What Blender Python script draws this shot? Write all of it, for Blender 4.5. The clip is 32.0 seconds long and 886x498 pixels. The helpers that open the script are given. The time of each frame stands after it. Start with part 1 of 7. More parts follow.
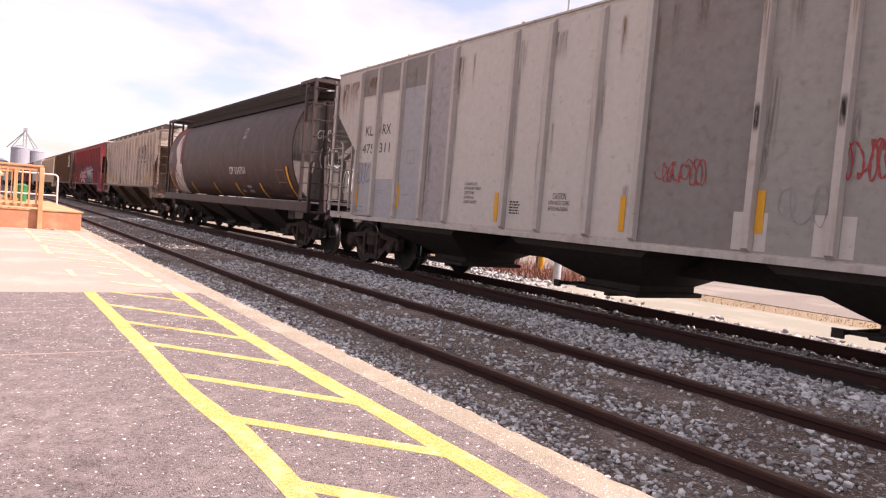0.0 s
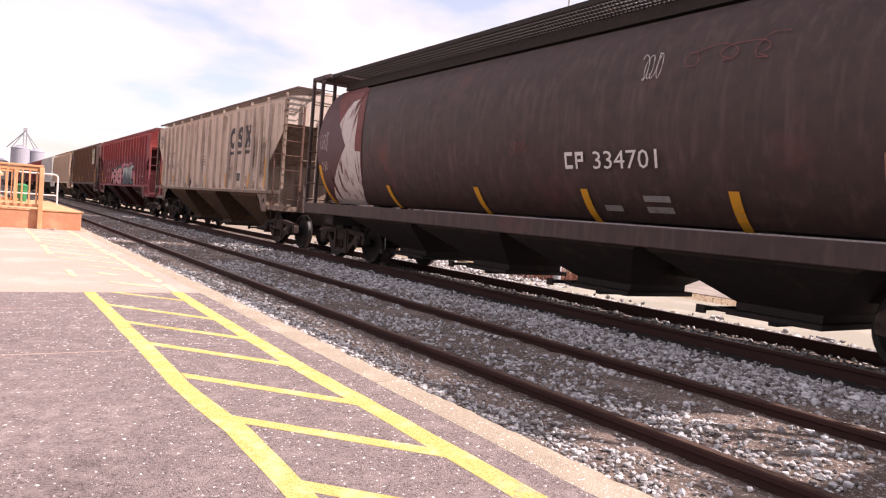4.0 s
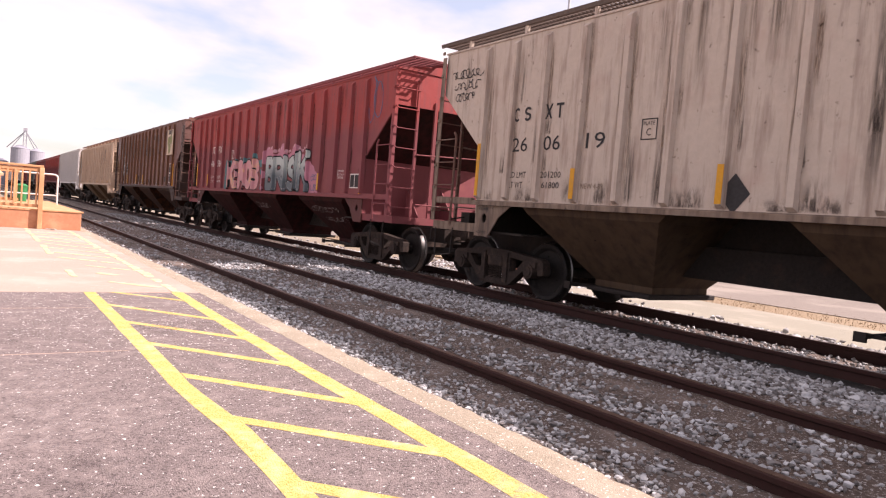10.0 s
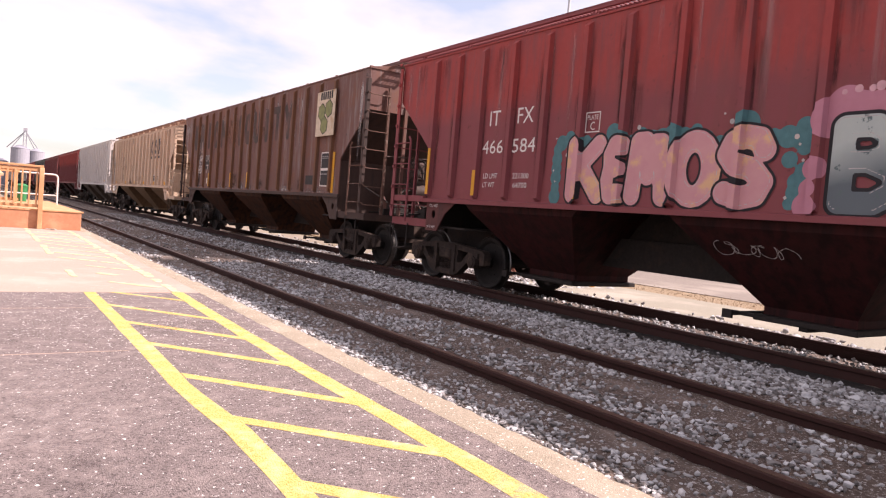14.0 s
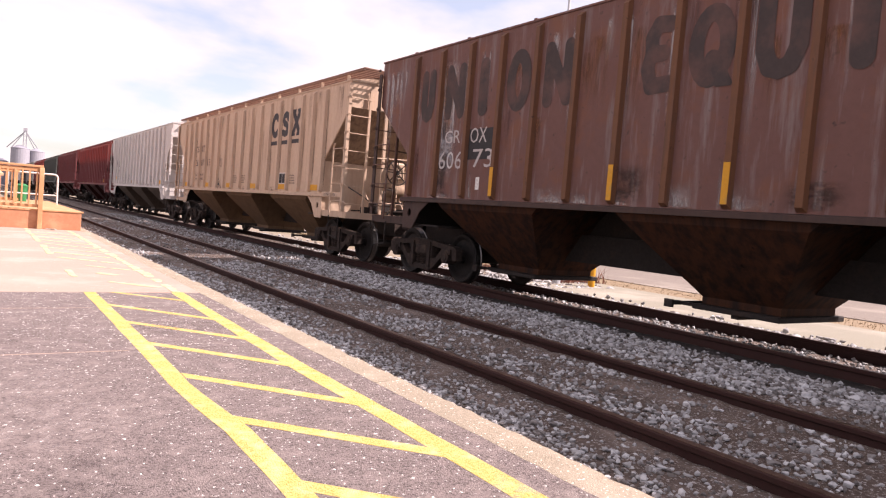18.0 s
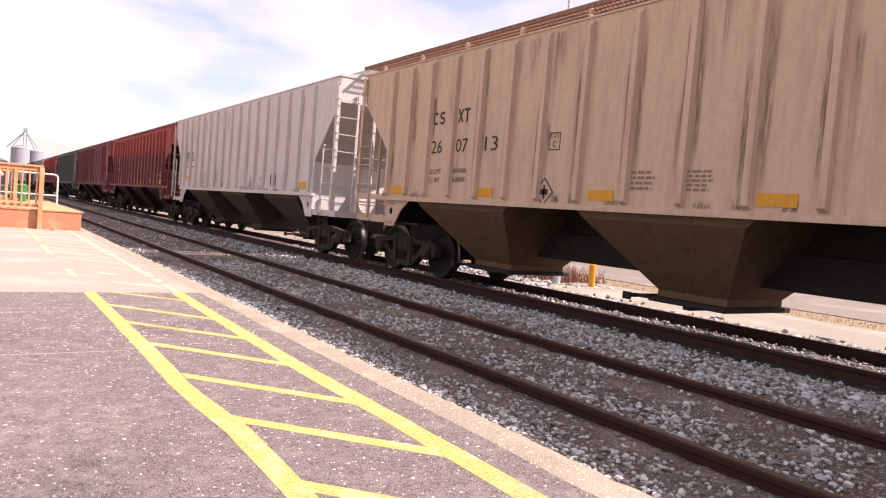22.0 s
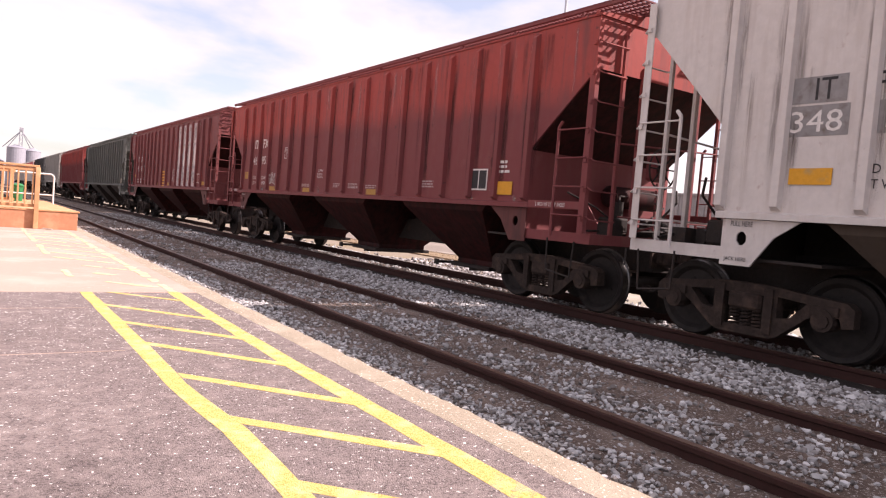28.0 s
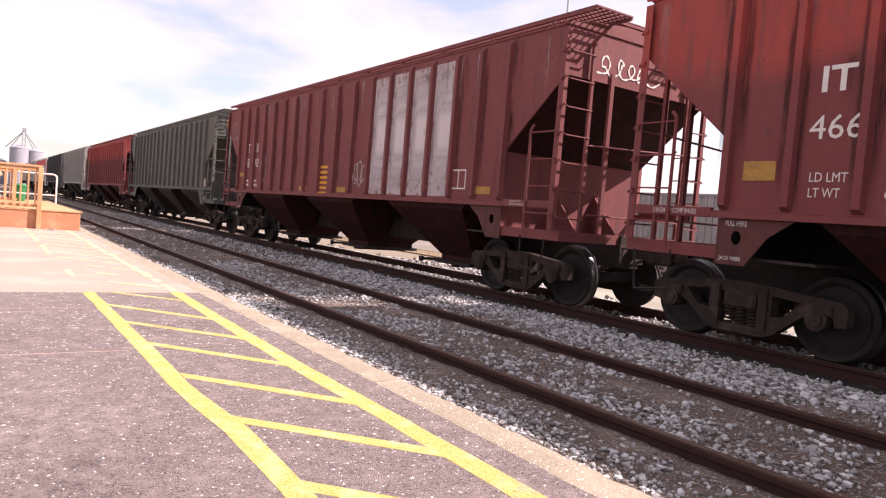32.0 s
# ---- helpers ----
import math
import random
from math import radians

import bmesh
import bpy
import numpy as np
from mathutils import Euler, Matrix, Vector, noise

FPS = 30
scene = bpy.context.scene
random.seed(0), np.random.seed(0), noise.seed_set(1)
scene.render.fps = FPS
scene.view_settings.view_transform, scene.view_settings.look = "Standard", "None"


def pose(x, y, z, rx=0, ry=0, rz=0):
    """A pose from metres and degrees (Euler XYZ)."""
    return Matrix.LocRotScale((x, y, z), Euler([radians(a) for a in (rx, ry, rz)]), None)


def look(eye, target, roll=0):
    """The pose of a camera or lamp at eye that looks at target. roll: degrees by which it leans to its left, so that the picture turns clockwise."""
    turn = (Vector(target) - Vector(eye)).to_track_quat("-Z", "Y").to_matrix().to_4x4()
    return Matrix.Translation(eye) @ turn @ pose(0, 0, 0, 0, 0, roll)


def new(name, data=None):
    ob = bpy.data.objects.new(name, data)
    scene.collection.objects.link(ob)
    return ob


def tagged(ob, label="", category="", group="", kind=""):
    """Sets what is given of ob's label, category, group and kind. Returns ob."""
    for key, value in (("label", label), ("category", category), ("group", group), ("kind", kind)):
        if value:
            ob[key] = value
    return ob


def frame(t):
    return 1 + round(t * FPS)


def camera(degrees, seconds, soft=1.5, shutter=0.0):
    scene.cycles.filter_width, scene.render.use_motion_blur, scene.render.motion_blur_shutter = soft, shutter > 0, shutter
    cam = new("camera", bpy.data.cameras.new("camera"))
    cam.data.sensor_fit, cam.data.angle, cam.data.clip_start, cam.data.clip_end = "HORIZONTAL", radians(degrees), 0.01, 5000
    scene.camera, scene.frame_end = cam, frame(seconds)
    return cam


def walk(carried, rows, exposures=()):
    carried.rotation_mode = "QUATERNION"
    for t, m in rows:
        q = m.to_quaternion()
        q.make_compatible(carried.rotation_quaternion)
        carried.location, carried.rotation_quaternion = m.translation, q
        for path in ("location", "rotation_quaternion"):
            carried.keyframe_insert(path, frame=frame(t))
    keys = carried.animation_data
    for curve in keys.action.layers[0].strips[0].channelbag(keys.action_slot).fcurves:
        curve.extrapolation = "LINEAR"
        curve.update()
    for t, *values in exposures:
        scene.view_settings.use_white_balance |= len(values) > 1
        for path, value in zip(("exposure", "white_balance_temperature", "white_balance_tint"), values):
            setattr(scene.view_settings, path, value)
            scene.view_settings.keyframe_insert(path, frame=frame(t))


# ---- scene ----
import collections

# ================= camera =================
EYE = Vector((0.0, 0.0, 1.1925))
YAW, PITCH, ROLL = 34.110, 2.668, 4.705


def aim(turn=0.0, tip=0.0):
    """Pose of the tripod camera, turned right and tipped down by some thousandths of a radian."""
    a, b = radians(YAW) + turn / 1000, radians(PITCH) + tip / 1000
    way = Vector((math.sin(a) * math.cos(b), math.cos(a) * math.cos(b), -math.sin(b)))
    return look(EYE, EYE + way * 10, ROLL)


cam = camera(65.02, 32.0, soft=1.2)
walk(cam, [(0, aim()), (12, aim()), (23.4, aim()), (24.0, aim(0.8)), (24.5, aim(2.2)), (25.5, aim(2.2)), (27.4, aim(1.2)),
           (28.0, aim(4.2)), (28.5, aim(1.2)), (29.0, aim(1.2, 0.5)), (30.0, aim(1.2, 0.8)), (31.0, aim(1.2)), (32, aim(1.2))],
     [(0, 0.98, 6900, 29), (32, 0.98, 6900, 29)])

# ================= daylight =================
SUN = Vector((1.0, -0.6, 1.075)).normalized()
world = bpy.data.worlds.new("sky")
scene.world = world
world.use_nodes = True
wn, wl = world.node_tree.nodes, world.node_tree.links
wn.clear()


def wnode(kind, **kw):
    n = wn.new(kind)
    for k, v in kw.items():
        n.inputs[k].default_value = v
    return n


sky = wn.new("ShaderNodeTexSky")
sky.sky_type, sky.sun_disc = "NISHITA", False
sky.sun_elevation, sky.sun_rotation = math.asin(SUN.z), math.atan2(SUN.x, SUN.y)
sky.dust_density, sky.air_density = 1.5, 1.0
tc = wn.new("ShaderNodeTexCoord")
sep = wn.new("ShaderNodeSeparateXYZ")
wl.new(tc.outputs["Generated"], sep.inputs[0])
up = wn.new("ShaderNodeMath"); up.operation = "ADD"; up.inputs[1].default_value = 0.22
wl.new(sep.outputs["Z"], up.inputs[0])
dx = wn.new("ShaderNodeMath"); dx.operation = "DIVIDE"
dy = wn.new("ShaderNodeMath"); dy.operation = "DIVIDE"
wl.new(sep.outputs["X"], dx.inputs[0]); wl.new(up.outputs[0], dx.inputs[1])
wl.new(sep.outputs["Y"], dy.inputs[0]); wl.new(up.outputs[0], dy.inputs[1])
com = wn.new("ShaderNodeCombineXYZ")
wl.new(dx.outputs[0], com.inputs[0]); wl.new(dy.outputs[0], com.inputs[1])
cn = wnode("ShaderNodeTexNoise", Scale=1.15, Detail=7.0, Roughness=0.52, Distortion=0.2)
wl.new(com.outputs[0], cn.inputs["Vector"])
cr = wn.new("ShaderNodeValToRGB")
cr.color_ramp.elements[0].position, cr.color_ramp.elements[1].position = 0.40, 0.57
cr.color_ramp.elements[0].color = (0.30, 0.30, 0.30, 1)
wl.new(cn.outputs["Fac"], cr.inputs[0])
cmix = wn.new("ShaderNodeMix"); cmix.data_type = "RGBA"
cmix.inputs["B"].default_value = (8.6, 8.5, 8.35, 1)
haze = wn.new("ShaderNodeVectorMath"); haze.operation = "MULTIPLY"
haze.inputs[1].default_value = (1.50, 1.63, 1.62)
wl.new(sky.outputs[0], haze.inputs[0])
wl.new(cr.outputs["Color"], cmix.inputs["Factor"]); wl.new(haze.outputs[0], cmix.inputs["A"])
bg = wnode("ShaderNodeBackground", Strength=0.068)
wl.new(cmix.outputs["Result"], bg.inputs["Color"])
wo = wn.new("ShaderNodeOutputWorld")
wl.new(bg.outputs[0], wo.inputs[0])

sun = new("sun", bpy.data.lights.new("sun", "SUN"))
sun.data.energy, sun.data.angle, sun.data.color = 4.8, radians(0.6), (1.0, 0.95, 0.88)
sun.rotation_euler = SUN.to_track_quat("Z", "Y").to_euler()


# ================= materials =================
def mat(name, base, rough=0.7, metal=0.0, dark=None, grain=40.0, amount=0.5, patch=None, patch_scale=3.0, patch_at=(0.5, 0.65),
        streak=None, streak_at=(0.5, 0.7), bump=0.15, bump_scale=60.0, squash=0.06, spec=0.4, speck=None, speck_scale=60.0, speck_at=(0.7, 0.75), older=None):
    """A weathered surface: fine grain, larger patches, streaks that run down, and specks, over a base colour."""
    m = bpy.data.materials.new(name)
    m.use_nodes = True
    n, l = m.node_tree.nodes, m.node_tree.links
    p = n["Principled BSDF"]
    p.inputs["Metallic"].default_value = metal
    p.inputs["Specular IOR Level"].default_value = spec
    co, info = n.new("ShaderNodeTexCoord"), n.new("ShaderNodeObjectInfo")
    add = n.new("ShaderNodeVectorMath"); add.operation = "MULTIPLY_ADD"
    add.inputs[0].default_value = (1, 1, 1)
    rnd = n.new("ShaderNodeVectorMath"); rnd.operation = "SCALE"
    rnd.inputs[0].default_value = (31.0, 17.0, 23.0)
    l.new(info.outputs["Random"], rnd.inputs["Scale"])
    l.new(co.outputs["Object"], add.inputs[0]); add.inputs[1].default_value = (1, 1, 1)
    l.new(rnd.outputs[0], add.inputs[2])

    def noise_of(scale, detail=6.0, rough_=0.6, stretch=None):
        t = n.new("ShaderNodeTexNoise")
        t.inputs["Scale"].default_value, t.inputs["Detail"].default_value, t.inputs["Roughness"].default_value = scale, detail, rough_
        if stretch:
            k = n.new("ShaderNodeMapping"); k.inputs["Scale"].default_value = stretch
            l.new(add.outputs[0], k.inputs[0]); l.new(k.outputs[0], t.inputs["Vector"])
        else:
            l.new(add.outputs[0], t.inputs["Vector"])
        return t.outputs["Fac"]

    def ramp(fac, a, b):
        r = n.new("ShaderNodeMapRange")
        r.inputs["From Min"].default_value, r.inputs["From Max"].default_value = a, b
        l.new(fac, r.inputs["Value"])
        return r.outputs[0]

    def mix(fac, a, b):
        x = n.new("ShaderNodeMix"); x.data_type = "RGBA"
        l.new(fac, x.inputs["Factor"])
        for s, v in (("A", a), ("B", b)):
            if hasattr(v, "links"):
                l.new(v, x.inputs[s])
            else:
                x.inputs[s].default_value = (*v, 1)
        return x.outputs["Result"]

    dark = dark or tuple(c * 0.6 for c in base)
    g = noise_of(grain)
    colour = mix(ramp(g, 0.5 - 0.5 * amount - 0.1, 0.5 + 0.5 * amount), dark, base)
    if older:
        # two coats: an older colour below a wandering line
        tone, height = older
        zz = n.new("ShaderNodeSeparateXYZ")
        l.new(co.outputs["Object"], zz.inputs[0])
        wob = n.new("ShaderNodeTexNoise")
        wob.inputs["Scale"].default_value, wob.inputs["Detail"].default_value = 0.7, 4
        l.new(co.outputs["Object"], wob.inputs["Vector"])
        ad = n.new("ShaderNodeMath"); ad.operation = "MULTIPLY_ADD"; ad.inputs[1].default_value = 0.7
        l.new(wob.outputs["Fac"], ad.inputs[0]); l.new(zz.outputs["Z"], ad.inputs[2])
        colour = mix(ramp(ad.outputs[0], height + 0.18, height + 0.55), tone, colour)
    if patch:
        colour = mix(ramp(noise_of(patch_scale, 8), *patch_at), colour, patch)
    if streak:
        colour = mix(ramp(noise_of(5.0, 6, 0.6, (1.6, 1.6, squash * 3)), *streak_at), colour, streak)
    if speck:
        colour = mix(ramp(noise_of(speck_scale, 3), *speck_at), colour, speck)
    l.new(colour, p.inputs["Base Color"])
    rr = n.new("ShaderNodeMapRange")
    rr.inputs["To Min"].default_value, rr.inputs["To Max"].default_value = max(0.05, rough - 0.12), min(1, rough + 0.12)
    l.new(noise_of(grain * 0.4), rr.inputs["Value"]); l.new(rr.outputs[0], p.inputs["Roughness"])
    if bump:
        b = n.new("ShaderNodeBump")
        b.inputs["Strength"].default_value, b.inputs["Distance"].default_value = bump, 0.02
        l.new(noise_of(bump_scale, 5), b.inputs["Height"]); l.new(b.outputs[0], p.inputs["Normal"])
    return m


ASPHALT = mat("asphalt", (0.240, 0.194, 0.186), 0.9, grain=75, amount=0.06, dark=(0.096, 0.077, 0.075), patch=(0.31, 0.256, 0.240), patch_scale=7.0,
              patch_at=(0.50, 0.74), bump=0.8, bump_scale=110, speck=(0.92, 0.88, 0.84), speck_scale=36, speck_at=(0.64, 0.675), spec=0.25)
CONCRETE = mat("concrete", (0.41, 0.30, 0.25), 0.9, grain=90, amount=0.2, dark=(0.35, 0.255, 0.21), patch=(0.46, 0.345, 0.295), patch_scale=0.8, bump=0.3, bump_scale=120, speck=(0.6, 0.5, 0.45), speck_scale=18, speck_at=(0.66, 0.72))
KERB = mat("kerb_concrete", (0.35, 0.293, 0.222), 0.9, grain=70, amount=0.2, dark=(0.24, 0.20, 0.15), patch=(0.40, 0.335, 0.26), patch_scale=2.0, bump=0.6,
           bump_scale=90, speck=(0.80, 0.73, 0.64), speck_scale=48, speck_at=(0.63, 0.67))
YELLOW = mat("yellow_paint", (0.66, 0.485, 0.175), 0.85, spec=0.2, grain=75, amount=0.1, dark=(0.48, 0.32, 0.075), patch=(0.72, 0.575, 0.27), patch_scale=7, bump=0.7, bump_scale=110, speck=(0.34, 0.22, 0.12), speck_scale=60, speck_at=(0.66, 0.72))
YELLOW_WORN = mat("worn_yellow_paint", (0.65, 0.54, 0.30), 0.8, grain=60, amount=0.5, dark=(0.50, 0.39, 0.24), bump=0.4, bump_scale=160, patch=(0.52, 0.42, 0.34), patch_scale=6, patch_at=(0.5, 0.6))
SOIL = mat("ballast_bed", (0.135, 0.096, 0.077), 0.95, grain=34, amount=0.25, dark=(0.062, 0.044, 0.036), patch=(0.20, 0.15, 0.125), patch_scale=1.5, bump=1.0, bump_scale=60, speck=(0.40, 0.37, 0.355), speck_scale=44, speck_at=(0.57, 0.63))
STONE = mat("ballast_stone", (0.40, 0.39, 0.39), 0.9, grain=18, amount=0.9, dark=(0.22, 0.20, 0.19), bump=0.3, bump_scale=60)
GROUND = mat("gravel_ground", (0.26, 0.22, 0.17), 0.95, grain=12, amount=0.5, dark=(0.19, 0.155, 0.12), patch=(0.20, 0.16, 0.10), patch_scale=0.12, bump=0.6, bump_scale=20)
ROAD = mat("gravel_road", (0.275, 0.258, 0.205), 0.95, grain=25, amount=0.4, dark=(0.22, 0.20, 0.16), patch=(0.34, 0.31, 0.255), patch_scale=0.6, bump=0.5, bump_scale=40)
STREET = mat("worn_street", (0.22, 0.185, 0.16), 0.95, grain=8, amount=0.6, dark=(0.16, 0.135, 0.115), patch=(0.27, 0.235, 0.20), patch_scale=0.5, bump=0.4, bump_scale=40)
DRYGRASS = mat("dry_grass", (0.30, 0.225, 0.14), 0.95, grain=6, amount=0.8, dark=(0.17, 0.12, 0.075), bump=0.3)
RAIL = mat("rusty_rail", (0.046, 0.019, 0.017), 0.85, metal=0.0, spec=0.2, grain=25, amount=0.3, dark=(0.036, 0.018, 0.015), bump=0.3)
RAILTOP = mat("rail_head", (0.20, 0.13, 0.10), 0.45, metal=0.7, grain=20, amount=0.5, dark=(0.10, 0.06, 0.045), bump=0.1)
TIE = mat("creosoted_tie", (0.085, 0.06, 0.05), 0.9, grain=14, amount=0.7, dark=(0.035, 0.026, 0.022), bump=0.8, bump_scale=30)
WOOD = mat("ramp_timber", (0.56, 0.30, 0.15), 0.8, grain=12, amount=0.5, dark=(0.42, 0.21, 0.10), patch=(0.63, 0.37, 0.20), patch_scale=2.5, bump=0.3, bump_scale=30)
PLY = mat("ramp_board", (0.50, 0.23, 0.13), 0.8, grain=9, amount=0.5, dark=(0.40, 0.17, 0.09), patch=(0.55, 0.28, 0.16), patch_scale=2.0, bump=0.2, bump_scale=30)
PALEWOOD = mat("pale_timber", (0.62, 0.42, 0.26), 0.8, grain=12, amount=0.4, dark=(0.50, 0.32, 0.19), bump=0.3)
WHITE = mat("white_pipe", (0.78, 0.74, 0.72), 0.5, grain=30, amount=0.2, dark=(0.66, 0.61, 0.58), bump=0.05)
GREEN = mat("green_plastic", (0.03, 0.22, 0.08), 0.5, grain=20, amount=0.2, bump=0.05)
GALV = mat("galvanised_steel", (0.50, 0.52, 0.56), 0.55, metal=0.4, grain=8, amount=0.4, dark=(0.40, 0.42, 0.46), bump=0.1)
WALLSTEEL = mat("grey_steel_panel", (0.30, 0.29, 0.29), 0.7, grain=6, amount=0.5, dark=(0.22, 0.21, 0.21), streak=(0.40, 0.38, 0.37), streak_at=(0.5, 0.75), patch=(0.20, 0.16, 0.14), patch_scale=1.2, patch_at=(0.6, 0.8), bump=0.1)
SIGNWHITE = mat("sign_white", (0.75, 0.73, 0.70), 0.6, grain=30, amount=0.2, bump=0.0)
BLACKIRON = mat("black_iron", (0.034, 0.027, 0.025), 0.8, metal=0.0, spec=0.25, grain=22, amount=0.4, dark=(0.018, 0.015, 0.014), patch=(0.055, 0.033, 0.026), patch_scale=4, patch_at=(0.55, 0.78), bump=0.25)
TRUCKIRON = mat("dusty_cast_iron", (0.042, 0.030, 0.026), 0.9, metal=0.0, spec=0.2, grain=18, amount=0.35, dark=(0.020, 0.015, 0.013), patch=(0.075, 0.050, 0.040), patch_scale=5, patch_at=(0.5, 0.7), bump=0.4)
WHEELSTEEL = mat("wheel_steel", (0.022, 0.018, 0.017), 0.75, metal=0.0, spec=0.3, grain=15, amount=0.3, dark=(0.011, 0.009, 0.009), patch=(0.045, 0.035, 0.03), patch_scale=6, patch_at=(0.6, 0.75), bump=0.1)
TREAD = mat("bright_wheel_tread", (0.15, 0.143, 0.14), 0.38, metal=1.0, grain=30, amount=0.2, bump=0.02)
REFLECT = mat("yellow_reflector", (0.62, 0.30, 0.030), 0.6, spec=0.2, grain=30, amount=0.25, dark=(0.55, 0.26, 0.02), streak=(0.40, 0.26, 0.10), streak_at=(0.56, 0.75), patch=(0.40, 0.25, 0.09), patch_scale=9, patch_at=(0.60, 0.78), bump=0.05)
DULLYELLOW = mat("dirty_yellow_reflector", (0.42, 0.235, 0.06), 0.7, spec=0.2, grain=30, amount=0.3, dark=(0.30, 0.16, 0.05), patch=(0.25, 0.13, 0.07), patch_scale=9, patch_at=(0.52, 0.72), bump=0.05)
INK = mat("black_stencil", (0.035, 0.033, 0.035), 0.8, grain=30, amount=0.3, bump=0.0)
WHITEINK = mat("white_stencil", (0.70, 0.67, 0.65), 0.8, grain=40, amount=0.4, dark=(0.50, 0.46, 0.44), bump=0.0)
NAVY = mat("dark_emblem_paint", (0.040, 0.036, 0.042), 0.7, grain=25, amount=0.5, dark=(0.026, 0.022, 0.026), bump=0.0, patch=(0.18, 0.15, 0.14), patch_scale=5, patch_at=(0.62, 0.85))
FADED = mat("faded_dark_lettering", (0.058, 0.042, 0.040), 0.85, grain=20, amount=0.4, dark=(0.044, 0.034, 0.033), patch=(0.110, 0.060, 0.052), patch_scale=1.6, patch_at=(0.48, 0.66), bump=0.0)
TEALBG = mat("teal_spray", (0.07, 0.19, 0.21), 0.8, grain=12, amount=0.5, bump=0.0)
SPRAYWHITE = mat("chalk_white_spray", (0.50, 0.46, 0.45), 0.8, grain=12, amount=0.5, bump=0.0)
SPRAYRED = mat("red_spray", (0.34, 0.05, 0.05), 0.8, grain=20, amount=0.4, bump=0.0)
SPRAYBLUE = mat("blue_spray", (0.10, 0.14, 0.24), 0.8, grain=20, amount=0.4, bump=0.0)
CREAM = mat("cream_sign", (0.60, 0.50, 0.38), 0.7, grain=12, amount=0.3, patch=(0.34, 0.20, 0.10), patch_scale=3, patch_at=(0.58, 0.72), bump=0.05)
OLIVE = mat("olive_green", (0.21, 0.23, 0.09), 0.7, grain=12, amount=0.3, bump=0.0)
GREYPATCH = mat("grey_primer", (0.25, 0.24, 0.24), 0.75, grain=10, amount=0.3, dark=(0.19, 0.18, 0.18), streak=(0.14, 0.11, 0.10), streak_at=(0.52, 0.72), bump=0.0)
BLUEGREY = mat("blue_grey_patch", (0.30, 0.302, 0.318), 0.75, grain=10, amount=0.3, dark=(0.255, 0.258, 0.272), streak=(0.24, 0.19, 0.16), streak_at=(0.58, 0.8), bump=0.0)
PALE = mat("pale_grey_patch", (0.45, 0.42, 0.395), 0.75, grain=10, amount=0.3, dark=(0.40, 0.37, 0.345), streak=(0.30, 0.24, 0.20), streak_at=(0.6, 0.85), bump=0.0)
CHALK = mat("chalky_white_wash", (0.46, 0.41, 0.42), 0.85, grain=6, amount=0.4, dark=(0.36, 0.29, 0.30), streak=(0.24, 0.12, 0.12), streak_at=(0.52, 0.66), patch=(0.20, 0.075, 0.075), patch_scale=2.5, patch_at=(0.56, 0.68), bump=0.0)


SOOTMESH = mat("sooty_grating", (0.135, 0.100, 0.085), 0.85, spec=0.2, grain=20, amount=0.4, dark=(0.08, 0.06, 0.05), bump=0.1)
RUSTMESH = mat("rusty_grating", (0.30, 0.175, 0.125), 0.85, spec=0.2, grain=20, amount=0.4, dark=(0.12, 0.06, 0.05), bump=0.1)


def paint(name, base, grime, rust, amount=(0.50, 0.72), rust_at=(0.60, 0.74), soot=None, older=None, spec=0.3):
    soot = soot or tuple(c * 0.45 for c in grime)
    return mat(name, base, 0.72, grain=11, amount=0.35, dark=tuple(c * 0.87 for c in base), streak=grime, streak_at=amount, patch=rust, patch_scale=2.2, patch_at=rust_at,
               spec=spec, bump=0.16, bump_scale=5, speck=soot, speck_scale=9, speck_at=(0.66, 0.78), older=older)


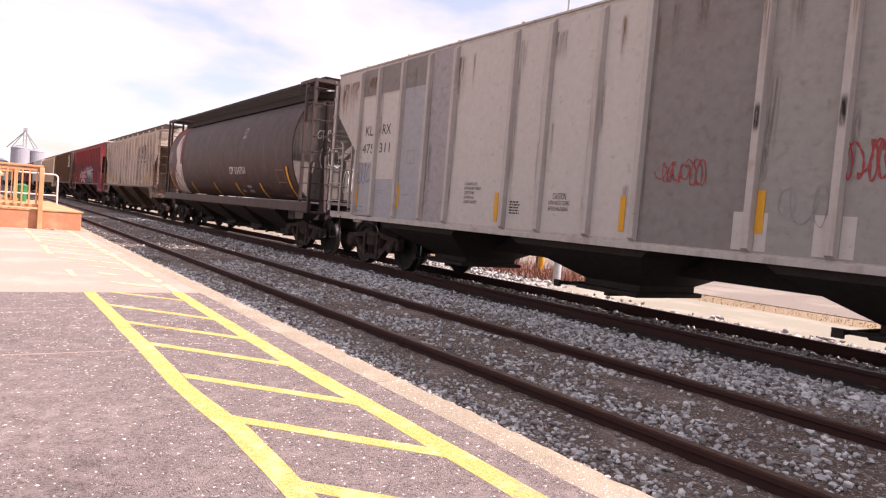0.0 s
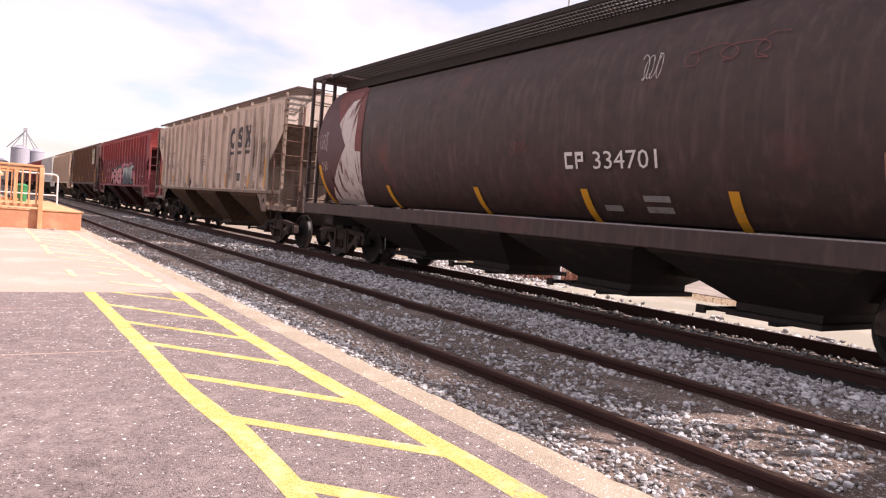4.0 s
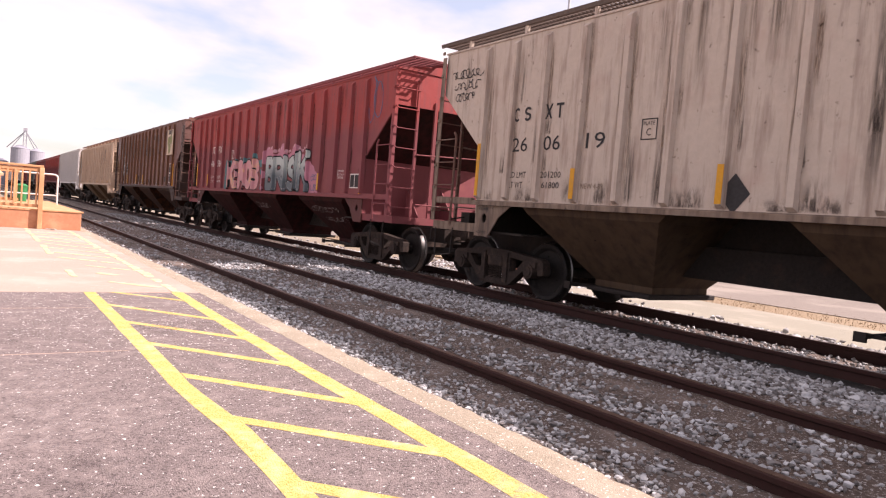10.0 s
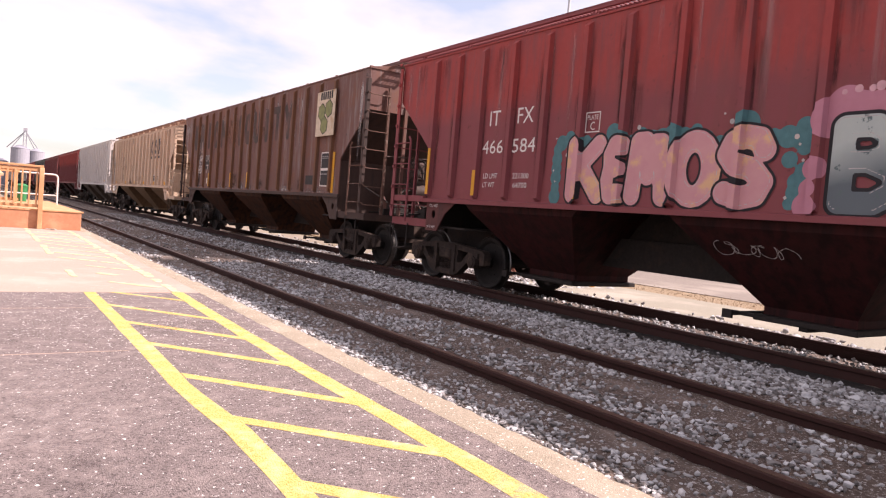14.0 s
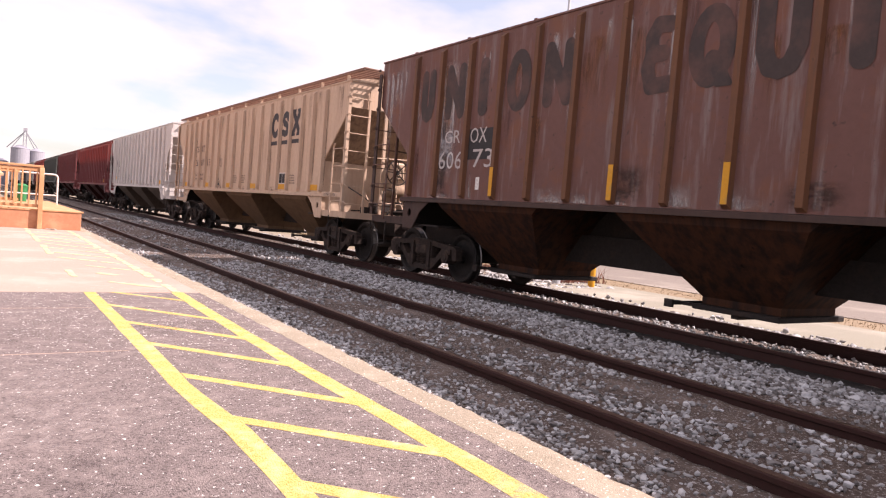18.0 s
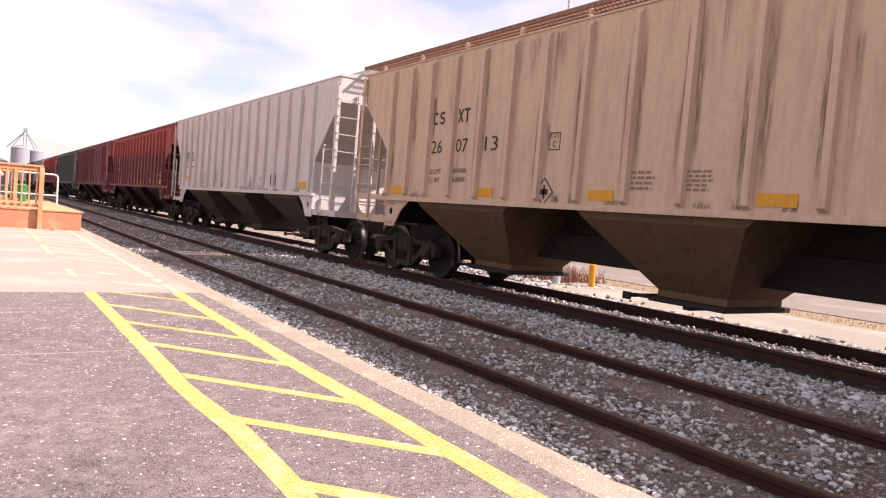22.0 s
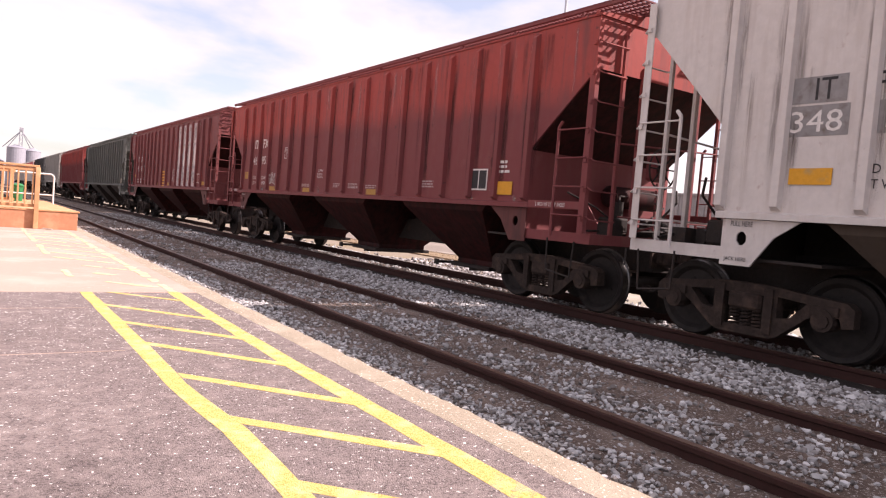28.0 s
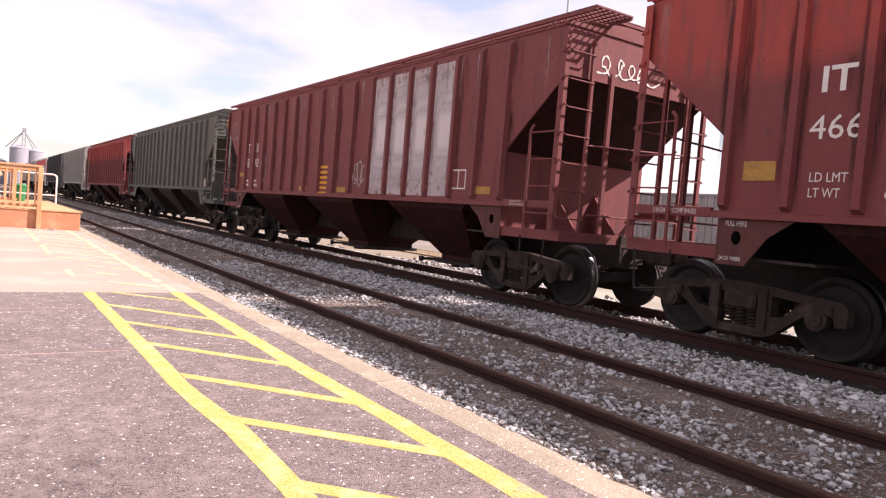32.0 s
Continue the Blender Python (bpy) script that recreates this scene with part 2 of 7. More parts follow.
P = {
    "grey_white": paint("weathered_light_grey_paint", (0.41, 0.375, 0.35), (0.285, 0.24, 0.22), (0.32, 0.225, 0.175), (0.50, 0.74), (0.60, 0.78), (0.29, 0.22, 0.18)),
    "brown": mat("sooty_brown_paint", (0.054, 0.031, 0.029), 0.62, spec=0.35, grain=5, amount=0.3, dark=(0.032, 0.021, 0.020), streak=(0.078, 0.048, 0.045), streak_at=(0.50, 0.75), patch=(0.105, 0.036, 0.032), patch_scale=0.9, patch_at=(0.60, 0.78), bump=0.15, bump_scale=4),
    "cream_grey": paint("grimy_cream_grey_paint", (0.51, 0.425, 0.36), (0.30, 0.225, 0.185), (0.45, 0.345, 0.29), (0.50, 0.70), (0.54, 0.76), (0.11, 0.075, 0.06)),
    "red": paint("faded_oxide_red_paint", (0.31, 0.050, 0.046), (0.19, 0.055, 0.057), (0.25, 0.075, 0.072), (0.46, 0.72), (0.58, 0.78), (0.12, 0.04, 0.04), ((0.205, 0.053, 0.060), 2.95)),
    "rust_brown": paint("rusted_brown_paint", (0.145, 0.071, 0.060), (0.20, 0.155, 0.152), (0.168, 0.072, 0.046), (0.52, 0.74), (0.50, 0.70), (0.045, 0.03, 0.028)),
    "tan": paint("dusty_tan_paint", (0.55, 0.40, 0.295), (0.41, 0.285, 0.205), (0.47, 0.34, 0.255), (0.46, 0.76), (0.56, 0.85), (0.40, 0.26, 0.17)),
    "white": paint("lined_white_grey_paint", (0.565, 0.525, 0.505), (0.45, 0.40, 0.375), (0.54, 0.49, 0.46), (0.50, 0.80), (0.6, 0.9), (0.42, 0.35, 0.33)),
    "red2": paint("oxide_red_paint", (0.335, 0.058, 0.048), (0.17, 0.050, 0.048), (0.20, 0.07, 0.064), (0.47, 0.72), (0.58, 0.78), (0.10, 0.035, 0.034), ((0.168, 0.040, 0.042), 3.0)),
    "maroon": paint("dull_maroon_paint", (0.185, 0.050, 0.050), (0.12, 0.040, 0.042), (0.23, 0.085, 0.08), (0.50, 0.72), (0.58, 0.8)),
    "dark_green": paint("dark_grey_green_paint", (0.085, 0.088, 0.080), (0.125, 0.125, 0.118), (0.065, 0.055, 0.050), (0.50, 0.72), (0.56, 0.75)),
    # next four: soot, and the shade of the end recess, put into the colour
    "tan_shade_dirt": paint("shaded_sooty_tan_paint", (0.36, 0.25, 0.17), (0.20, 0.135, 0.095), (0.28, 0.19, 0.125), (0.44, 0.66), (0.48, 0.7), (0.08, 0.055, 0.04)),
    "white_shade_dirt": paint("shaded_sooty_white_paint", (0.47, 0.42, 0.395), (0.34, 0.29, 0.265), (0.40, 0.34, 0.31), (0.5, 0.8), (0.5, 0.8), (0.10, 0.08, 0.07)),
    "cream_shade_dirt": paint("shaded_sooty_cream_grey_paint", (0.235, 0.172, 0.132), (0.10, 0.07, 0.055), (0.16, 0.105, 0.078), (0.44, 0.66), (0.48, 0.7), (0.06, 0.045, 0.04)),
    "rust_dark": paint("shaded_sooty_rust_brown_paint", (0.062, 0.036, 0.030), (0.035, 0.024, 0.022), (0.085, 0.042, 0.028)),
    "red_dark": paint("dark_red_paint", (0.105, 0.032, 0.030), (0.05, 0.022, 0.021), (0.075, 0.03, 0.027)),
    "mid_grey": paint("mid_grey_paint", (0.32, 0.30, 0.28), (0.20, 0.18, 0.17), (0.24, 0.20, 0.17)),
    "charcoal": paint("charcoal_paint", (0.06, 0.058, 0.06), (0.09, 0.085, 0.085), (0.05, 0.04, 0.04)),
}
# underside of each car takes its paint, dusted over, with shade in the colour
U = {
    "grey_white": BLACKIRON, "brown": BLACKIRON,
    "cream_grey": paint("dusty_shaded_brown_hopper", (0.085, 0.055, 0.036), (0.041, 0.027, 0.021), (0.059, 0.037, 0.025), (0.46, 0.76), (0.5, 0.78), spec=0.10),
    "red": paint("sooty_shaded_red_hopper", (0.046, 0.012, 0.012), (0.021, 0.009, 0.009), (0.032, 0.012, 0.011), (0.42, 0.62), (0.5, 0.66), spec=0.10),
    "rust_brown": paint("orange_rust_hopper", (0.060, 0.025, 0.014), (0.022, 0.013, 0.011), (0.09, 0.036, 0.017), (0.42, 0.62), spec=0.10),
    "tan": paint("dusty_shaded_tan_hopper", (0.148, 0.093, 0.056), (0.085, 0.053, 0.034), (0.111, 0.070, 0.043), (0.48, 0.82), (0.5, 0.8), spec=0.10),
    "white": paint("grimy_shaded_white_hopper", (0.081, 0.063, 0.052), (0.048, 0.037, 0.031), (0.065, 0.048, 0.038), (0.46, 0.80), (0.5, 0.8), spec=0.10),
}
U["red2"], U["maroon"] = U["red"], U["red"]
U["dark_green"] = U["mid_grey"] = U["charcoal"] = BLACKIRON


def smear_paint(name, base, strength=0.8, fade="down", fine=5.0, low=0.38, high=0.62):
    """Thin dirt or paint with soft edges: it covers most along its middle and thins out to the sides and along its run."""
    m = bpy.data.materials.new(name)
    m.use_nodes = True
    n, l = m.node_tree.nodes, m.node_tree.links
    p = n["Principled BSDF"]
    p.inputs["Base Color"].default_value = (*base, 1)
    p.inputs["Roughness"].default_value = 0.85
    p.inputs["Specular IOR Level"].default_value = 0.2
    co, info, sp = n.new("ShaderNodeTexCoord"), n.new("ShaderNodeObjectInfo"), n.new("ShaderNodeSeparateXYZ")
    l.new(co.outputs["Generated"], sp.inputs[0])

    def math_(op, a, b=None):
        k = n.new("ShaderNodeMath"); k.operation = op; k.use_clamp = op == "MULTIPLY"
        for i, v in enumerate((a, b)):
            if v is None:
                continue
            if hasattr(v, "links"):
                l.new(v, k.inputs[i])
            else:
                k.inputs[i].default_value = v
        return k.outputs[0]

    def span(v, a, b):
        r = n.new("ShaderNodeMapRange"); r.interpolation_type = "SMOOTHSTEP"
        r.inputs["From Min"].default_value, r.inputs["From Max"].default_value = a, b
        l.new(v, r.inputs["Value"])
        return r.outputs[0]

    edge = span(math_("PINGPONG", sp.outputs["X"], 0.5), 0.0, 0.34)
    if fade == "both":
        run = span(math_("PINGPONG", sp.outputs["Y"], 0.5), 0.0, 0.34)
    elif fade == "down":
        run = span(sp.outputs["Y"], 0.0, 0.9)
    else:
        run = span(math_("SUBTRACT", 1.0, sp.outputs["Y"]), 0.0, 0.9)
    run = math_("MULTIPLY", run, span(math_("PINGPONG", sp.outputs["Y"], 0.5), 0.0, 0.10))
    t = n.new("ShaderNodeTexNoise")
    t.inputs["Scale"].default_value, t.inputs["Detail"].default_value, t.inputs["Roughness"].default_value = fine, 6, 0.65
    k = n.new("ShaderNodeVectorMath"); k.operation = "MULTIPLY_ADD"
    k.inputs[1].default_value = (1.0, 1.0, 1.0) if fade == "both" else (1.3, 0.35, 1.0)
    q = n.new("ShaderNodeVectorMath"); q.operation = "SCALE"; q.inputs[0].default_value = (19.0, 37.0, 11.0)
    l.new(info.outputs["Random"], q.inputs["Scale"])
    l.new(co.outputs["Generated"], k.inputs[0]); l.new(q.outputs[0], k.inputs[2]); l.new(k.outputs[0], t.inputs["Vector"])
    a = math_("MULTIPLY", math_("MULTIPLY", edge, run), span(t.outputs["Fac"], low, high))
    l.new(math_("MULTIPLY", a, strength), p.inputs["Alpha"])
    return m


SOOT = smear_paint("soot_streak", (0.062, 0.045, 0.038), 0.70, "up")
FAINT = mat("faint_brown_print", (0.26, 0.19, 0.145), 0.8, grain=20, amount=0.4, bump=0.0)
DRIP = smear_paint("brown_drip", (0.14, 0.095, 0.07), 0.42, "down")
RUSTRUN = smear_paint("rust_run", (0.20, 0.085, 0.04), 0.7, "down")
PALERUN = smear_paint("chalky_run", (0.46, 0.43, 0.43), 0.7, "down")
PALERISE = smear_paint("chalky_splash", (0.42, 0.385, 0.375), 0.6, "up")
PALEWASH = smear_paint("whitewash", (0.56, 0.51, 0.52), 1.0, "both", 4.0, 0.18, 0.40)
GREYWASH = smear_paint("grey_wash", (0.34, 0.33, 0.345), 0.85, "both", 4.0, 0.36, 0.58)
# runs beside the posts: dirt colours that also carry the posts' shade
RIBSHADESOOT = smear_paint("soot_and_post_shade", (0.055, 0.040, 0.035), 0.58, "both", 5.0, 0.30, 0.60)
RIBTAN = smear_paint("brown_dust_and_post_shade", (0.20, 0.125, 0.085), 0.55, "both", 5.0, 0.34, 0.62)
RIBRED = smear_paint("dark_dirt_and_post_shade", (0.045, 0.020, 0.020), 0.48, "both", 5.0, 0.30, 0.60)
RIBGREY = smear_paint("grey_dirt_and_post_shade", (0.17, 0.14, 0.135), 0.42, "both", 5.0, 0.34, 0.62)
BIGSOOT = smear_paint("broad_soot", (0.12, 0.085, 0.070), 0.42, "both", 2.2, 0.36, 0.62)
BLACKSCRAPE = smear_paint("black_scrape", (0.03, 0.024, 0.022), 0.9, "both", 3.0, 0.25, 0.5)
DARKRUN = smear_paint("dark_run", (0.06, 0.028, 0.027), 0.34, "down")
PALETHIN = smear_paint("thin_pale_run", (0.42, 0.27, 0.27), 0.40, "down")
OIL = smear_paint("oil_stain", (0.09, 0.07, 0.07), 0.18, "both", 7.0, 0.42, 0.6)
DUSTY = smear_paint("pale_dust", (0.46, 0.39, 0.37), 0.26, "both", 14.0, 0.46, 0.60)


# ================= mesh helpers =================
CACHE = {}


class Build:
    """Collects boxes, prisms, rods and tubes, and turns them into one mesh."""

    def __init__(self):
        self.v, self.f = [], []

    def add(self, verts, faces):
        k = len(self.v)
        self.v += [tuple(p) for p in verts]
        self.f += [tuple(i + k for i in q) for q in faces]
        return self

    def box(self, x0, x1, y0, y1, z0, z1):
        vs = [(x, y, z) for z in (z0, z1) for y in (y0, y1) for x in (x0, x1)]
        return self.add(vs, [(0, 2, 3, 1), (4, 5, 7, 6), (0, 1, 5, 4), (2, 6, 7, 3), (0, 4, 6, 2), (1, 3, 7, 5)])

    def soft(self, x0, x1, y0, y1, z0, z1, r=0.01):
        """A box with its twelve edges cut."""
        bm = bmesh.new()
        bmesh.ops.create_cube(bm, size=1)
        for q in bm.verts:
            q.co = Vector(((x0 + x1) / 2 + q.co.x * (x1 - x0), (y0 + y1) / 2 + q.co.y * (y1 - y0), (z0 + z1) / 2 + q.co.z * (z1 - z0)))
        bmesh.ops.bevel(bm, geom=bm.edges[:], offset=r, segments=1, affect="EDGES")
        bm.verts.index_update()
        self.add([q.co for q in bm.verts], [[q.index for q in f.verts] for f in bm.faces])
        bm.free()
        return self

    def prism(self, outline, axis, a, b):
        """outline: (p, q) pairs; axis 'x': p, q are y, z; 'y': x, z; 'z': x, y."""
        def at(p, q, h):
            return (h, p, q) if axis == "x" else (p, h, q) if axis == "y" else (p, q, h)
        n = len(outline)
        vs = [at(p, q, a) for p, q in outline] + [at(p, q, b) for p, q in outline]
        fs = [tuple(range(n)), tuple(range(2 * n - 1, n - 1, -1))] + [(i, i + n, (i + 1) % n + n, (i + 1) % n) for i in range(n)]
        return self.add(vs, fs)

    def rod(self, p, q, r=0.012, n=6, r2=None):
        p, q = Vector(p), Vector(q)
        d = (q - p).normalized()
        u = d.orthogonal().normalized()
        w = d.cross(u)
        r2 = r if r2 is None else r2
        ring = [(math.cos(2 * math.pi * i / n), math.sin(2 * math.pi * i / n)) for i in range(n)]
        vs = [p + (u * c + w * s) * r for c, s in ring] + [q + (u * c + w * s) * r2 for c, s in ring]
        fs = [tuple(range(n - 1, -1, -1)), tuple(range(n, 2 * n))] + [(i, (i + 1) % n, (i + 1) % n + n, i + n) for i in range(n)]
        return self.add(vs, fs)

    def pipe(self, pts, r=0.012, n=6):
        for a, b in zip(pts, pts[1:]):
            self.rod(a, b, r, n)
        return self

    def lathe(self, profile, n=32, axis="x"):
        """profile: (radius, height) pairs, turned about an axis."""
        k = len(profile)
        vs = []
        for i in range(n):
            c, s = math.cos(2 * math.pi * i / n), math.sin(2 * math.pi * i / n)
            for r, h in profile:
                vs.append((h, r * c, r * s) if axis == "x" else (r * c, r * s, h) if axis == "z" else (r * c, h, r * s))
        fs = [(i * k + j, i * k + j + 1, (i + 1) % n * k + j + 1, (i + 1) % n * k + j) for i in range(n) for j in range(k - 1)]
        return self.add(vs, fs)

    def mesh(self, name, smooth=False):
        m = bpy.data.meshes.new(name)
        m.from_pydata(self.v, [], self.f)
        bm = bmesh.new()
        bm.from_mesh(m)
        bmesh.ops.recalc_face_normals(bm, faces=bm.faces[:])
        bm.to_mesh(m)
        bm.free()
        m.materials.append(None)
        if smooth:
            for q in m.polygons:
                q.use_smooth = True
            m.set_sharp_from_angle(angle=radians(35))
        return m


def put(name, data, material, at=None):
    ob = new(name, data)
    ob.material_slots[0].link = "OBJECT"
    ob.material_slots[0].material = material
    if at is not None:
        ob.matrix_basis = at
    return ob


def part(name, data, material, parent, label="", at=None):
    ob = put(name, data, material, at)
    ob.parent = parent
    if label:
        ob["label"] = label
    return ob


def cached(key, make):
    if key not in CACHE:
        CACHE[key] = make()
    return CACHE[key]


def letters(text, height, wide=None, bold=0.0):
    """A flat mesh of the built-in font's letters, lying in x, y from the lower left corner."""
    key = ("text", text, round(height, 3), wide and round(wide, 3), bold)
    if key in CACHE:
        return CACHE[key]
    cu = bpy.data.curves.new("lettering", "FONT")
    cu.body, cu.size, cu.resolution_u, cu.offset, cu.space_line = text, 1.0, 2, bold, 1.0
    ob = bpy.data.objects.new("lettering", cu)
    scene.collection.objects.link(ob)
    bpy.context.view_layer.update()
    m = bpy.data.meshes.new_from_object(ob.evaluated_get(bpy.context.evaluated_depsgraph_get()))
    bpy.data.objects.remove(ob)
    xs, ys = [v.co.x for v in m.vertices], [v.co.y for v in m.vertices]
    sy = height / (max(ys) - min(ys))
    sx = wide / (max(xs) - min(xs)) if wide else sy
    x0, y0 = min(xs), min(ys)
    for v in m.vertices:
        v.co = Vector(((v.co.x - x0) * sx, (v.co.y - y0) * sy, 0))
    m.materials.clear()
    m.materials.append(None)
    CACHE[key] = m
    return m


class Strokes(list):
    """Outlines that may cross each other: each lies a hair above the one before."""

    def __add__(self, other):
        return Strokes(list(self) + list(other))


def flat(outlines):
    """A flat mesh in x, y from several outlines."""
    b = Build()
    for o in outlines:
        b.add([(*q, 0)[:3] for q in o], [tuple(range(len(o)))])
    m = b.mesh("flat")
    bm = bmesh.new()
    bm.from_mesh(m)
    bmesh.ops.remove_doubles(bm, verts=bm.verts[:], dist=.00002)
    bm.to_mesh(m)
    bm.free()
    return m


def ring(cx, cy, r0, r1, a0, a1, n=14, sx=1.0):
    """Quads of a flat arc."""
    out = []
    for i in range(n):
        t0, t1 = radians(a0 + (a1 - a0) * i / n), radians(a0 + (a1 - a0) * (i + 1) / n)
        out.append([(cx + sx * r0 * math.cos(t0), cy + r0 * math.sin(t0)), (cx + sx * r1 * math.cos(t0), cy + r1 * math.sin(t0)),
                    (cx + sx * r1 * math.cos(t1), cy + r1 * math.sin(t1)), (cx + sx * r0 * math.cos(t1), cy + r0 * math.sin(t1))])
    return out


def rect(x0, y0, x1, y1):
    return [(x0, y0), (x1, y0), (x1, y1), (x0, y1)]


def blob(cx, cy, rx, ry, seed, n=22, rough=0.18):
    rng = random.Random(seed)
    ph = [rng.uniform(0, 6.28) for _ in range(4)]
    out = []
    for i in range(n):
        a = 2 * math.pi * i / n
        k = 1 + rough * (math.sin(2 * a + ph[0]) * 0.4 + math.sin(3 * a + ph[1]) * 0.4 + math.sin(5 * a + ph[2]) * 0.35 + math.sin(9 * a + ph[3]) * 0.15)
        out.append((cx + rx * k * math.cos(a), cy + ry * k * math.sin(a)))
    return out


def stroke(pts, w):
    """One ribbon along a hand-drawn line, rising by a hair so that it may cross itself."""
    edge = []
    n = len(pts)
    for i, (x, y) in enumerate(pts):
        (xa, ya), (xb, yb) = pts[max(i - 1, 0)], pts[min(i + 1, n - 1)]
        d = math.hypot(xb - xa, yb - ya) or 1e-6
        k = w / 2 * (.7 + .3 * math.sin(i * 1.7))
        nx, ny = -(yb - ya) / d * k, (xb - xa) / d * k
        z = .00003 * i
        edge.append(((x + nx, y + ny, z), (x - nx, y - ny, z)))
    return [[a[0], a[1], b[1], b[0]] for a, b in zip(edge, edge[1:])]


def scrawl(x0, y0, w, h, seed, loops=5, width=0.018):
    """A looping hand-drawn tag with no readable letters, drawn in one go."""
    rng = random.Random(seed)
    pts = []
    a0 = rng.uniform(0, 360)
    for k in range(loops):
        cx = x0 + w * (k + 0.5) / loops
        r = w / loops * rng.uniform(0.4, 0.8)
        turn = rng.choice((-1, 1)) * rng.uniform(200, 420)
        tall = rng.uniform(.3, .55)
        for i in range(20):
            a = radians(a0 + turn * i / 19)
            pts.append((cx + r * math.cos(a) + (i - 10) * w * 0.0075, y0 + h * 0.5 + h * tall * math.sin(a) * (1 + .1 * math.sin(i * .8 + seed))))
        a0 += turn
    return Strokes(stroke(pts, width))


def capsule(Y, Z, strokes):
    """Distance from every grid point to the nearest of some polylines."""
    d = np.full(Y.shape, 9.0)
    for pts in strokes:
        for (ya, za), (yb, zb) in zip(pts, pts[1:]):
            uy, uz = yb - ya, zb - za
            t = np.clip(((Y - ya) * uy + (Z - za) * uz) / max(uy * uy + uz * uz, 1e-9), 0, 1)
            d = np.minimum(d, np.hypot(Y - ya - t * uy, Z - za - t * uz))
    return d


def discs(Y, Z, circles):
    """Distance to the union of some discs, each (y, z, radius)."""
    d = np.full(Y.shape, 9.0)
    for y, z, r in circles:
        d = np.minimum(d, np.hypot(Y - y, Z - z) - r)
    return d


def spray_mesh(y0, y1, z0, z1, field, step=.02, ribs=()):
    """Paint that follows the side of a car and its ribs: the part of a grid where field(Y, Z) is below zero.
    y runs along the car; the mesh lies in the car's own space, on the sheet and over the ribs."""
    w, f, d = .057, .041, .0745
    ys = list(np.arange(y0, y1, step))
    for r in ribs:
        if y0 < r < y1:
            ys = [y for y in ys if abs(y - r) > w + .006] + [r - w, r - f, r + f, r + w]
    ys = np.array(sorted(ys))
    zs = np.arange(z0, z1 + step, step)
    out = np.zeros(len(ys))
    for r in ribs:
        out = np.maximum(out, d * np.clip((w - np.abs(ys - r)) / (w - f), 0, 1))
    Y, Z = np.meshgrid(ys, zs)
    V = field(Y, Z)
    vs, fs, seen = [], [], {}

    def vert(key, y, z, x):
        if key not in seen:
            seen[key] = len(vs)
            vs.append((-SHEET - .012 - x, y, z))
        return seen[key]

    for j in range(len(zs) - 1):
        for i in range(len(ys) - 1):
            c = ((i, j), (i + 1, j), (i + 1, j + 1), (i, j + 1))
            v = [V[q, p] for p, q in c]
            if min(v) >= 0:
                continue
            poly = []
            for k in range(4):
                (p, q), (p2, q2), a, b = c[k], c[(k + 1) % 4], v[k], v[(k + 1) % 4]
                if a < 0:
                    poly.append(vert((p, q), ys[p], zs[q], out[p]))
                if (a < 0) != (b < 0):
                    t = a / (a - b)
                    key = ("e",) + tuple(sorted(((p, q), (p2, q2))))
                    poly.append(vert(key, ys[p] + (ys[p2] - ys[p]) * t, zs[q] + (zs[q2] - zs[q]) * t, out[p] + (out[p2] - out[p]) * t))
            if len(poly) >= 3:
                fs.append(tuple(reversed(poly)))
    m = bpy.data.meshes.new("spray")
    m.from_pydata(vs, [], fs)
    m.materials.append(None)
    return m


def round_(cy, cz, ry, rz, a0=0, a1=360, n=20):
    return [(cy + ry * math.cos(radians(a0 + (a1 - a0) * i / n)), cz + rz * math.sin(radians(a0 + (a1 - a0) * i / n))) for i in range(n + 1)]


# the bones of fat letter shapes, in a unit square
BONES = {
    "K": [[(.08, 0), (.08, 1)], [(.10, .42), (.92, 1)], [(.34, .58), (.95, 0)]],
    "E": [[(.92, .97), (.45, 1), (.2, .8), (.25, .55), (.12, .3), (.3, 0), (.95, .02)], [(.25, .52), (.72, .52)]],
    "M": [[(.05, 0), (.16, 1), (.38, 1), (.5, .38), (.66, .95), (.84, .95), (.97, 0)]],
    "O": [round_(.5, .5, .5, .5)],
    "S": [[(.93, .78), (.8, .95), (.5, 1), (.2, .92), (.08, .72), (.25, .56), (.7, .46), (.93, .26), (.8, .06), (.45, 0), (.06, .08)]],
    "B": [[(.06, 0), (.06, 1), (.55, 1), (.82, .85), (.76, .62), (.5, .54), (.06, .54)], [(.5, .54), (.9, .40), (.93, .16), (.6, 0), (.06, 0)]],
    "R": [[(.06, 0), (.06, 1), (.55, 1), (.86, .85), (.78, .58), (.5, .48), (.06, .48)], [(.4, .46), (.96, 0)]],
    "I": [[(.5, 0), (.5, 1)]],
    "C": [round_(.52, .5, .50, .5, 42, 318)],
    "X": [[(.04, 0), (.96, 1)], [(.96, 0), (.04, 1)]],
    "U": [[(.08, 1), (.08, .3), (.25, .05), (.5, 0), (.75, .05), (.92, .3), (.92, 1)]],
    "N": [[(.06, 0), (.06, 1), (.94, 0), (.94, 1)]],
    "Q": [round_(.5, .5, .5, .5), [(.55, .3), (1.0, -.12)]],
    "T": [[(0, 1), (1, 1)], [(.5, 0), (.5, 1)]],
    "Y": [[(0, 1), (.5, .5), (1, 1)], [(.5, .5), (.5, 0)]],
    "F": [[(.06, 0), (.06, 1), (.9, 1)], [(.06, .52), (.7, .52)]],
}


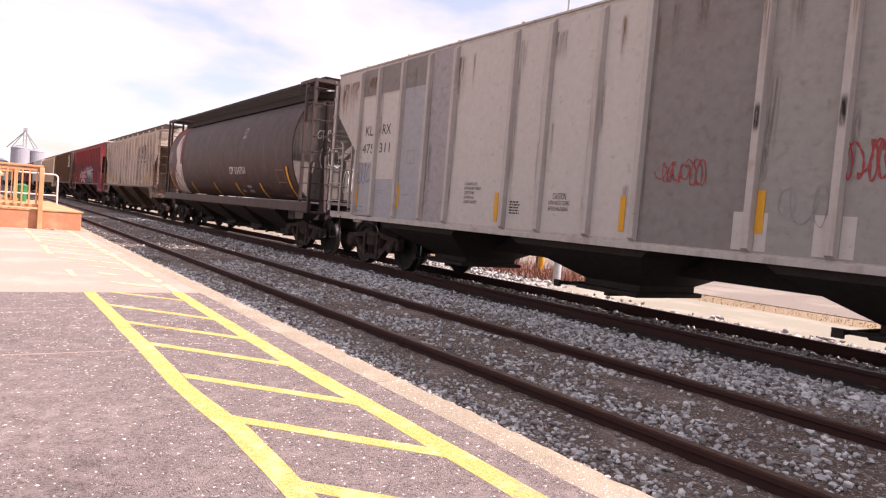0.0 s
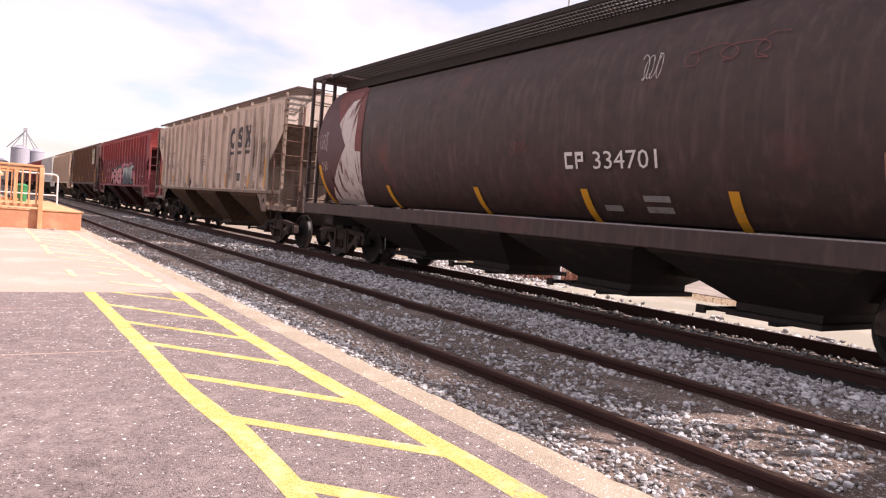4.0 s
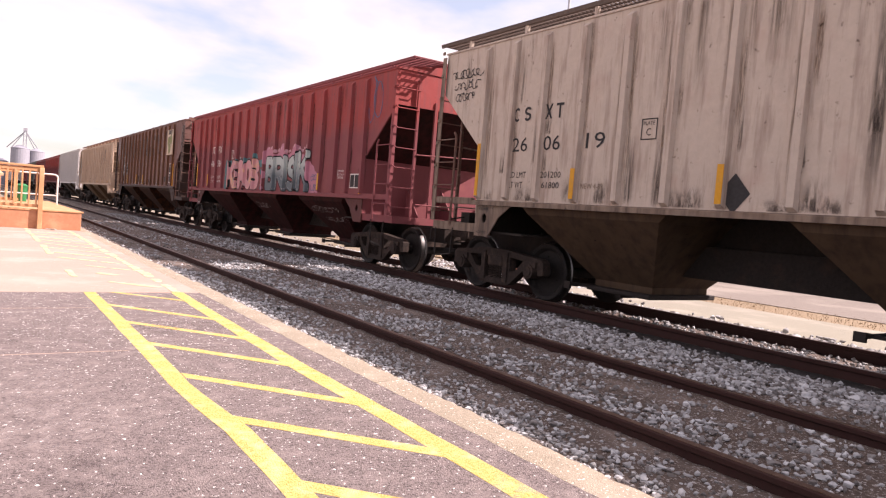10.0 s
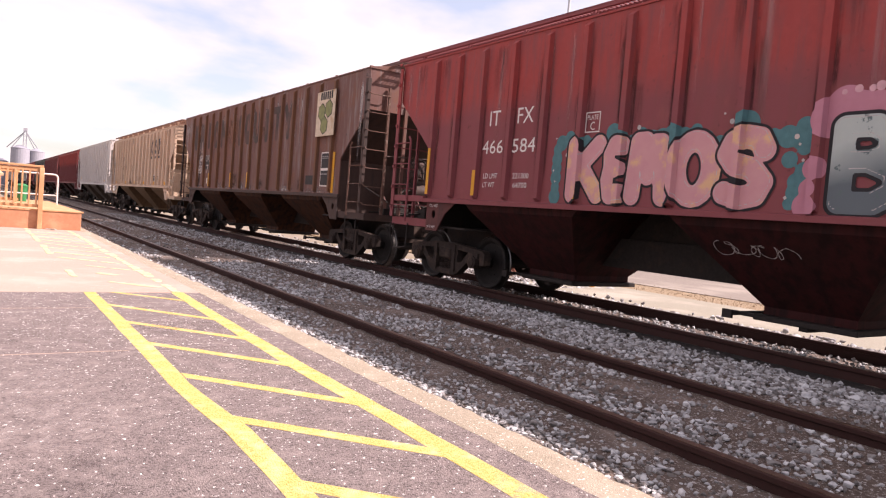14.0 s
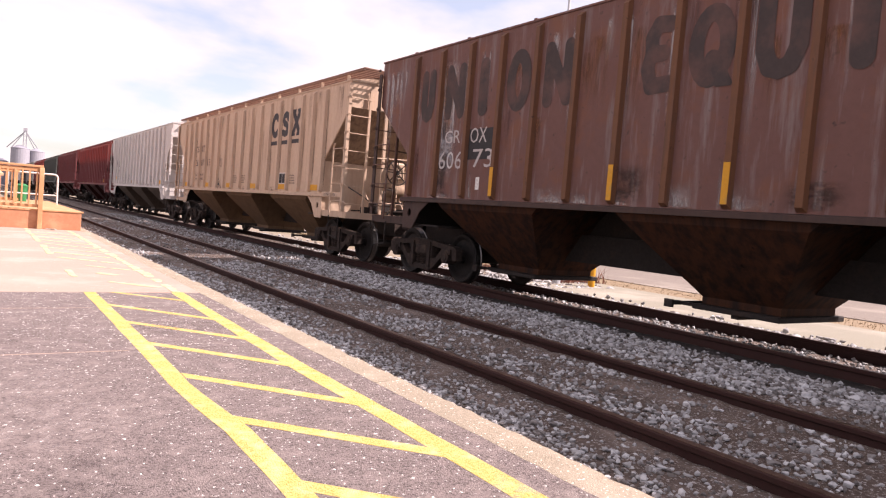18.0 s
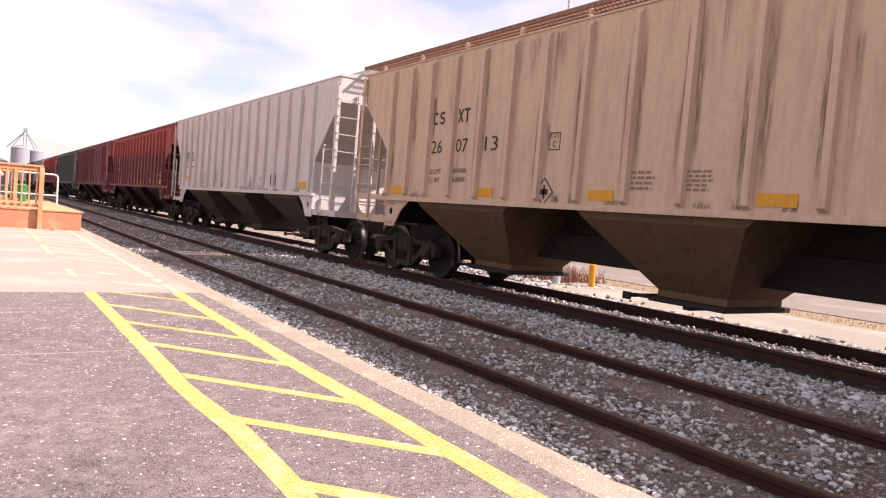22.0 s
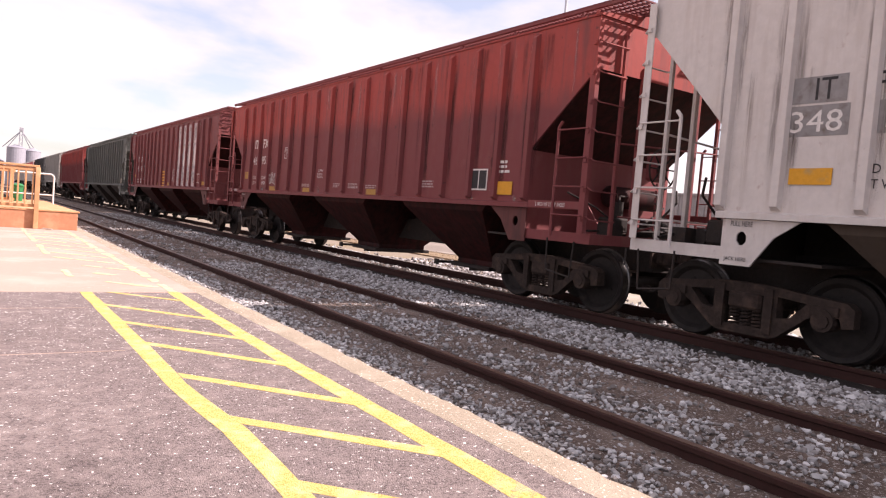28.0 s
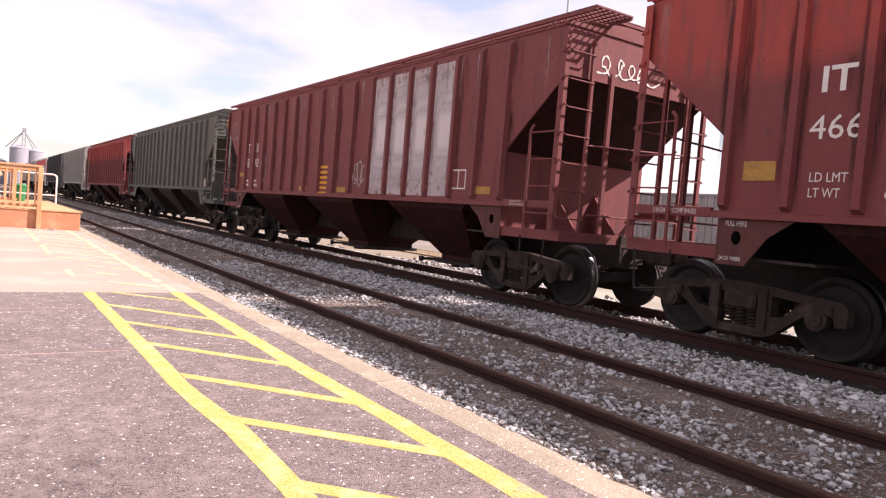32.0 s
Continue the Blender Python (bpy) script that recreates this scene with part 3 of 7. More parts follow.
def bones(ch, y0, y1, z0, z1, r):
    """A letter shape's bones between y0 (towards the trailing end) and y1, kept r inside that frame."""
    h, w = z1 - z0 - 2 * r, y0 - y1 - 2 * r
    return [[(y0 - r - p * w, z0 + r + q * h) for p, q in o] for o in BONES[ch]]


def shape_on_side(car, ch, y0, y1, z0, z1, r, m, out, grow=0.0, ribs=(), name="company_mark", label="", step=.02, hollow=None):
    """One heavy painted shape; hollow (a, b) keeps only a line between two distances from its bones."""
    bs = bones(ch, y0, y1, z0, z1, r)
    if hollow:
        def field(Y, Z):
            d = capsule(Y, Z, bs)
            return np.maximum(d - hollow[1], hollow[0] - d)
    elif grow:
        def field(Y, Z):
            return capsule(Y, Z, bs) - r - grow
    else:
        def field(Y, Z):
            return np.maximum(np.maximum(capsule(Y, Z, bs) - r, np.abs(Y - (y0 + y1) / 2) - (y0 - y1) / 2), np.abs(Z - (z0 + z1) / 2) - (z1 - z0) / 2)
    g = grow + .02
    return part(name, spray_mesh(y1 - g, y0 + g, max(z0 - g, 1.503), z1 + g, field, step, ribs), m, car, label, at=pose(-out, 0, 0))


# ================= setting =================
TRACK_1, TRACK_2 = 4.250, 8.244
HALF = 0.7525  # from a track's middle to the middle of a rail head

# one sheet of ground, out to the horizon
gb = Build()
gb.add([(-3000, -3000, -0.32), (3000, -3000, -0.32), (3000, 4000, -0.32), (-3000, 4000, -0.32)], [(0, 1, 2, 3)])
ground = tagged(put("ground", gb.mesh("ground"), GROUND), "flat dusty gravel ground reaching the horizon", "ground", kind="structure")

# asphalt platform with its joints, then the older concrete
platform = tagged(new("pavement"), "worn dark asphalt platform beside the tracks", "pavement", kind="structure")
part("slab", Build().soft(-14, 2.372, -8, 5.55, -0.35, 0.0, 0.006).mesh("slab"), ASPHALT, platform, "dark asphalt with embedded pale specks")
part("slab", Build().soft(-14, 2.372, 5.562, 7.62, -0.35, 0.0, 0.006).mesh("slab"), ASPHALT, platform, "dark asphalt with embedded pale specks")
part("slab", Build().soft(-14, 2.372, 7.632, 8.78, -0.35, -0.001, 0.006).mesh("slab"), ASPHALT, platform, "dark asphalt with embedded pale specks")
for k in range(7):
    y0 = 8.79 + k * 5.2
    part("slab", Build().soft(-14, 2.372, y0, y0 + 5.185, -0.35, 0.002, 0.008).mesh("slab"), CONCRETE, platform, "pale pinkish concrete slab")
kerb = tagged(new("kerb"), "pale concrete edging strip of the platform", "kerb", kind="structure")
def rough_kerb(y0, y1, seed):
    """Edging block: its outer edge crumbled, its inner edge ragged where the asphalt meets it."""
    rng = random.Random(seed)
    n = 42
    b = Build()
    left, right = 0.0, 0.0
    rows = []
    for i in range(n + 1):
        y = y0 + (y1 - y0) * i / n
        left = .3 * left + rng.gauss(0, .004)
        right = .4 * right + rng.gauss(0, .007) - (.02 if rng.random() < .06 else 0)
        rows.append([(2.362 + left, y, -.30), (2.362 + left, y, .0006), (2.40 + left, y, .003 + rng.uniform(-.001, .001)), (2.52, y, .004 + rng.uniform(-.0015, .0015)),
                     (2.612 + right, y, -.002 + rng.uniform(-.004, .003)), (2.645 + right, y, -.03 + rng.uniform(-.012, .012)), (2.65 + right, y, -.30)])
    k = len(rows[0])
    b.v = [p for r in rows for p in r]
    b.f = [(i * k + j, i * k + j + 1, (i + 1) * k + j + 1, (i + 1) * k + j) for i in range(n) for j in range(k - 1)]
    b.f += [tuple(range(k)), tuple(range(n * k + k - 1, n * k - 1, -1))]
    return b.mesh("kerb_stone")


for k in range(16):
    y0 = -8 + k * 3.05
    part("kerb_stone", rough_kerb(y0, y0 + 3.046, 40 + k), KERB, kerb)

# yellow hatching painted on the platform: two long lines and slanted bars between them
def painted(name, outline, m, z=0.0045):
    b = Build()
    b.prism(outline, "z", z * .2 - .003, z * .2 + .0002)
    return part(name, b.mesh(name), m, platform)


def long_line(edge, width, seed, m, z):
    """A hand-rolled line: its edge wanders, its width varies a little."""
    rng = random.Random(seed)
    pts = []
    for (xa, ya), (xb, yb) in zip(edge, edge[1:]):
        n = max(1, int((yb - ya) / .25))
        pts += [(xa + (xb - xa) * i / n, ya + (yb - ya) * i / n) for i in range(n)]
    pts.append(edge[-1])
    left = [(x + rng.uniform(-.005, .005), y) for x, y in pts]
    right = [(x + width + rng.uniform(-.006, .006), y) for x, y in reversed(pts)]
    return painted("yellow_line", left + right, m, z)


long_line([(1.08, -3.0), (1.09, 2.4), (1.11, 3.0), (1.115, 3.5), (1.085, 3.95), (1.06, 4.5), (1.07, 5.45), (1.068, 6.74), (1.065, 8.6), (1.09, 10.3)], .128, 1, YELLOW, .0050)
long_line([(2.00, -3.0), (1.995, 2.26), (1.99, 2.8), (1.985, 3.66), (1.965, 4.67), (1.97, 6.0), (1.99, 7.5), (2.02, 8.8)], .145, 2, YELLOW, .0050)
for k, (ya, yb, w) in enumerate(((1.80, .95, .14), (2.79, 1.93, .145), (3.79, 2.91, .145), (4.78, 3.86, .14), (5.86, 4.90, .14), (6.85, 5.92, .135), (7.89, 6.93, .13), (9.05, 8.18, .10))):
    painted("yellow_bar", [(1.195, ya - w), (2.00, yb - w - .01), (2.00, yb), (1.195, ya)], YELLOW, .0055)
# on the concrete the paint is mostly worn away: ragged scraps of the two lines and of the bars
wear = random.Random(77)


def scrap(p, q, w, m, z):
    """A ragged remnant of paint between two points."""
    n = 5
    a, c = Vector(p), Vector(q)
    d = (c - a).normalized()
    side = Vector((-d.y, d.x))
    top = [a + (c - a) * i / n + side * w * wear.uniform(.25, .55) for i in range(n + 1)]
    low = [a + (c - a) * i / n - side * w * wear.uniform(.25, .55) for i in range(n + 1)]
    painted("yellow_scrap", [(v.x, v.y) for v in low] + [(v.x, v.y) for v in reversed(top)], m, z)


for x, w, y, end, keep in ((2.095, .15, 8.8, 20.8, .95), (1.13, .10, 8.9, 12.6, .30), (1.12, .12, 12.6, 20.6, .92)):
    while y < end:
        k = wear.uniform(.25, .9)
        if wear.random() < keep:
            scrap((x + wear.uniform(-.015, .015), y), (x + wear.uniform(-.015, .015), y + k), w * wear.uniform(.7, 1.1), YELLOW_WORN, .026)
        y += k + wear.uniform(.02, .25)
for k in range(11):
    y = 10.1 + k * .98
    for a in range(3):
        if wear.random() < (.90 if k > 1 else .35):
            t0 = a / 3 + wear.uniform(0, .04)
            t1 = t0 + wear.uniform(.24, .33)
            scrap((1.17 + .85 * t0, y - .88 * t0), (1.17 + .85 * t1, y - .88 * t1), wear.uniform(.10, .15), YELLOW_WORN, .026)

# soft stains and dust on the platform
UNIT = Build().add([(0, 0, 0), (1, 0, 0), (1, 1, 0), (0, 1, 0)], [(0, 1, 2, 3)]).mesh("smear")
for k in range(46):
    x, y, w = wear.uniform(-4.5, 1.7), wear.uniform(1.2, 8.2), wear.uniform(.3, 1.3)
    part("stain", UNIT, (OIL, DUSTY, DUSTY)[k % 3], platform, at=pose(x, y, .0018 + .00002 * k, 0, 0, wear.uniform(0, 90)) @ Matrix.Diagonal((w, w * wear.uniform(.3, 1), 1, 1)))
for y in (5.556, 7.626):
    o = [(-14 + .2 * k, y - .008 + wear.uniform(-.004, .004)) for k in range(76)] + [(1.0 - .2 * k, y + .008 + wear.uniform(-.004, .004)) for k in range(76)]
    painted("joint_filler", o, CONCRETE, .004)

# bed of crushed stone under both tracks
def bed_height(X):
    """Height of the crushed-stone bed across the tracks."""
    Z = np.interp(X, [2.5, 2.75, 3.2, 3.5, 4.25, 5.0, 5.6, 6.3, 6.9, 7.3, 7.5, 9.0, 12.0], [-.055, -.075, -.085, -.095, -.085, -.095, -.085, -.070, -.10, -.135, -.15, -.15, -.15])
    Z -= np.clip(X - 9.9, 0, 2) * 0.13
    return Z


def bed():
    rng = np.random.RandomState(3)
    xs = np.arange(2.55, 10.9, 0.11)
    ys = np.concatenate([np.arange(-6, 14, 0.14), np.arange(14, 60, 0.6), np.arange(60, 420, 8.0)])
    X, Y = np.meshgrid(xs, ys)
    Z = bed_height(X) + rng.normal(0, 0.006, X.shape)
    Z[:, 0] = -0.06
    b = Build()
    nx = len(xs)
    b.v = np.stack([X.ravel(), Y.ravel(), Z.ravel()], 1).tolist()
    b.f = [(j * nx + i, j * nx + i + 1, (j + 1) * nx + i + 1, (j + 1) * nx + i) for j in range(len(ys) - 1) for i in range(nx - 1)]
    m = bpy.data.meshes.new("bed")
    m.from_pydata(b.v, [], b.f)
    m.materials.append(None)
    return m


bed_ob = tagged(put("ballast_bed", bed(), SOIL), "dirty brown and grey track bed", "ballast", kind="structure")


def stones():
    """Loose crushed stones, thick beside the rails and thin between them."""
    rng = np.random.RandomState(7)
    base = np.array([(0, 0, 1), (.89, 0, .45), (.28, .85, .45), (-.72, .53, .45), (-.72, -.53, .45), (.28, -.85, .45), (.72, .53, -.45), (-.28, .85, -.45), (-.89, 0, -.45), (-.28, -.85, -.45), (.72, -.53, -.45), (0, 0, -1)])
    tri = np.array([(0, 1, 2), (0, 2, 3), (0, 3, 4), (0, 4, 5), (0, 5, 1), (1, 6, 2), (2, 7, 3), (3, 8, 4), (4, 9, 5), (5, 10, 1), (6, 7, 2), (7, 8, 3), (8, 9, 4), (9, 10, 5), (10, 6, 1), (11, 7, 6), (11, 8, 7), (11, 9, 8), (11, 10, 9), (11, 6, 10)])
    pos, size = [], []

    def strew(n, x0, x1, y0, y1, s0, s1, z):
        y = y0 + (y1 - y0) * rng.uniform(0, 1, n) ** 1.5
        x = rng.uniform(x0, x1, n)
        pos.append(np.stack([x, y, np.full(n, z) + rng.uniform(-.02, .012, n)], 1))
        size.append(rng.uniform(s0, s1, n))

    strew(21000, 5.15, 7.20, 1.0, 15, .007, .026, -.112)
    strew(3000, 5.3, 7.0, 1.0, 13, .022, .036, -.105)
    strew(5000, 5.10, 7.20, 10, 40, .020, .038, -.112)
    strew(9000, 3.56, 4.94, 0.6, 14, .006, .024, -.140)
    strew(3600, 3.60, 4.92, 0.6, 14, .013, .028, -.138)
    strew(1500, 3.62, 4.90, 9, 34, .018, .034, -.138)
    strew(7500, 2.62, 3.44, 0.4, 12, .006, .022, -.125)
    strew(1500, 2.64, 3.40, 8, 34, .018, .032, -.115)
    strew(3000, 2.60, 2.95, 0.8, 14, .008, .022, -.085)
    strew(2600, 7.60, 8.9, 2, 22, .016, .034, -.14)
    strew(2600, 9.1, 10.9, 4, 30, .025, .055, -.18)
    strew(1100, 10.9, 13.5, 12, 20, .03, .07, -.29)
    pos, size = np.concatenate(pos), np.concatenate(size)
    near = np.abs(np.abs(pos[:, 0] - TRACK_1) - HALF) < .09
    near |= np.abs(np.abs(pos[:, 0] - TRACK_2) - HALF) < .09
    # bare dirt shows in drifts: more of it between the rails, beside them and near the far track
    x, y = pos[:, 0], pos[:, 1]
    drift = np.sin(x * 2.3 + 1.1 * np.sin(y * 1.7)) + np.sin(y * 2.1 + 2.0 * np.sin(x * 1.9 + y * .6)) + .8 * np.sin(y * 5.3 + x * 4.1) * np.sin(x * 7.3 - y * 1.3)
    keep = np.ones(len(pos))
    inner = (x > 3.5) & (x < 5.75)
    keep[inner] = np.clip(.44 + .36 * drift[inner], .10, 1)
    edge = x < 3.45
    keep[edge] = np.clip(.50 + .36 * drift[edge], .12, 1) * np.clip((3.36 - x[edge]) / .45, .15, 1) * 1.25
    mid = (x >= 5.75) & (x < 7.3)
    keep[mid] = np.clip(.85 + .25 * drift[mid], .3, 1) * np.clip((6.92 - x[mid]) / .25, .06, 1)
    near |= rng.uniform(0, 1, len(pos)) > keep
    pos, size = pos[~near], size[~near]
    on = pos[:, 0] < 10.85
    pos[on, 2] = bed_height(pos[on, 0]) + size[on] * rng.uniform(.1, .6, on.sum())
    n = len(pos)
    v = base[None] * rng.uniform(.55, 1.35, (n, 12, 1)) * size[:, None, None]
    v *= rng.uniform(.7, 1.3, (n, 1, 3))
    a = rng.uniform(0, 6.28, n)
    c, s = np.cos(a)[:, None], np.sin(a)[:, None]
    v = np.stack([v[:, :, 0] * c - v[:, :, 1] * s, v[:, :, 0] * s + v[:, :, 1] * c, v[:, :, 2] * .8], 2) + pos[:, None]
    f = tri[None] + (np.arange(n) * 12)[:, None, None]
    m = bpy.data.meshes.new("stones")
    m.from_pydata(v.reshape(-1, 3).tolist(), [], f.reshape(-1, 3).tolist())
    m.materials.append(None)
    return m


# bed edge along the used track: oily dirt plus train shade in the colour
def oily_shade():
    rng = np.random.RandomState(12)
    b = Build()
    ys = np.arange(-6, 40, .09)
    for k, y in enumerate(ys):
        x = np.array([6.80 + rng.normal(0, .05) + .05 * math.sin(y * 1.9), 7.05, 7.28, 7.425])
        z = bed_height(x) + .009 + rng.uniform(-.006, .006, 4)
        b.v += [(x[i], y, z[i]) for i in range(4)]
    n = len(ys)
    b.f = [(r * 4 + i, r * 4 + i + 1, r * 4 + i + 5, r * 4 + i + 4) for r in range(n - 1) for i in range(3)]
    return b.mesh("oily_strip")


# near-black colour holds the shade beside the train as well as oil
OILSHADE = mat("shaded_oily_ballast", (0.035, 0.028, 0.025), 0.9, grain=30, amount=0.2, dark=(0.015, 0.012, 0.011), bump=1.0, bump_scale=50, speck=(0.11, 0.095, 0.088), speck_scale=40, speck_at=(0.62, 0.68))
part("oily_strip", oily_shade(), OILSHADE, bed_ob, "black strip of ballast beside the rail, oily dirt and train shade in its colour")


# each stone of its own tone
def stone_material():
    m = STONE.copy()
    n, l = m.node_tree.nodes, m.node_tree.links
    p = n["Principled BSDF"]
    g = n.new("ShaderNodeNewGeometry")
    r = n.new("ShaderNodeValToRGB")
    e = r.color_ramp.elements
    e[0].position, e[0].color = 0.0, (0.055, 0.046, 0.042, 1)
    e[1].position, e[1].color = 1.0, (0.66, 0.665, 0.68, 1)
    for at, c in ((0.22, (0.14, 0.120, 0.110, 1)), (0.45, (0.30, 0.297, 0.30, 1)), (0.75, (0.44, 0.442, 0.45, 1))):
        q = e.new(at)
        q.color = c
    l.new(g.outputs["Random Per Island"], r.inputs[0])
    x = n.new("ShaderNodeMix"); x.data_type = "RGBA"; x.blend_type = "MULTIPLY"
    x.inputs["Factor"].default_value = 0.5
    old = p.inputs["Base Color"].links[0].from_socket
    sc = n.new("ShaderNodeMix"); sc.data_type = "RGBA"; sc.inputs["Factor"].default_value = 0.25
    l.new(r.outputs[0], sc.inputs["A"]); l.new(old, sc.inputs["B"])
    l.new(sc.outputs["Result"], p.inputs["Base Color"])
    return m


tagged(put("ballast_stones", stones(), stone_material()), "loose grey crushed stone along the tracks", "gravel", kind="stuff")


# rails and ties
def rail_mesh(y0, y1):
    o = [(-.076, -.172), (.076, -.172), (.076, -.160), (.012, -.145), (.009, -.05), (.034, -.038), (.036, -.008), (.028, 0), (-.028, 0), (-.036, -.008), (-.034, -.038), (-.009, -.05), (-.012, -.145), (-.076, -.160)]
    return Build().prism(o, "y", y0, y1).mesh("rail")


RAILMESH = rail_mesh(-30, 420)
TIEMESH = Build().soft(-1.28, 1.28, -.115, .115, -.34, -.168, .012).mesh("tie")
PLATEMESH = Build().soft(-.17, .17, -.09, .09, -.172, -.158, .004).box(-.10, -.08, -.06, -.03, -.165, -.13).box(.08, .10, .03, .06, -.165, -.13).mesh("tie_plate")
for c, label in ((TRACK_1, "empty railway track with rusty rails in ballast"), (TRACK_2, "railway track under the passing freight train")):
    track = tagged(new("railway_track"), label, "track", kind="structure")
    track.location = (c, 0, 0)
    for s in (-1, 1):
        part("rail", RAILMESH, RAIL, track, at=pose(s * HALF, 0, 0))
        part("rail_head", cached("head", lambda: Build().box(-.027, .027, -30, 420, 0.0005, 0.0045).mesh("rail_head")), RAILTOP, track, "worn running surface", at=pose(s * HALF, 0, 0))
    for k in range(100):
        tie = part("tie", TIEMESH, TIE, track, at=pose(random.uniform(-.03, .03), -3 + k * .52, random.uniform(-.012, .004), 0, 0, random.uniform(-1, 1)))
        if k < 45:
            for s in (-1, 1):
                part("tie_plate", PLATEMESH, RAIL, tie, at=pose(s * HALF, 0, 0.0))

# beyond the train: gravel road, dry verge, street, steel wall
def sheet(name, x0, x1, y0, y1, z, m, label, cat):
    b = Build()
    b.prism([(x0, y0), (x1, y0), (x1, y1), (x0, y1)], "z", z - .06, z)
    return tagged(put(name, b.mesh(name), m), label, cat, kind="structure")


sheet("road", 10.75, 14.0, -60, 13.2, -0.262, ROAD, "pale gravel access road beyond the train", "road")
sheet("verge", 14.0, 15.6, -60, 120, -0.272, DRYGRASS, "strip of dry straw-coloured verge", "verge")
sheet("street", 15.6, 22.5, -60, 200, -0.255, STREET, "worn grey-brown street behind the verge", "street")


def tufts(n, x0, x1, y0, y1, h0, h1, seed):
    rng = random.Random(seed)
    b = Build()
    for _ in range(n):
        x, y, h, a = rng.uniform(x0, x1), rng.uniform(y0, y1), rng.uniform(h0, h1), rng.uniform(0, 6.28)
        lx, ly = rng.gauss(0, .4) * h, rng.gauss(0, .4) * h
        w = .006 + h * .02
        b.add([(x - w * math.cos(a), y - w * math.sin(a), -.29), (x + w * math.cos(a), y + w * math.sin(a), -.29), (x + lx, y + ly, -.29 + h)], [(0, 1, 2)])
    return b.mesh("tufts")


tagged(put("dry_grass", tufts(11000, 13.9, 15.8, -2, 34, .02, .085, 5), DRYGRASS), "dry straw-coloured grass tufts along the verge", "grass", kind="stuff")
BRUSH = mat("red_brown_brush", (0.26, 0.12, 0.085), 0.9, grain=6, amount=0.8, dark=(0.16, 0.06, 0.045), bump=0.0)
tagged(put("brush", tufts(900, 12.5, 14.3, 13.0, 16.5, .2, .55, 8), BRUSH), "dry red-brown brush behind the pipes", "brush", kind="stuff")

wall = tagged(new("wall_east"), "long grey corrugated steel shed wall across the street", "wall", kind="structure")
WX = 24.0
for k in range(34):
    y0 = -12 + k * 2.44
    b = Build()
    b.box(WX, WX + .12, y0, y0 + 2.43, -.3, 2.86)
    for j in range(8):
        b.box(WX - .035, WX + .01, y0 + .1 + j * .3, y0 + .22 + j * .3, -.28, 2.84)
    part("steel_panel", b.mesh("steel_panel"), WALLSTEEL, wall)
part("coping", Build().box(WX - .06, WX + .2, -12, 71, 2.86, 2.94).mesh("coping"), WALLSTEEL, wall, "dented steel coping")
notice = tagged(put("notice_sign", Build().soft(WX - .075, WX - .04, 12.35, 13.0, 2.28, 2.62, .01).mesh("notice"), SIGNWHITE), "small white notice sign fixed to the steel wall", "sign")
for j in range(3):
    part("text_bar", Build().box(WX - .083, WX - .076, 12.43, 12.92, 2.34 + j * .08, 2.37 + j * .08).mesh("text_bar"), INK, notice)

# bollards, pipe stub and pallet beside the gravel road
def bollard(x, y, h, r, m, label, name="bollard"):
    b = Build().lathe([(0, h + .03), (r * .6, h + .025), (r, h), (r, 0), (0, 0)], 18, "z")
    ob = tagged(put(name, b.mesh(name), m, pose(x, y, -.31)), label, name.replace("_", " "))
    return ob


bollard(13.25, 14.60, .62, .085, REFLECT, "yellow painted steel bollard standing in gravel")
bollard(12.35, 12.98, .62, .10, GALV, "pale grey steel pipe stub standing in gravel", "pipe_stub")
bollard(12.9, 12.3, .60, .085, REFLECT, "yellow painted steel bollard standing in gravel")
pallet = tagged(new("pallet"), "weathered grey wooden pallet on short posts", "pallet")
pallet.location = (14.6, 17.3, -.3)
for k in range(6):
    part("board", cached("pb", lambda: Build().soft(-.09, .09, -.6, .6, .46, .5, .006).mesh("board")), PALEWOOD, pallet, at=pose(-.5 + k * .2, 0, 0))
for x in (-.5, .5):
    for y in (-.5, .5):
        part("post", cached("pp", lambda: Build().soft(-.05, .05, -.05, .05, 0, .46, .006).mesh("post")), TIE, pallet, at=pose(x, y, 0))

# light mast and grain elevator in the distance
mast = tagged(new("light_mast"), "tall slim grey steel mast far behind the train", "mast")
mast.location = (30.0, 32.6, -.32)
part("pole", Build().lathe([(.14, 0), (.075, 17.5)], 12, "z").mesh("pole"), GALV, mast)
part("base", Build().lathe([(.3, 0), (.3, .35), (.14, .4)], 12, "z").mesh("base"), CONCRETE, mast)
# steel of the elevator, distance haze put into its bluish colour
HAZYSTEEL = mat("hazy_galvanised_steel", (0.30, 0.30, 0.345), 0.7, grain=2, amount=0.3, dark=(0.24, 0.24, 0.28), bump=0.0)
elevator = tagged(new("grain_elevator"), "distant grain elevator of grey steel bins and a tall leg", "grain elevator")
elevator.location = (11.6, 250, -.32)
for k, (x, y, r, h) in enumerate(((-.7, 0, 2.55, 11.7), (3.7, 1.5, 2.2, 11.2), (-5.6, 6, 2.2, 7.5), (5.0, 8, 1.4, 9.4))):
    bin_ = part("bin", Build().lathe([(0, h + 1.0), (r * .25, h + .95), (r, h), (r, 0)], 24, "z").mesh("bin"), HAZYSTEEL, elevator, at=pose(x, y, 0))
    part("roof_ring", Build().lathe([(r + .06, h - .1), (r + .06, h + .05), (r, h + .08)], 24, "z").mesh("roof_ring"), HAZYSTEEL, bin_)
leg = Build()
for x in (-.4, .4):
    for y in (-.4, .4):
        leg.rod((x, y, 0), (x, y, 17.2), .09)
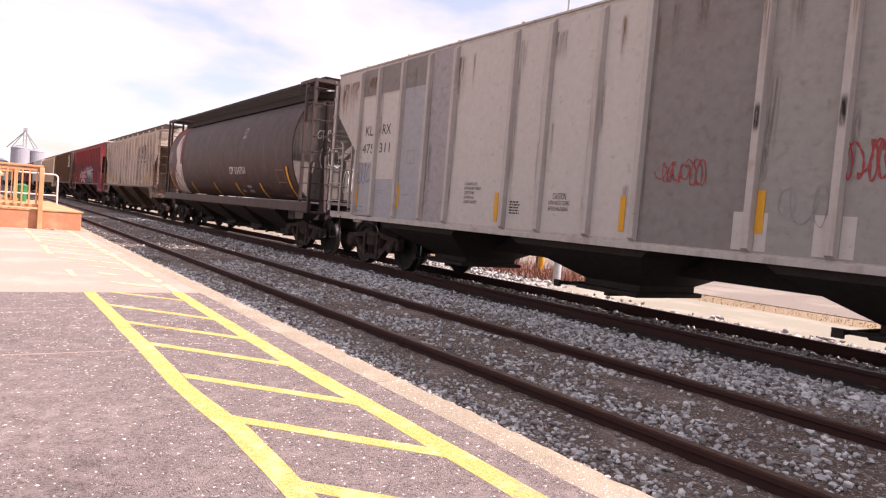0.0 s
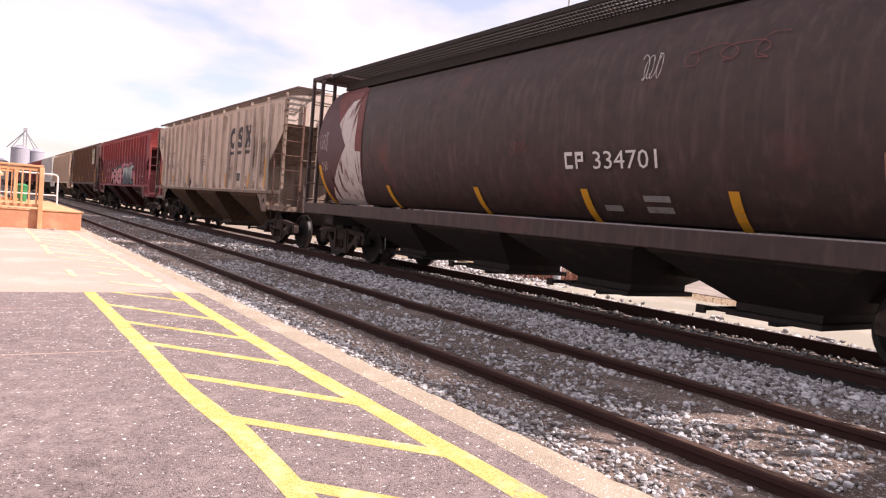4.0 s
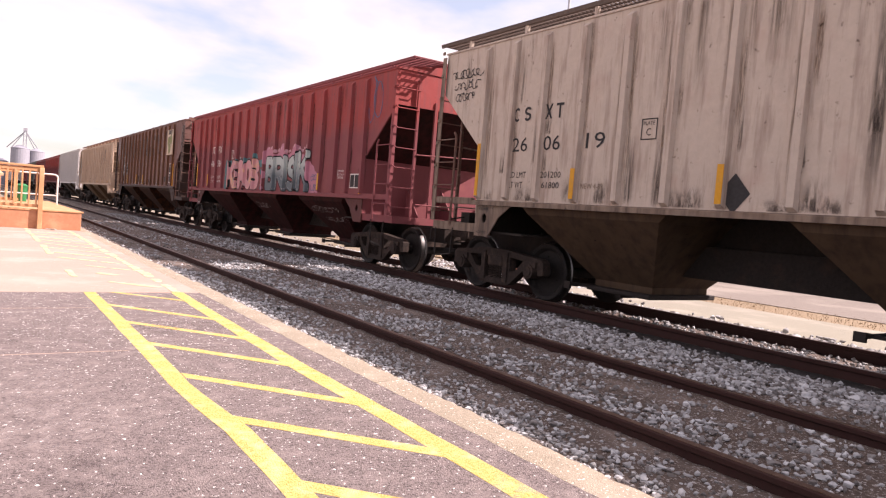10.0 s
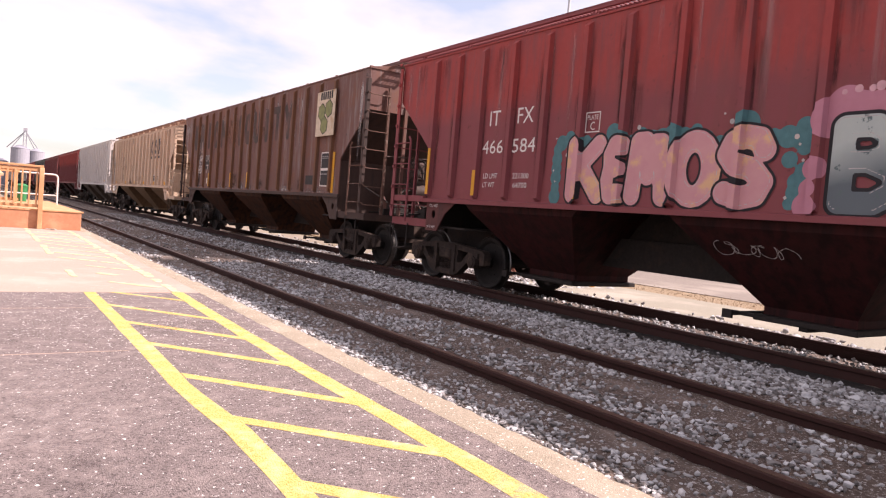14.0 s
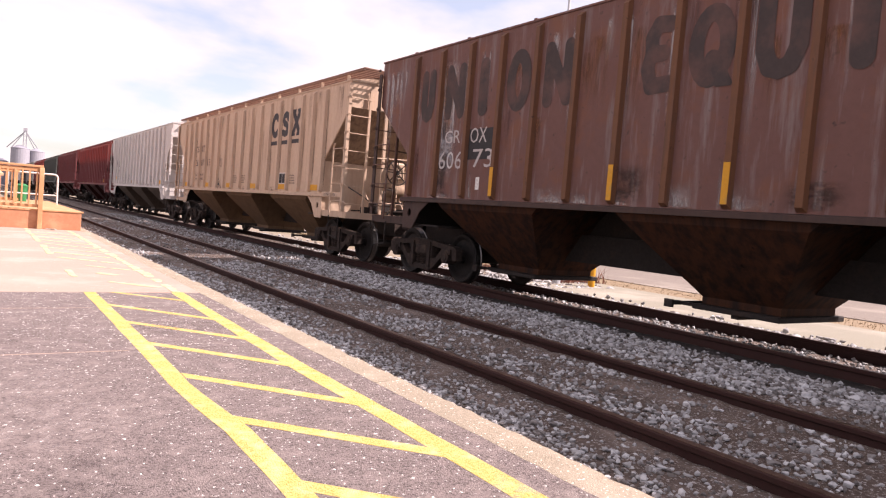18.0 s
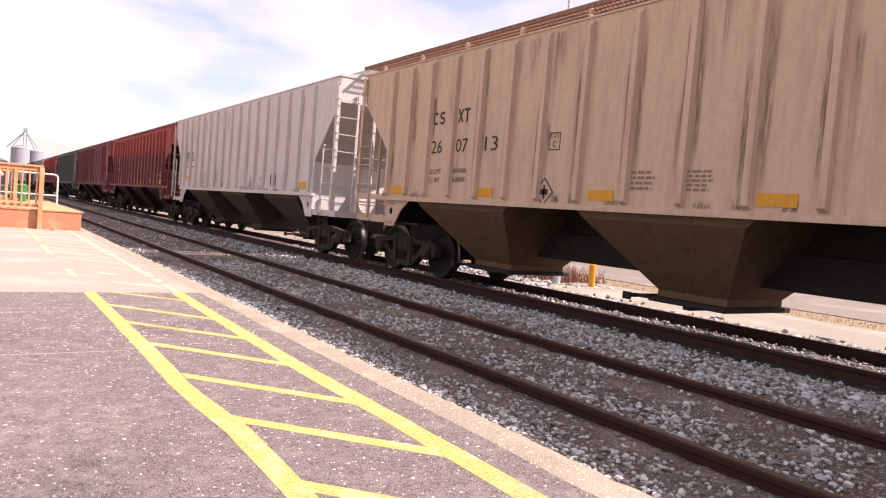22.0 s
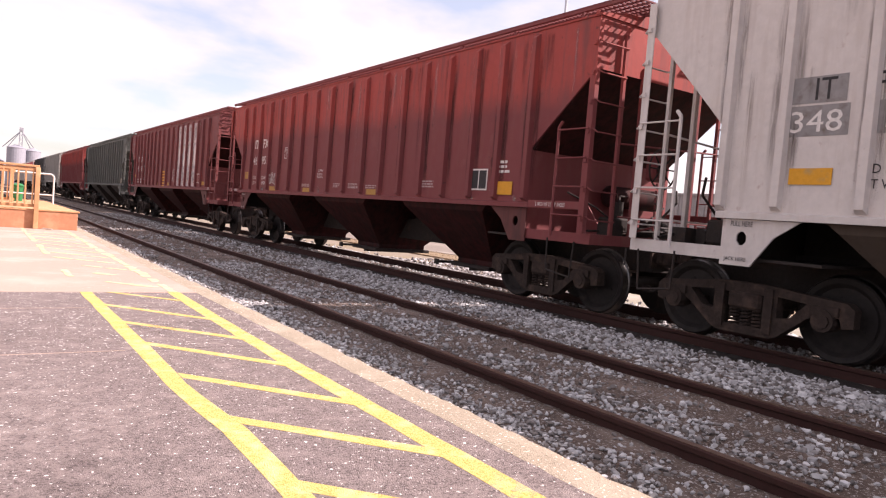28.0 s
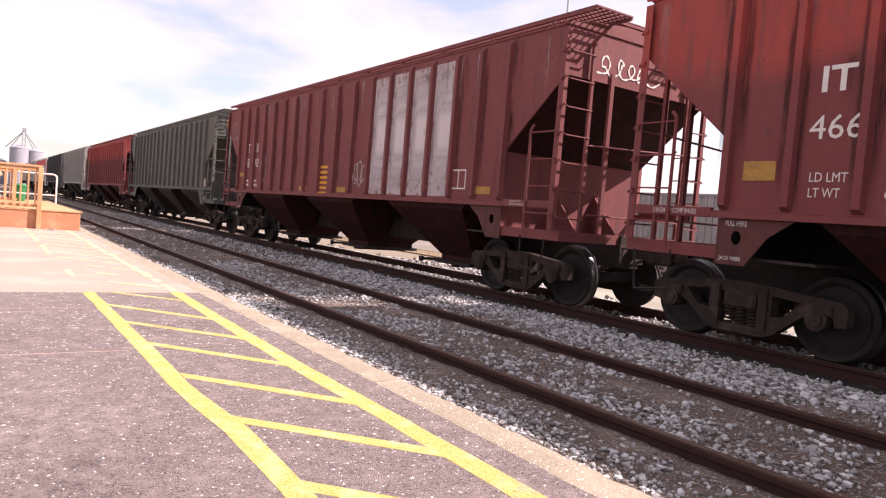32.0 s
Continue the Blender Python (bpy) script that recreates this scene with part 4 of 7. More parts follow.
for k in range(14):
    z = k * 1.25
    leg.rod((-.4, -.4, z), (.4, -.4, z + 1.25), .05).rod((.4, -.4, z), (-.4, -.4, z + 1.25), .05)
leg.box(-.5, .5, -.45, .45, 17.0, 17.9)
part("elevator_leg", leg.mesh("elevator_leg"), HAZYSTEEL, elevator, "braced steel leg tower", at=pose(.3, -1, 0))
sp = Build()
for x, y in ((-3.0, 0), (3.2, 2.5), (-4.2, 4), (4.6, 6)):
    sp.rod((.3, -1, 17.0), (x, y, 11.8), .12)
part("spout", sp.mesh("spout"), HAZYSTEEL, elevator, "slanting distribution spouts")

# a crumpled scrap of paper on the concrete
rng_ = random.Random(5)
sc = Build()
sc.add([(x * .09 + rng_.uniform(-.02, .02), y * .05, .004 + rng_.uniform(0, .05)) for y in range(3) for x in range(4)], [(r * 4 + c, r * 4 + c + 1, r * 4 + c + 5, r * 4 + c + 4) for r in range(2) for c in range(3)])
tagged(put("paper_scrap", sc.mesh("paper_scrap"), SIGNWHITE, pose(1.52, 20.6, 0)), "crumpled white scrap of paper on the concrete", "litter")

# timber ramp landing with railings
ramp = tagged(new("timber_ramp"), "sunlit orange-brown timber ramp landing with railings", "ramp")
ramp.location = (0, 21.05, 0)
part("front_board", Build().soft(-3.5, 2.40, 0, .04, 0.002, .47, .006).mesh("front_board"), PLY, ramp, "orange-brown plywood skirt")
part("side_board", Build().soft(2.37, 2.41, .045, 11, 0.002, .47, .006).mesh("side_board"), PLY, ramp, "orange-brown plywood skirt")
for k in range(40):
    part("deck_board", cached("db", lambda: Build().soft(-3.5, 2.45, -.02, .255, .472, .512, .008).mesh("deck_board")), WOOD, ramp, at=pose(0, k * .275, 0))


def railing(y, x0, x1, posts, parent, z0=.51):
    part("top_rail", Build().soft(x0, x1, y - .05, y + .05, 1.60, 1.66, .01).mesh("top_rail"), WOOD, parent)
    part("upper_rail", Build().soft(x0, x1, y - .02, y + .02, 1.50, 1.59, .006).mesh("upper_rail"), WOOD, parent)
    part("lower_rail", Build().soft(x0, x1, y - .02, y + .02, .56, .64, .006).mesh("lower_rail"), WOOD, parent)
    x = x0 + .1
    while x < x1 - .08:
        part("baluster", cached("bal", lambda: Build().soft(-.02, .02, -.02, .02, .60, 1.52, .004).mesh("baluster")), WOOD, parent, at=pose(x, y - .042, 0))
        x += .165
    for x, zb in posts:
        part("post", Build().soft(x - .055, x + .055, y - .10, y + .01, zb, 1.60, .008).mesh("post"), WOOD, parent)


railing(-.06 + .04, -3.4, 1.46, ((1.42, .003), (-1.0, .003)), ramp)
railing(6.2, -3.4, 1.2, ((1.1, .513), (-.4, .513)), ramp)
pipe = tagged(new("pipe_handrail"), "white painted steel pipe handrail on the ramp", "handrail")
pipe.location = (0, 27.6, .512)
pts = [(2.36, 0, 0), (2.36, 0, .90)]
pts += [(2.36 - .12 * (1 - math.cos(a)), 0, .90 + .12 * math.sin(a)) for a in (.4, .8, 1.2, 1.57)]
part("tube", Build().pipe(pts + [(-.6, 0, 1.02), (-.6, 0, 0)], .028, 8).mesh("tube"), WHITE, pipe)
part("tube", Build().rod((2.36, 0, .30), (-.6, 0, .30), .022, 8).mesh("tube"), WHITE, pipe)
bin1 = tagged(new("litter_bin"), "dark green plastic litter bin on the landing", "bin")
bin1.location = (1.35, 28.6, .512)
part("body", Build().lathe([(0, 0), (.15, 0), (.18, .52), (0, .52)], 16, "z").mesh("body"), GREEN, bin1)
part("lid", Build().lathe([(.195, .522), (.195, .56), (.10, .62), (0, .63)], 16, "z").mesh("lid"), GREEN, bin1)
newel = tagged(new("newel_post"), "pale timber newel post with a pyramid cap", "post")
newel.location = (.30, 16.4, 0)
part("shaft", Build().soft(-.07, .07, -.07, .07, 0.003, 1.28, .008).mesh("shaft"), PALEWOOD, newel)
part("cap", Build().add([(-.15, -.15, 1.285), (.15, -.15, 1.285), (.15, .15, 1.285), (-.15, .15, 1.285), (-.15, -.15, 1.33), (.15, -.15, 1.33), (.15, .15, 1.33), (-.15, .15, 1.33), (0, 0, 1.47)],
     [(0, 1, 2, 3), (0, 1, 5, 4), (1, 2, 6, 5), (2, 3, 7, 6), (3, 0, 4, 7), (4, 5, 8), (5, 6, 8), (6, 7, 8), (7, 4, 8)]).mesh("cap"), PALEWOOD, newel)


# ================= freight cars =================
# In a car's own space y runs along the track (plus: trailing end), z is up from the rail top, and -x faces the platform.
HL, SHEET, RIB = 7.675, 1.52, 1.594
EAVE, LOW = 3.985, 1.50
AXLE = 0.889  # half of a truck's wheelbase
TRUCK_AT = HL - 1.24
WHEEL_R = 0.457


def m_side(low, eave, knee):
    def make():
        o = [(-HL + 1.17, low), (HL - 1.17, low), (HL - 1.17, 2.30), (HL, knee), (HL, eave), (-HL, eave), (-HL, knee), (-HL + 1.17, 2.30)]
        return Build().prism(o, "x", -.012, .012).mesh("side_sheet")
    return cached(("side", low, eave, knee), make)


def m_rib(low, top=3.95):
    """A pressed post: flat face, sloping flanks, a closed foot."""
    def make():
        w, f, d = .056, .040, RIB - SHEET + .012
        b = Build()
        b.add([(-.004, -w, low), (-.004, w, low), (-d, f, low + .05), (-d, -f, low + .05), (-.004, -w, top), (-.004, w, top), (-d, f, top - .07), (-d, -f, top - .07)],
              [(0, 1, 2, 3), (4, 7, 6, 5), (0, 3, 7, 4), (1, 5, 6, 2), (3, 2, 6, 7), (0, 4, 5, 1)])
        return b.mesh("rib")
    return cached(("rib", low, top), make)


def m_end(eave, knee):
    """End sheet with the slope sheet under it, running inwards and down."""
    def make():
        b = Build()
        w = SHEET - .014
        b.prism([(HL - .02, knee), (HL, knee), (HL, eave), (HL - .02, eave)], "x", -w, w)
        return b.mesh("end_sheet")
    return cached(("end", eave, knee), make)


def m_end_slope(knee):
    def make():
        w = SHEET - .014
        return Build().prism([(HL - .001, knee - .001), (HL - .03, knee - .001), (HL - 1.20, 2.30), (HL - 1.175, 2.27)], "x", -w, w).mesh("end_slope_sheet")
    return cached(("endslope", knee), make)


def m_roof():
    def make():
        o = [(-SHEET - .03, EAVE + .002), (-SHEET - .03, EAVE + .03), (-1.0, EAVE + .13), (-.42, EAVE + .19), (.42, EAVE + .19), (1.0, EAVE + .13), (SHEET + .03, EAVE + .03), (SHEET + .03, EAVE + .002)]
        return Build().prism(o, "y", -HL - .02, HL + .02).mesh("roof")
    return cached("roof", make)


def m_grate(length, x0, x1, step=.075):
    """Open steel walkway: two edge angles, long bars and cross bars."""
    def make():
        b = Build()
        for x in (x0, x1 - .025):
            b.box(x, x + .025, -length / 2, length / 2, -.05, .012)
        for k in range(1, 6):
            x = x0 + (x1 - x0) * k / 6
            b.box(x - .004, x + .004, -length / 2, length / 2, -.02, .006)
        n = int(length / step)
        for k in range(n + 1):
            y = -length / 2 + length * k / n
            b.box(x0, x1, y - .012, y + .012, -.012, .01)
        return b.mesh("walkway")
    return cached(("grate", length, x0, x1, step), make)


def m_bay(half, low):
    """One discharge hopper: an upturned pyramid with a throat."""
    def make():
        b = Build()
        z1, z0 = low - .07, .46
        tx, bx, bl = 1.46, .60, .52
        top = [(-tx, -half, z1), (tx, -half, z1), (tx, half, z1), (-tx, half, z1)]
        mid = [(-tx + .02, -half + .12, z1 - .10), (tx - .02, -half + .12, z1 - .10), (tx - .02, half - .12, z1 - .10), (-tx + .02, half - .12, z1 - .10)]
        bot = [(-bx, -bl, z0), (bx, -bl, z0), (bx, bl, z0), (-bx, bl, z0)]
        out = [(-bx, -bl, .37), (bx, -bl, .37), (bx, bl, .37), (-bx, bl, .37)]
        vs, fs = top + mid + bot + out, []
        for r in range(3):
            for i in range(4):
                j = (i + 1) % 4
                fs.append((r * 4 + i, r * 4 + j, r * 4 + 4 + j, r * 4 + 4 + i))
        fs.append((12, 13, 14, 15))
        b.add(vs, fs)
        return b.mesh("hopper_bay")
    return cached(("bay", half, low), make)


def m_ridge(half, pitch, low):
    """Two sheets that meet in a ridge between neighbouring hoppers."""
    def make():
        g, z = pitch / 2 - half, low - .075
        return Build().prism([(-g, z), (0, z + .78), (g, z), (g, z + .03), (0, z + .82), (-g, z + .03)], "x", -1.50, 1.50).mesh("ridge_sheet")
    return cached(("ridge", half, pitch, low), make)


def m_slope(y0, low):
    """The end slope sheet's lower run, down to the first hopper."""
    def make():
        return Build().prism([(y0, low - .075), (HL - 1.20, 2.25), (HL - 1.20, 2.29), (y0, low - .04)], "x", -1.50, 1.50).mesh("slope_sheet")
    return cached(("slope", y0, low), make)


def m_gate():
    def make():
        b = Build()
        b.soft(-.72, .72, -.58, .58, .30, .366, .01)
        b.box(-.70, -.60, .58, .90, .32, .36).box(.60, .70, .58, .90, .32, .36)
        b.rod((-.90, .78, .34), (.90, .78, .34), .026, 8)
        b.box(-.93, -.89, .72, .84, .29, .39)
        b.box(-.68, .68, -.05, .05, .255, .30)
        return b.mesh("outlet_gate")
    return cached("gate", make)


def m_sill(low):
    return cached(("sill", low), lambda: Build().prism([(-.062, low - .075), (.03, low - .075), (.03, low + .004), (-.02, low + .004), (-.062, low - .012)], "y", -HL + 1.1, HL - 1.1).mesh("side_sill"))


def m_centre():
    return cached("centre", lambda: Build().box(-.18, .18, -HL - .12, HL + .12, .64, 1.08).mesh("centre_sill"))


def m_jack(low):
    """Bolster plate at the side with its pulling hole cut through."""
    def make():
        b = Build()
        ya, yb, za, zb = HL - 1.17, HL - 2.02, low - .08, .93
        # outline with an octagonal hole joined by quads
        cy, cz, r = HL - 1.40, 1.22, .062
        hole = [(cy + r * math.cos(math.pi * (2 * i + 1) / 8), cz + r * 1.25 * math.sin(math.pi * (2 * i + 1) / 8)) for i in range(8)]
        outer = [(ya, 1.25), (ya, za), (cy + .02, za), (yb, za), (HL - 1.75, 1.24), (HL - 1.52, zb), (cy, zb), (ya, zb)]
        for x in (-.012, .012):
            k = [(x, p, q) for p, q in hole] + [(x, p, q) for p, q in outer]
            b.add(k, [(i, (i + 1) % 8, 8 + (i + 1) % 8, 8 + i) for i in range(8)])
        b.add([(x, p, q) for x in (-.012, .012) for p, q in outer], [(i, (i + 1) % 8, 8 + (i + 1) % 8, 8 + i) for i in range(8)])
        b.add([(x, p, q) for x in (-.012, .012) for p, q in hole], [(i, (i + 1) % 8, 8 + (i + 1) % 8, 8 + i) for i in range(8)])
        return b.mesh("bolster_plate")
    return cached(("jack", low), make)


def m_platform():
    def make():
        b = Build()
        b.box(-1.50, 1.50, HL - .06, HL + .10, .98, 1.12)
        for x in (-1.50, 1.44):
            b.box(x, x + .06, HL - 1.2, HL - .06, .98, 1.12)
        return b.mesh("end_sill")
    return cached("platform", make)


def m_light_stop():
    """Dark plates over the bolster and web behind the bulkhead, added to block light."""
    def make():
        b = Build()
        b.box(-1.40, 1.40, HL - 2.2, HL - 1.25, .99, 1.02)
        b.box(-1.50, 1.50, HL - 1.27, HL - 1.225, 1.0, 2.24)
        b.box(-.02, .02, HL - 2.5, HL - 1.27, 1.0, 1.75)
        return b.mesh("floor_plate")
    return cached("fplate", make)


def m_web(half, pitch, low):
    """Upright plate over the centre sill, added to stop light under the ridge."""
    def make():
        g, z = pitch / 2 - half, low - .075
        return Build().prism([(-g - .5, 1.0), (g + .5, 1.0), (g, z), (0, z + .78), (-g, z)], "x", -.02, .02).mesh("web_plate")
    return cached(("web", half, pitch, low), make)


def m_corner_post():
    def make():
        b = Build()
        b.prism([(-1.598, HL - .055), (-1.585, HL - .055), (-1.585, HL + .033), (-1.525, HL + .033), (-1.525, HL + .046), (-1.598, HL + .046)], "z", 1.125, 3.93)
        for k in range(8):
            z = 1.28 + k * .385
            b.box(-1.625, -1.60, HL - .02, HL + .03, z, z + .05)
        return b.mesh("corner_post")
    return cached("cpost", make)


def m_end_ladder():
    def make():
        b = Build()
        b.box(-1.10, -1.05, HL + .03, HL + .075, 1.02, 3.80)
        for k in range(7):
            z = 1.30 + k * .385
            b.pipe([(-1.57, HL + .04, z + .05), (-1.55, HL + .12, z), (-1.09, HL + .12, z), (-1.075, HL + .06, z)], .011, 5)
        return b.mesh("end_ladder")
    return cached("eladder", make)


def m_side_ladder():
    def make():
        b = Build()
        b.pipe([(-1.60, HL - .55, 1.05), (-1.60, HL - .55, 2.55), (-1.60, HL - .49, 2.62)], .022, 6)
        return b.mesh("ladder_rail")
    return cached("sladder", make)


def m_rung(k):
    z = 1.35 + k * .385
    return cached(("rung", k), lambda: Build().rod((-1.615, HL - .55, z), (-1.615, HL + .01, z), .011, 5).mesh("rung%d" % k))


def m_stirrup():
    """Step hung below the sill."""
    return cached("stirrup", lambda: Build().pipe([(-1.58, HL - .62, 1.02), (-1.58, HL - .60, .58), (-1.58, HL - .14, .52), (-1.58, HL - .10, 1.0)], .013, 5).mesh("stirrup_step"))


def m_end_post(x):
    return cached(("epost", x), lambda: Build().box(x - .035, x + .035, HL - .02, HL + .03, 1.10, 3.45).mesh("end_post"))


def m_end_rail():
    def make():
        b = Build()
        b.rod((-1.06, HL + .09, 2.46), (1.06, HL + .09, 2.36), .014, 6)
        b.rod((-1.0, HL + .10, 1.38), (1.0, HL + .10, 1.38), .014, 6)
        return b.mesh("handrail")
    return cached("erail", make)


def m_bulkhead():
    """Plates that brace the slope sheet down to the bolster."""
    def make():
        return Build().box(-1.50, 1.50, HL - 1.215, HL - 1.185, 1.0, 2.265).mesh("bulkhead")
    return cached("bulk", make)


def m_brake_gear():
    """Handbrake housing and chain."""
    def make():
        b = Build()
        b.soft(.14, .46, HL + .02, HL + .20, 1.92, 2.32, .04)
        for k in range(7):
            z = 1.90 - k * .10
            b.rod((.28, HL + .12, z), (.28, HL + .12, z - .07), .014, 5)
        b.rod((.28, HL + .12, 1.28), (.28, HL - .4, 1.14), .014, 5)
        return b.mesh("brake_housing")
    return cached("bgear", make)


def m_brake_wheel():
    def make():
        b = Build()
        y = HL + .26
        n = 24
        pts = [(.36 + .28 * math.cos(2 * math.pi * i / n), y, 2.09 + .28 * math.sin(2 * math.pi * i / n)) for i in range(n + 1)]
        b.pipe(pts, .013, 6)
        for i in range(8):
            a = math.pi * i / 4
            b.rod((.36 + .05 * math.cos(a), y - .02, 2.09 + .05 * math.sin(a)), (.36 + .27 * math.cos(a), y, 2.09 + .27 * math.sin(a)), .011, 5)
        b.rod((.36, y - .08, 2.09), (.36, y + .02, 2.09), .05, 10)
        return b.mesh("brake_wheel")
    return cached("bwheel", make)


def m_reservoir():
    def make():
        return Build().lathe([(0, -.62), (.12, -.60), (.17, -.54), (.17, .54), (.12, .60), (0, .62)], 16, "x").mesh("air_reservoir", True)
    return cached("res", make)


def m_valve():
    def make():
        b = Build()
        b.soft(-.95, -.55, HL - .85, HL - .55, 1.12, 1.42, .03).soft(-.88, -.7, HL - .95, HL - .5, 1.2, 1.36, .03)
        b.pipe([(-1.1, HL - .6, 1.9), (-1.0, HL - .5, 1.7), (-.8, HL - .6, 1.45), (-.5, HL - .6, 1.3), (-.2, HL - .3, 1.2)], .018, 6)
        b.pipe([(-1.2, HL - .9, 1.62), (-.9, HL - .8, 1.5), (-.3, HL - .5, 1.35)], .014, 6)
        b.rod((-.4, HL - 1.1, 1.18), (-.4, HL - .35, 1.18), .09, 10)
        b.soft(.15, .55, HL - .7, HL - .35, 1.12, 1.38, .03)
        b.rod((.3, HL - .52, 1.38), (.3, HL - .52, 1.62), .07, 10)
        b.rod((-.85, HL - .40, 1.20), (-.45, HL - .40, 1.20), .11, 12)
        b.pipe([(-1.3, HL - .15, 1.16), (-.9, HL - .2, 1.24), (-.2, HL - .15, 1.22), (.6, HL - .3, 1.18), (1.2, HL - .25, 1.16)], .016, 6)
        b.pipe([(.3, HL - .52, 1.62), (.1, HL - .7, 1.72), (-.4, HL - .95, 1.74)], .016, 6)
        b.pipe([(.5, HL - .4, 1.3), (.8, HL - .5, 1.5), (1.0, HL - .9, 1.7)], .014, 6)
        b.box(-1.05, -.85, HL - .35, HL - .1, 1.12, 1.3).box(.7, .95, HL - .3, HL - .05, 1.12, 1.26)
        return b.mesh("brake_valve")
    return cached("valve", make)


def m_coupler():
    def make():
        b = Build()
        b.soft(-.07, .07, HL + .05, HL + .52, .80, .96, .02)
        b.soft(-.15, .13, HL + .48, HL + .70, .74, 1.02, .04)
        b.soft(-.16, -.05, HL + .62, HL + .86, .76, 1.0, .03)
        b.soft(.05, .14, HL + .60, HL + .74, .76, 1.0, .03)
        b.box(-.26, .26, HL + .10, HL + .14, .70, 1.12)
        return b.mesh("coupler")
    return cached("coup", make)


def m_hose():
    def make():
        b = Build()
        pts = [(-.30, HL + .32 + .43 * t, .84 - .46 * math.sin(math.pi * .62 * t)) for t in [i / 8 for i in range(9)]]
        b.pipe(pts, .019, 7)
        b.soft(-.335, -.265, HL + .70, HL + .82, .36, .46, .015)
        return b.mesh("air_hose")
    return cached("hose", make)


def m_lever():
    return cached("lever", lambda: Build().pipe([(-1.52, HL + .14, .78), (-1.50, HL + .16, .98), (-.9, HL + .16, .96), (-.12, HL + .30, .94)], .012, 5).mesh("uncoupling_lever"))


def m_side_frame():
    """Cast side frame of a three-piece truck, with its two windows and the spring opening cut through."""
    def make():
        out = [(-1.17, .60), (-1.10, .66), (-.62, .70), (-.30, .74), (.30, .74), (.62, .70), (1.10, .66), (1.17, .60), (1.17, .42), (1.06, .40),
               (1.03, .50), (.80, .50), (.70, .44), (.40, .20), (.30, .165), (-.30, .165), (-.40, .20), (-.70, .44), (-.80, .50), (-1.03, .50), (-1.06, .40), (-1.17, .42)]
        holes = [[(-.26, .62), (.26, .62), (.26, .26), (-.26, .26)], [(-.70, .60), (-.38, .63), (-.38, .40), (-.52, .42)], [(.38, .63), (.70, .60), (.52, .42), (.38, .40)]]
        bm = bmesh.new()
        loops = []
        for lp in [out] + holes:
            vs = [bm.verts.new((0, p, q)) for p, q in lp]
            loops.append([bm.edges.new((vs[i], vs[(i + 1) % len(vs)])) for i in range(len(vs))])
        bmesh.ops.triangle_fill(bm, use_beauty=True, edges=[e for lp in loops for e in lp])
        r = bmesh.ops.extrude_face_region(bm, geom=bm.faces[:])
        for q in r["geom"]:
            if isinstance(q, bmesh.types.BMVert):
                q.co.x += .14
        bmesh.ops.recalc_face_normals(bm, faces=bm.faces[:])
        bm.verts.index_update()
        b = Build()
        b.add([q.co for q in bm.verts], [[q.index for q in f.verts] for f in bm.faces])
        bm.free()
        b.box(-.03, .02, -.34, -.24, .22, .70).box(-.03, .02, .24, .34, .22, .70)
        return b.mesh("side_frame")
    return cached("sframe", make)


def m_bolster():
    def make():
        b = Build()
        b.soft(-1.12, 1.12, -.20, .20, .44, .64, .03)
        b.rod((0, 0, .64), (0, 0, .78), .18, 14)
        b.box(-1.0, 1.0, -.75, -.68, .42, .50).box(-1.0, 1.0, .68, .75, .42, .50)
        for x in (-.66, .54):
            for s in (-1, 1):
                b.box(x, x + .10, s * .40 - .03, s * .40 + .03, .30, .55)
        return b.mesh("truck_bolster")
    return cached("bolst", make)


def m_spring():
    def make():
        b = Build()
        pts = []
        for i in range(49):
            a = 2 * math.pi * i / 8
            pts.append((.055 * math.cos(a), .055 * math.sin(a), .215 + .24 * i / 48))
        b.pipe(pts, .014, 5)
        return b.mesh("spring")
    return cached("spring", make)


def m_box():
    return cached("jbox", lambda: Build().rod((-.02, 0, 0), (.20, 0, 0), .115, 12).rod((-.035, 0, 0), (-.02, 0, 0), .075, 8).box(0, .18, -.14, .14, .06, .15).mesh("bearing"))


def m_wheelset():
    """Two dished wheels with flanges on an axle."""
    def make():
        b = Build()
        for s in (-1, 1):
            prof = [(.085, -.75), (.10, -.74), (.12, -.75), (.34, -.725), (.385, -.775), (.435, -.785), (.452, -.765), (.457, -.70), (.460, -.672), (.484, -.660), (.482, -.645), (.44, -.640), (.38, -.655), (.33, -.67), (.13, -.62), (.085, -.60)]
            b.lathe([(r, h * -s) for r, h in prof], 36, "x")
        b.rod((-1.05, 0, 0), (1.05, 0, 0), .082, 12)
        for a in range(3):
            c, s_ = math.cos(a * 2.1), math.sin(a * 2.1)
            for s in (-1, 1):
                b.rod((s * .735, .24 * c, .24 * s_), (s * .752, .24 * c, .24 * s_), .016, 6)
        return b.mesh("wheelset", True)
    return cached("wset", make)


def m_tread(side):
    def make():
        b = Build()
        for s in (-1, 1):
            if s == side:
                b.lathe([(.4545, s * .762), (.4600, s * .735), (.4612, s * .70), (.4640, s * .676), (.480, s * .664)], 36, "x")
        return b.mesh("wheel_tread", True)
    return cached(("tread", side), make)


def m_hatch():
    return cached("hatch", lambda: Build().soft(-.34, .34, -1.30, 1.30, EAVE + .18, EAVE + .28, .03).box(-.40, .40, -.9, -.84, EAVE + .185, EAVE + .31).box(-.40, .40, .84, .9, EAVE + .185, EAVE + .31).mesh("hatch_cover"))


AXLES = []  # every wheelset, to be turned


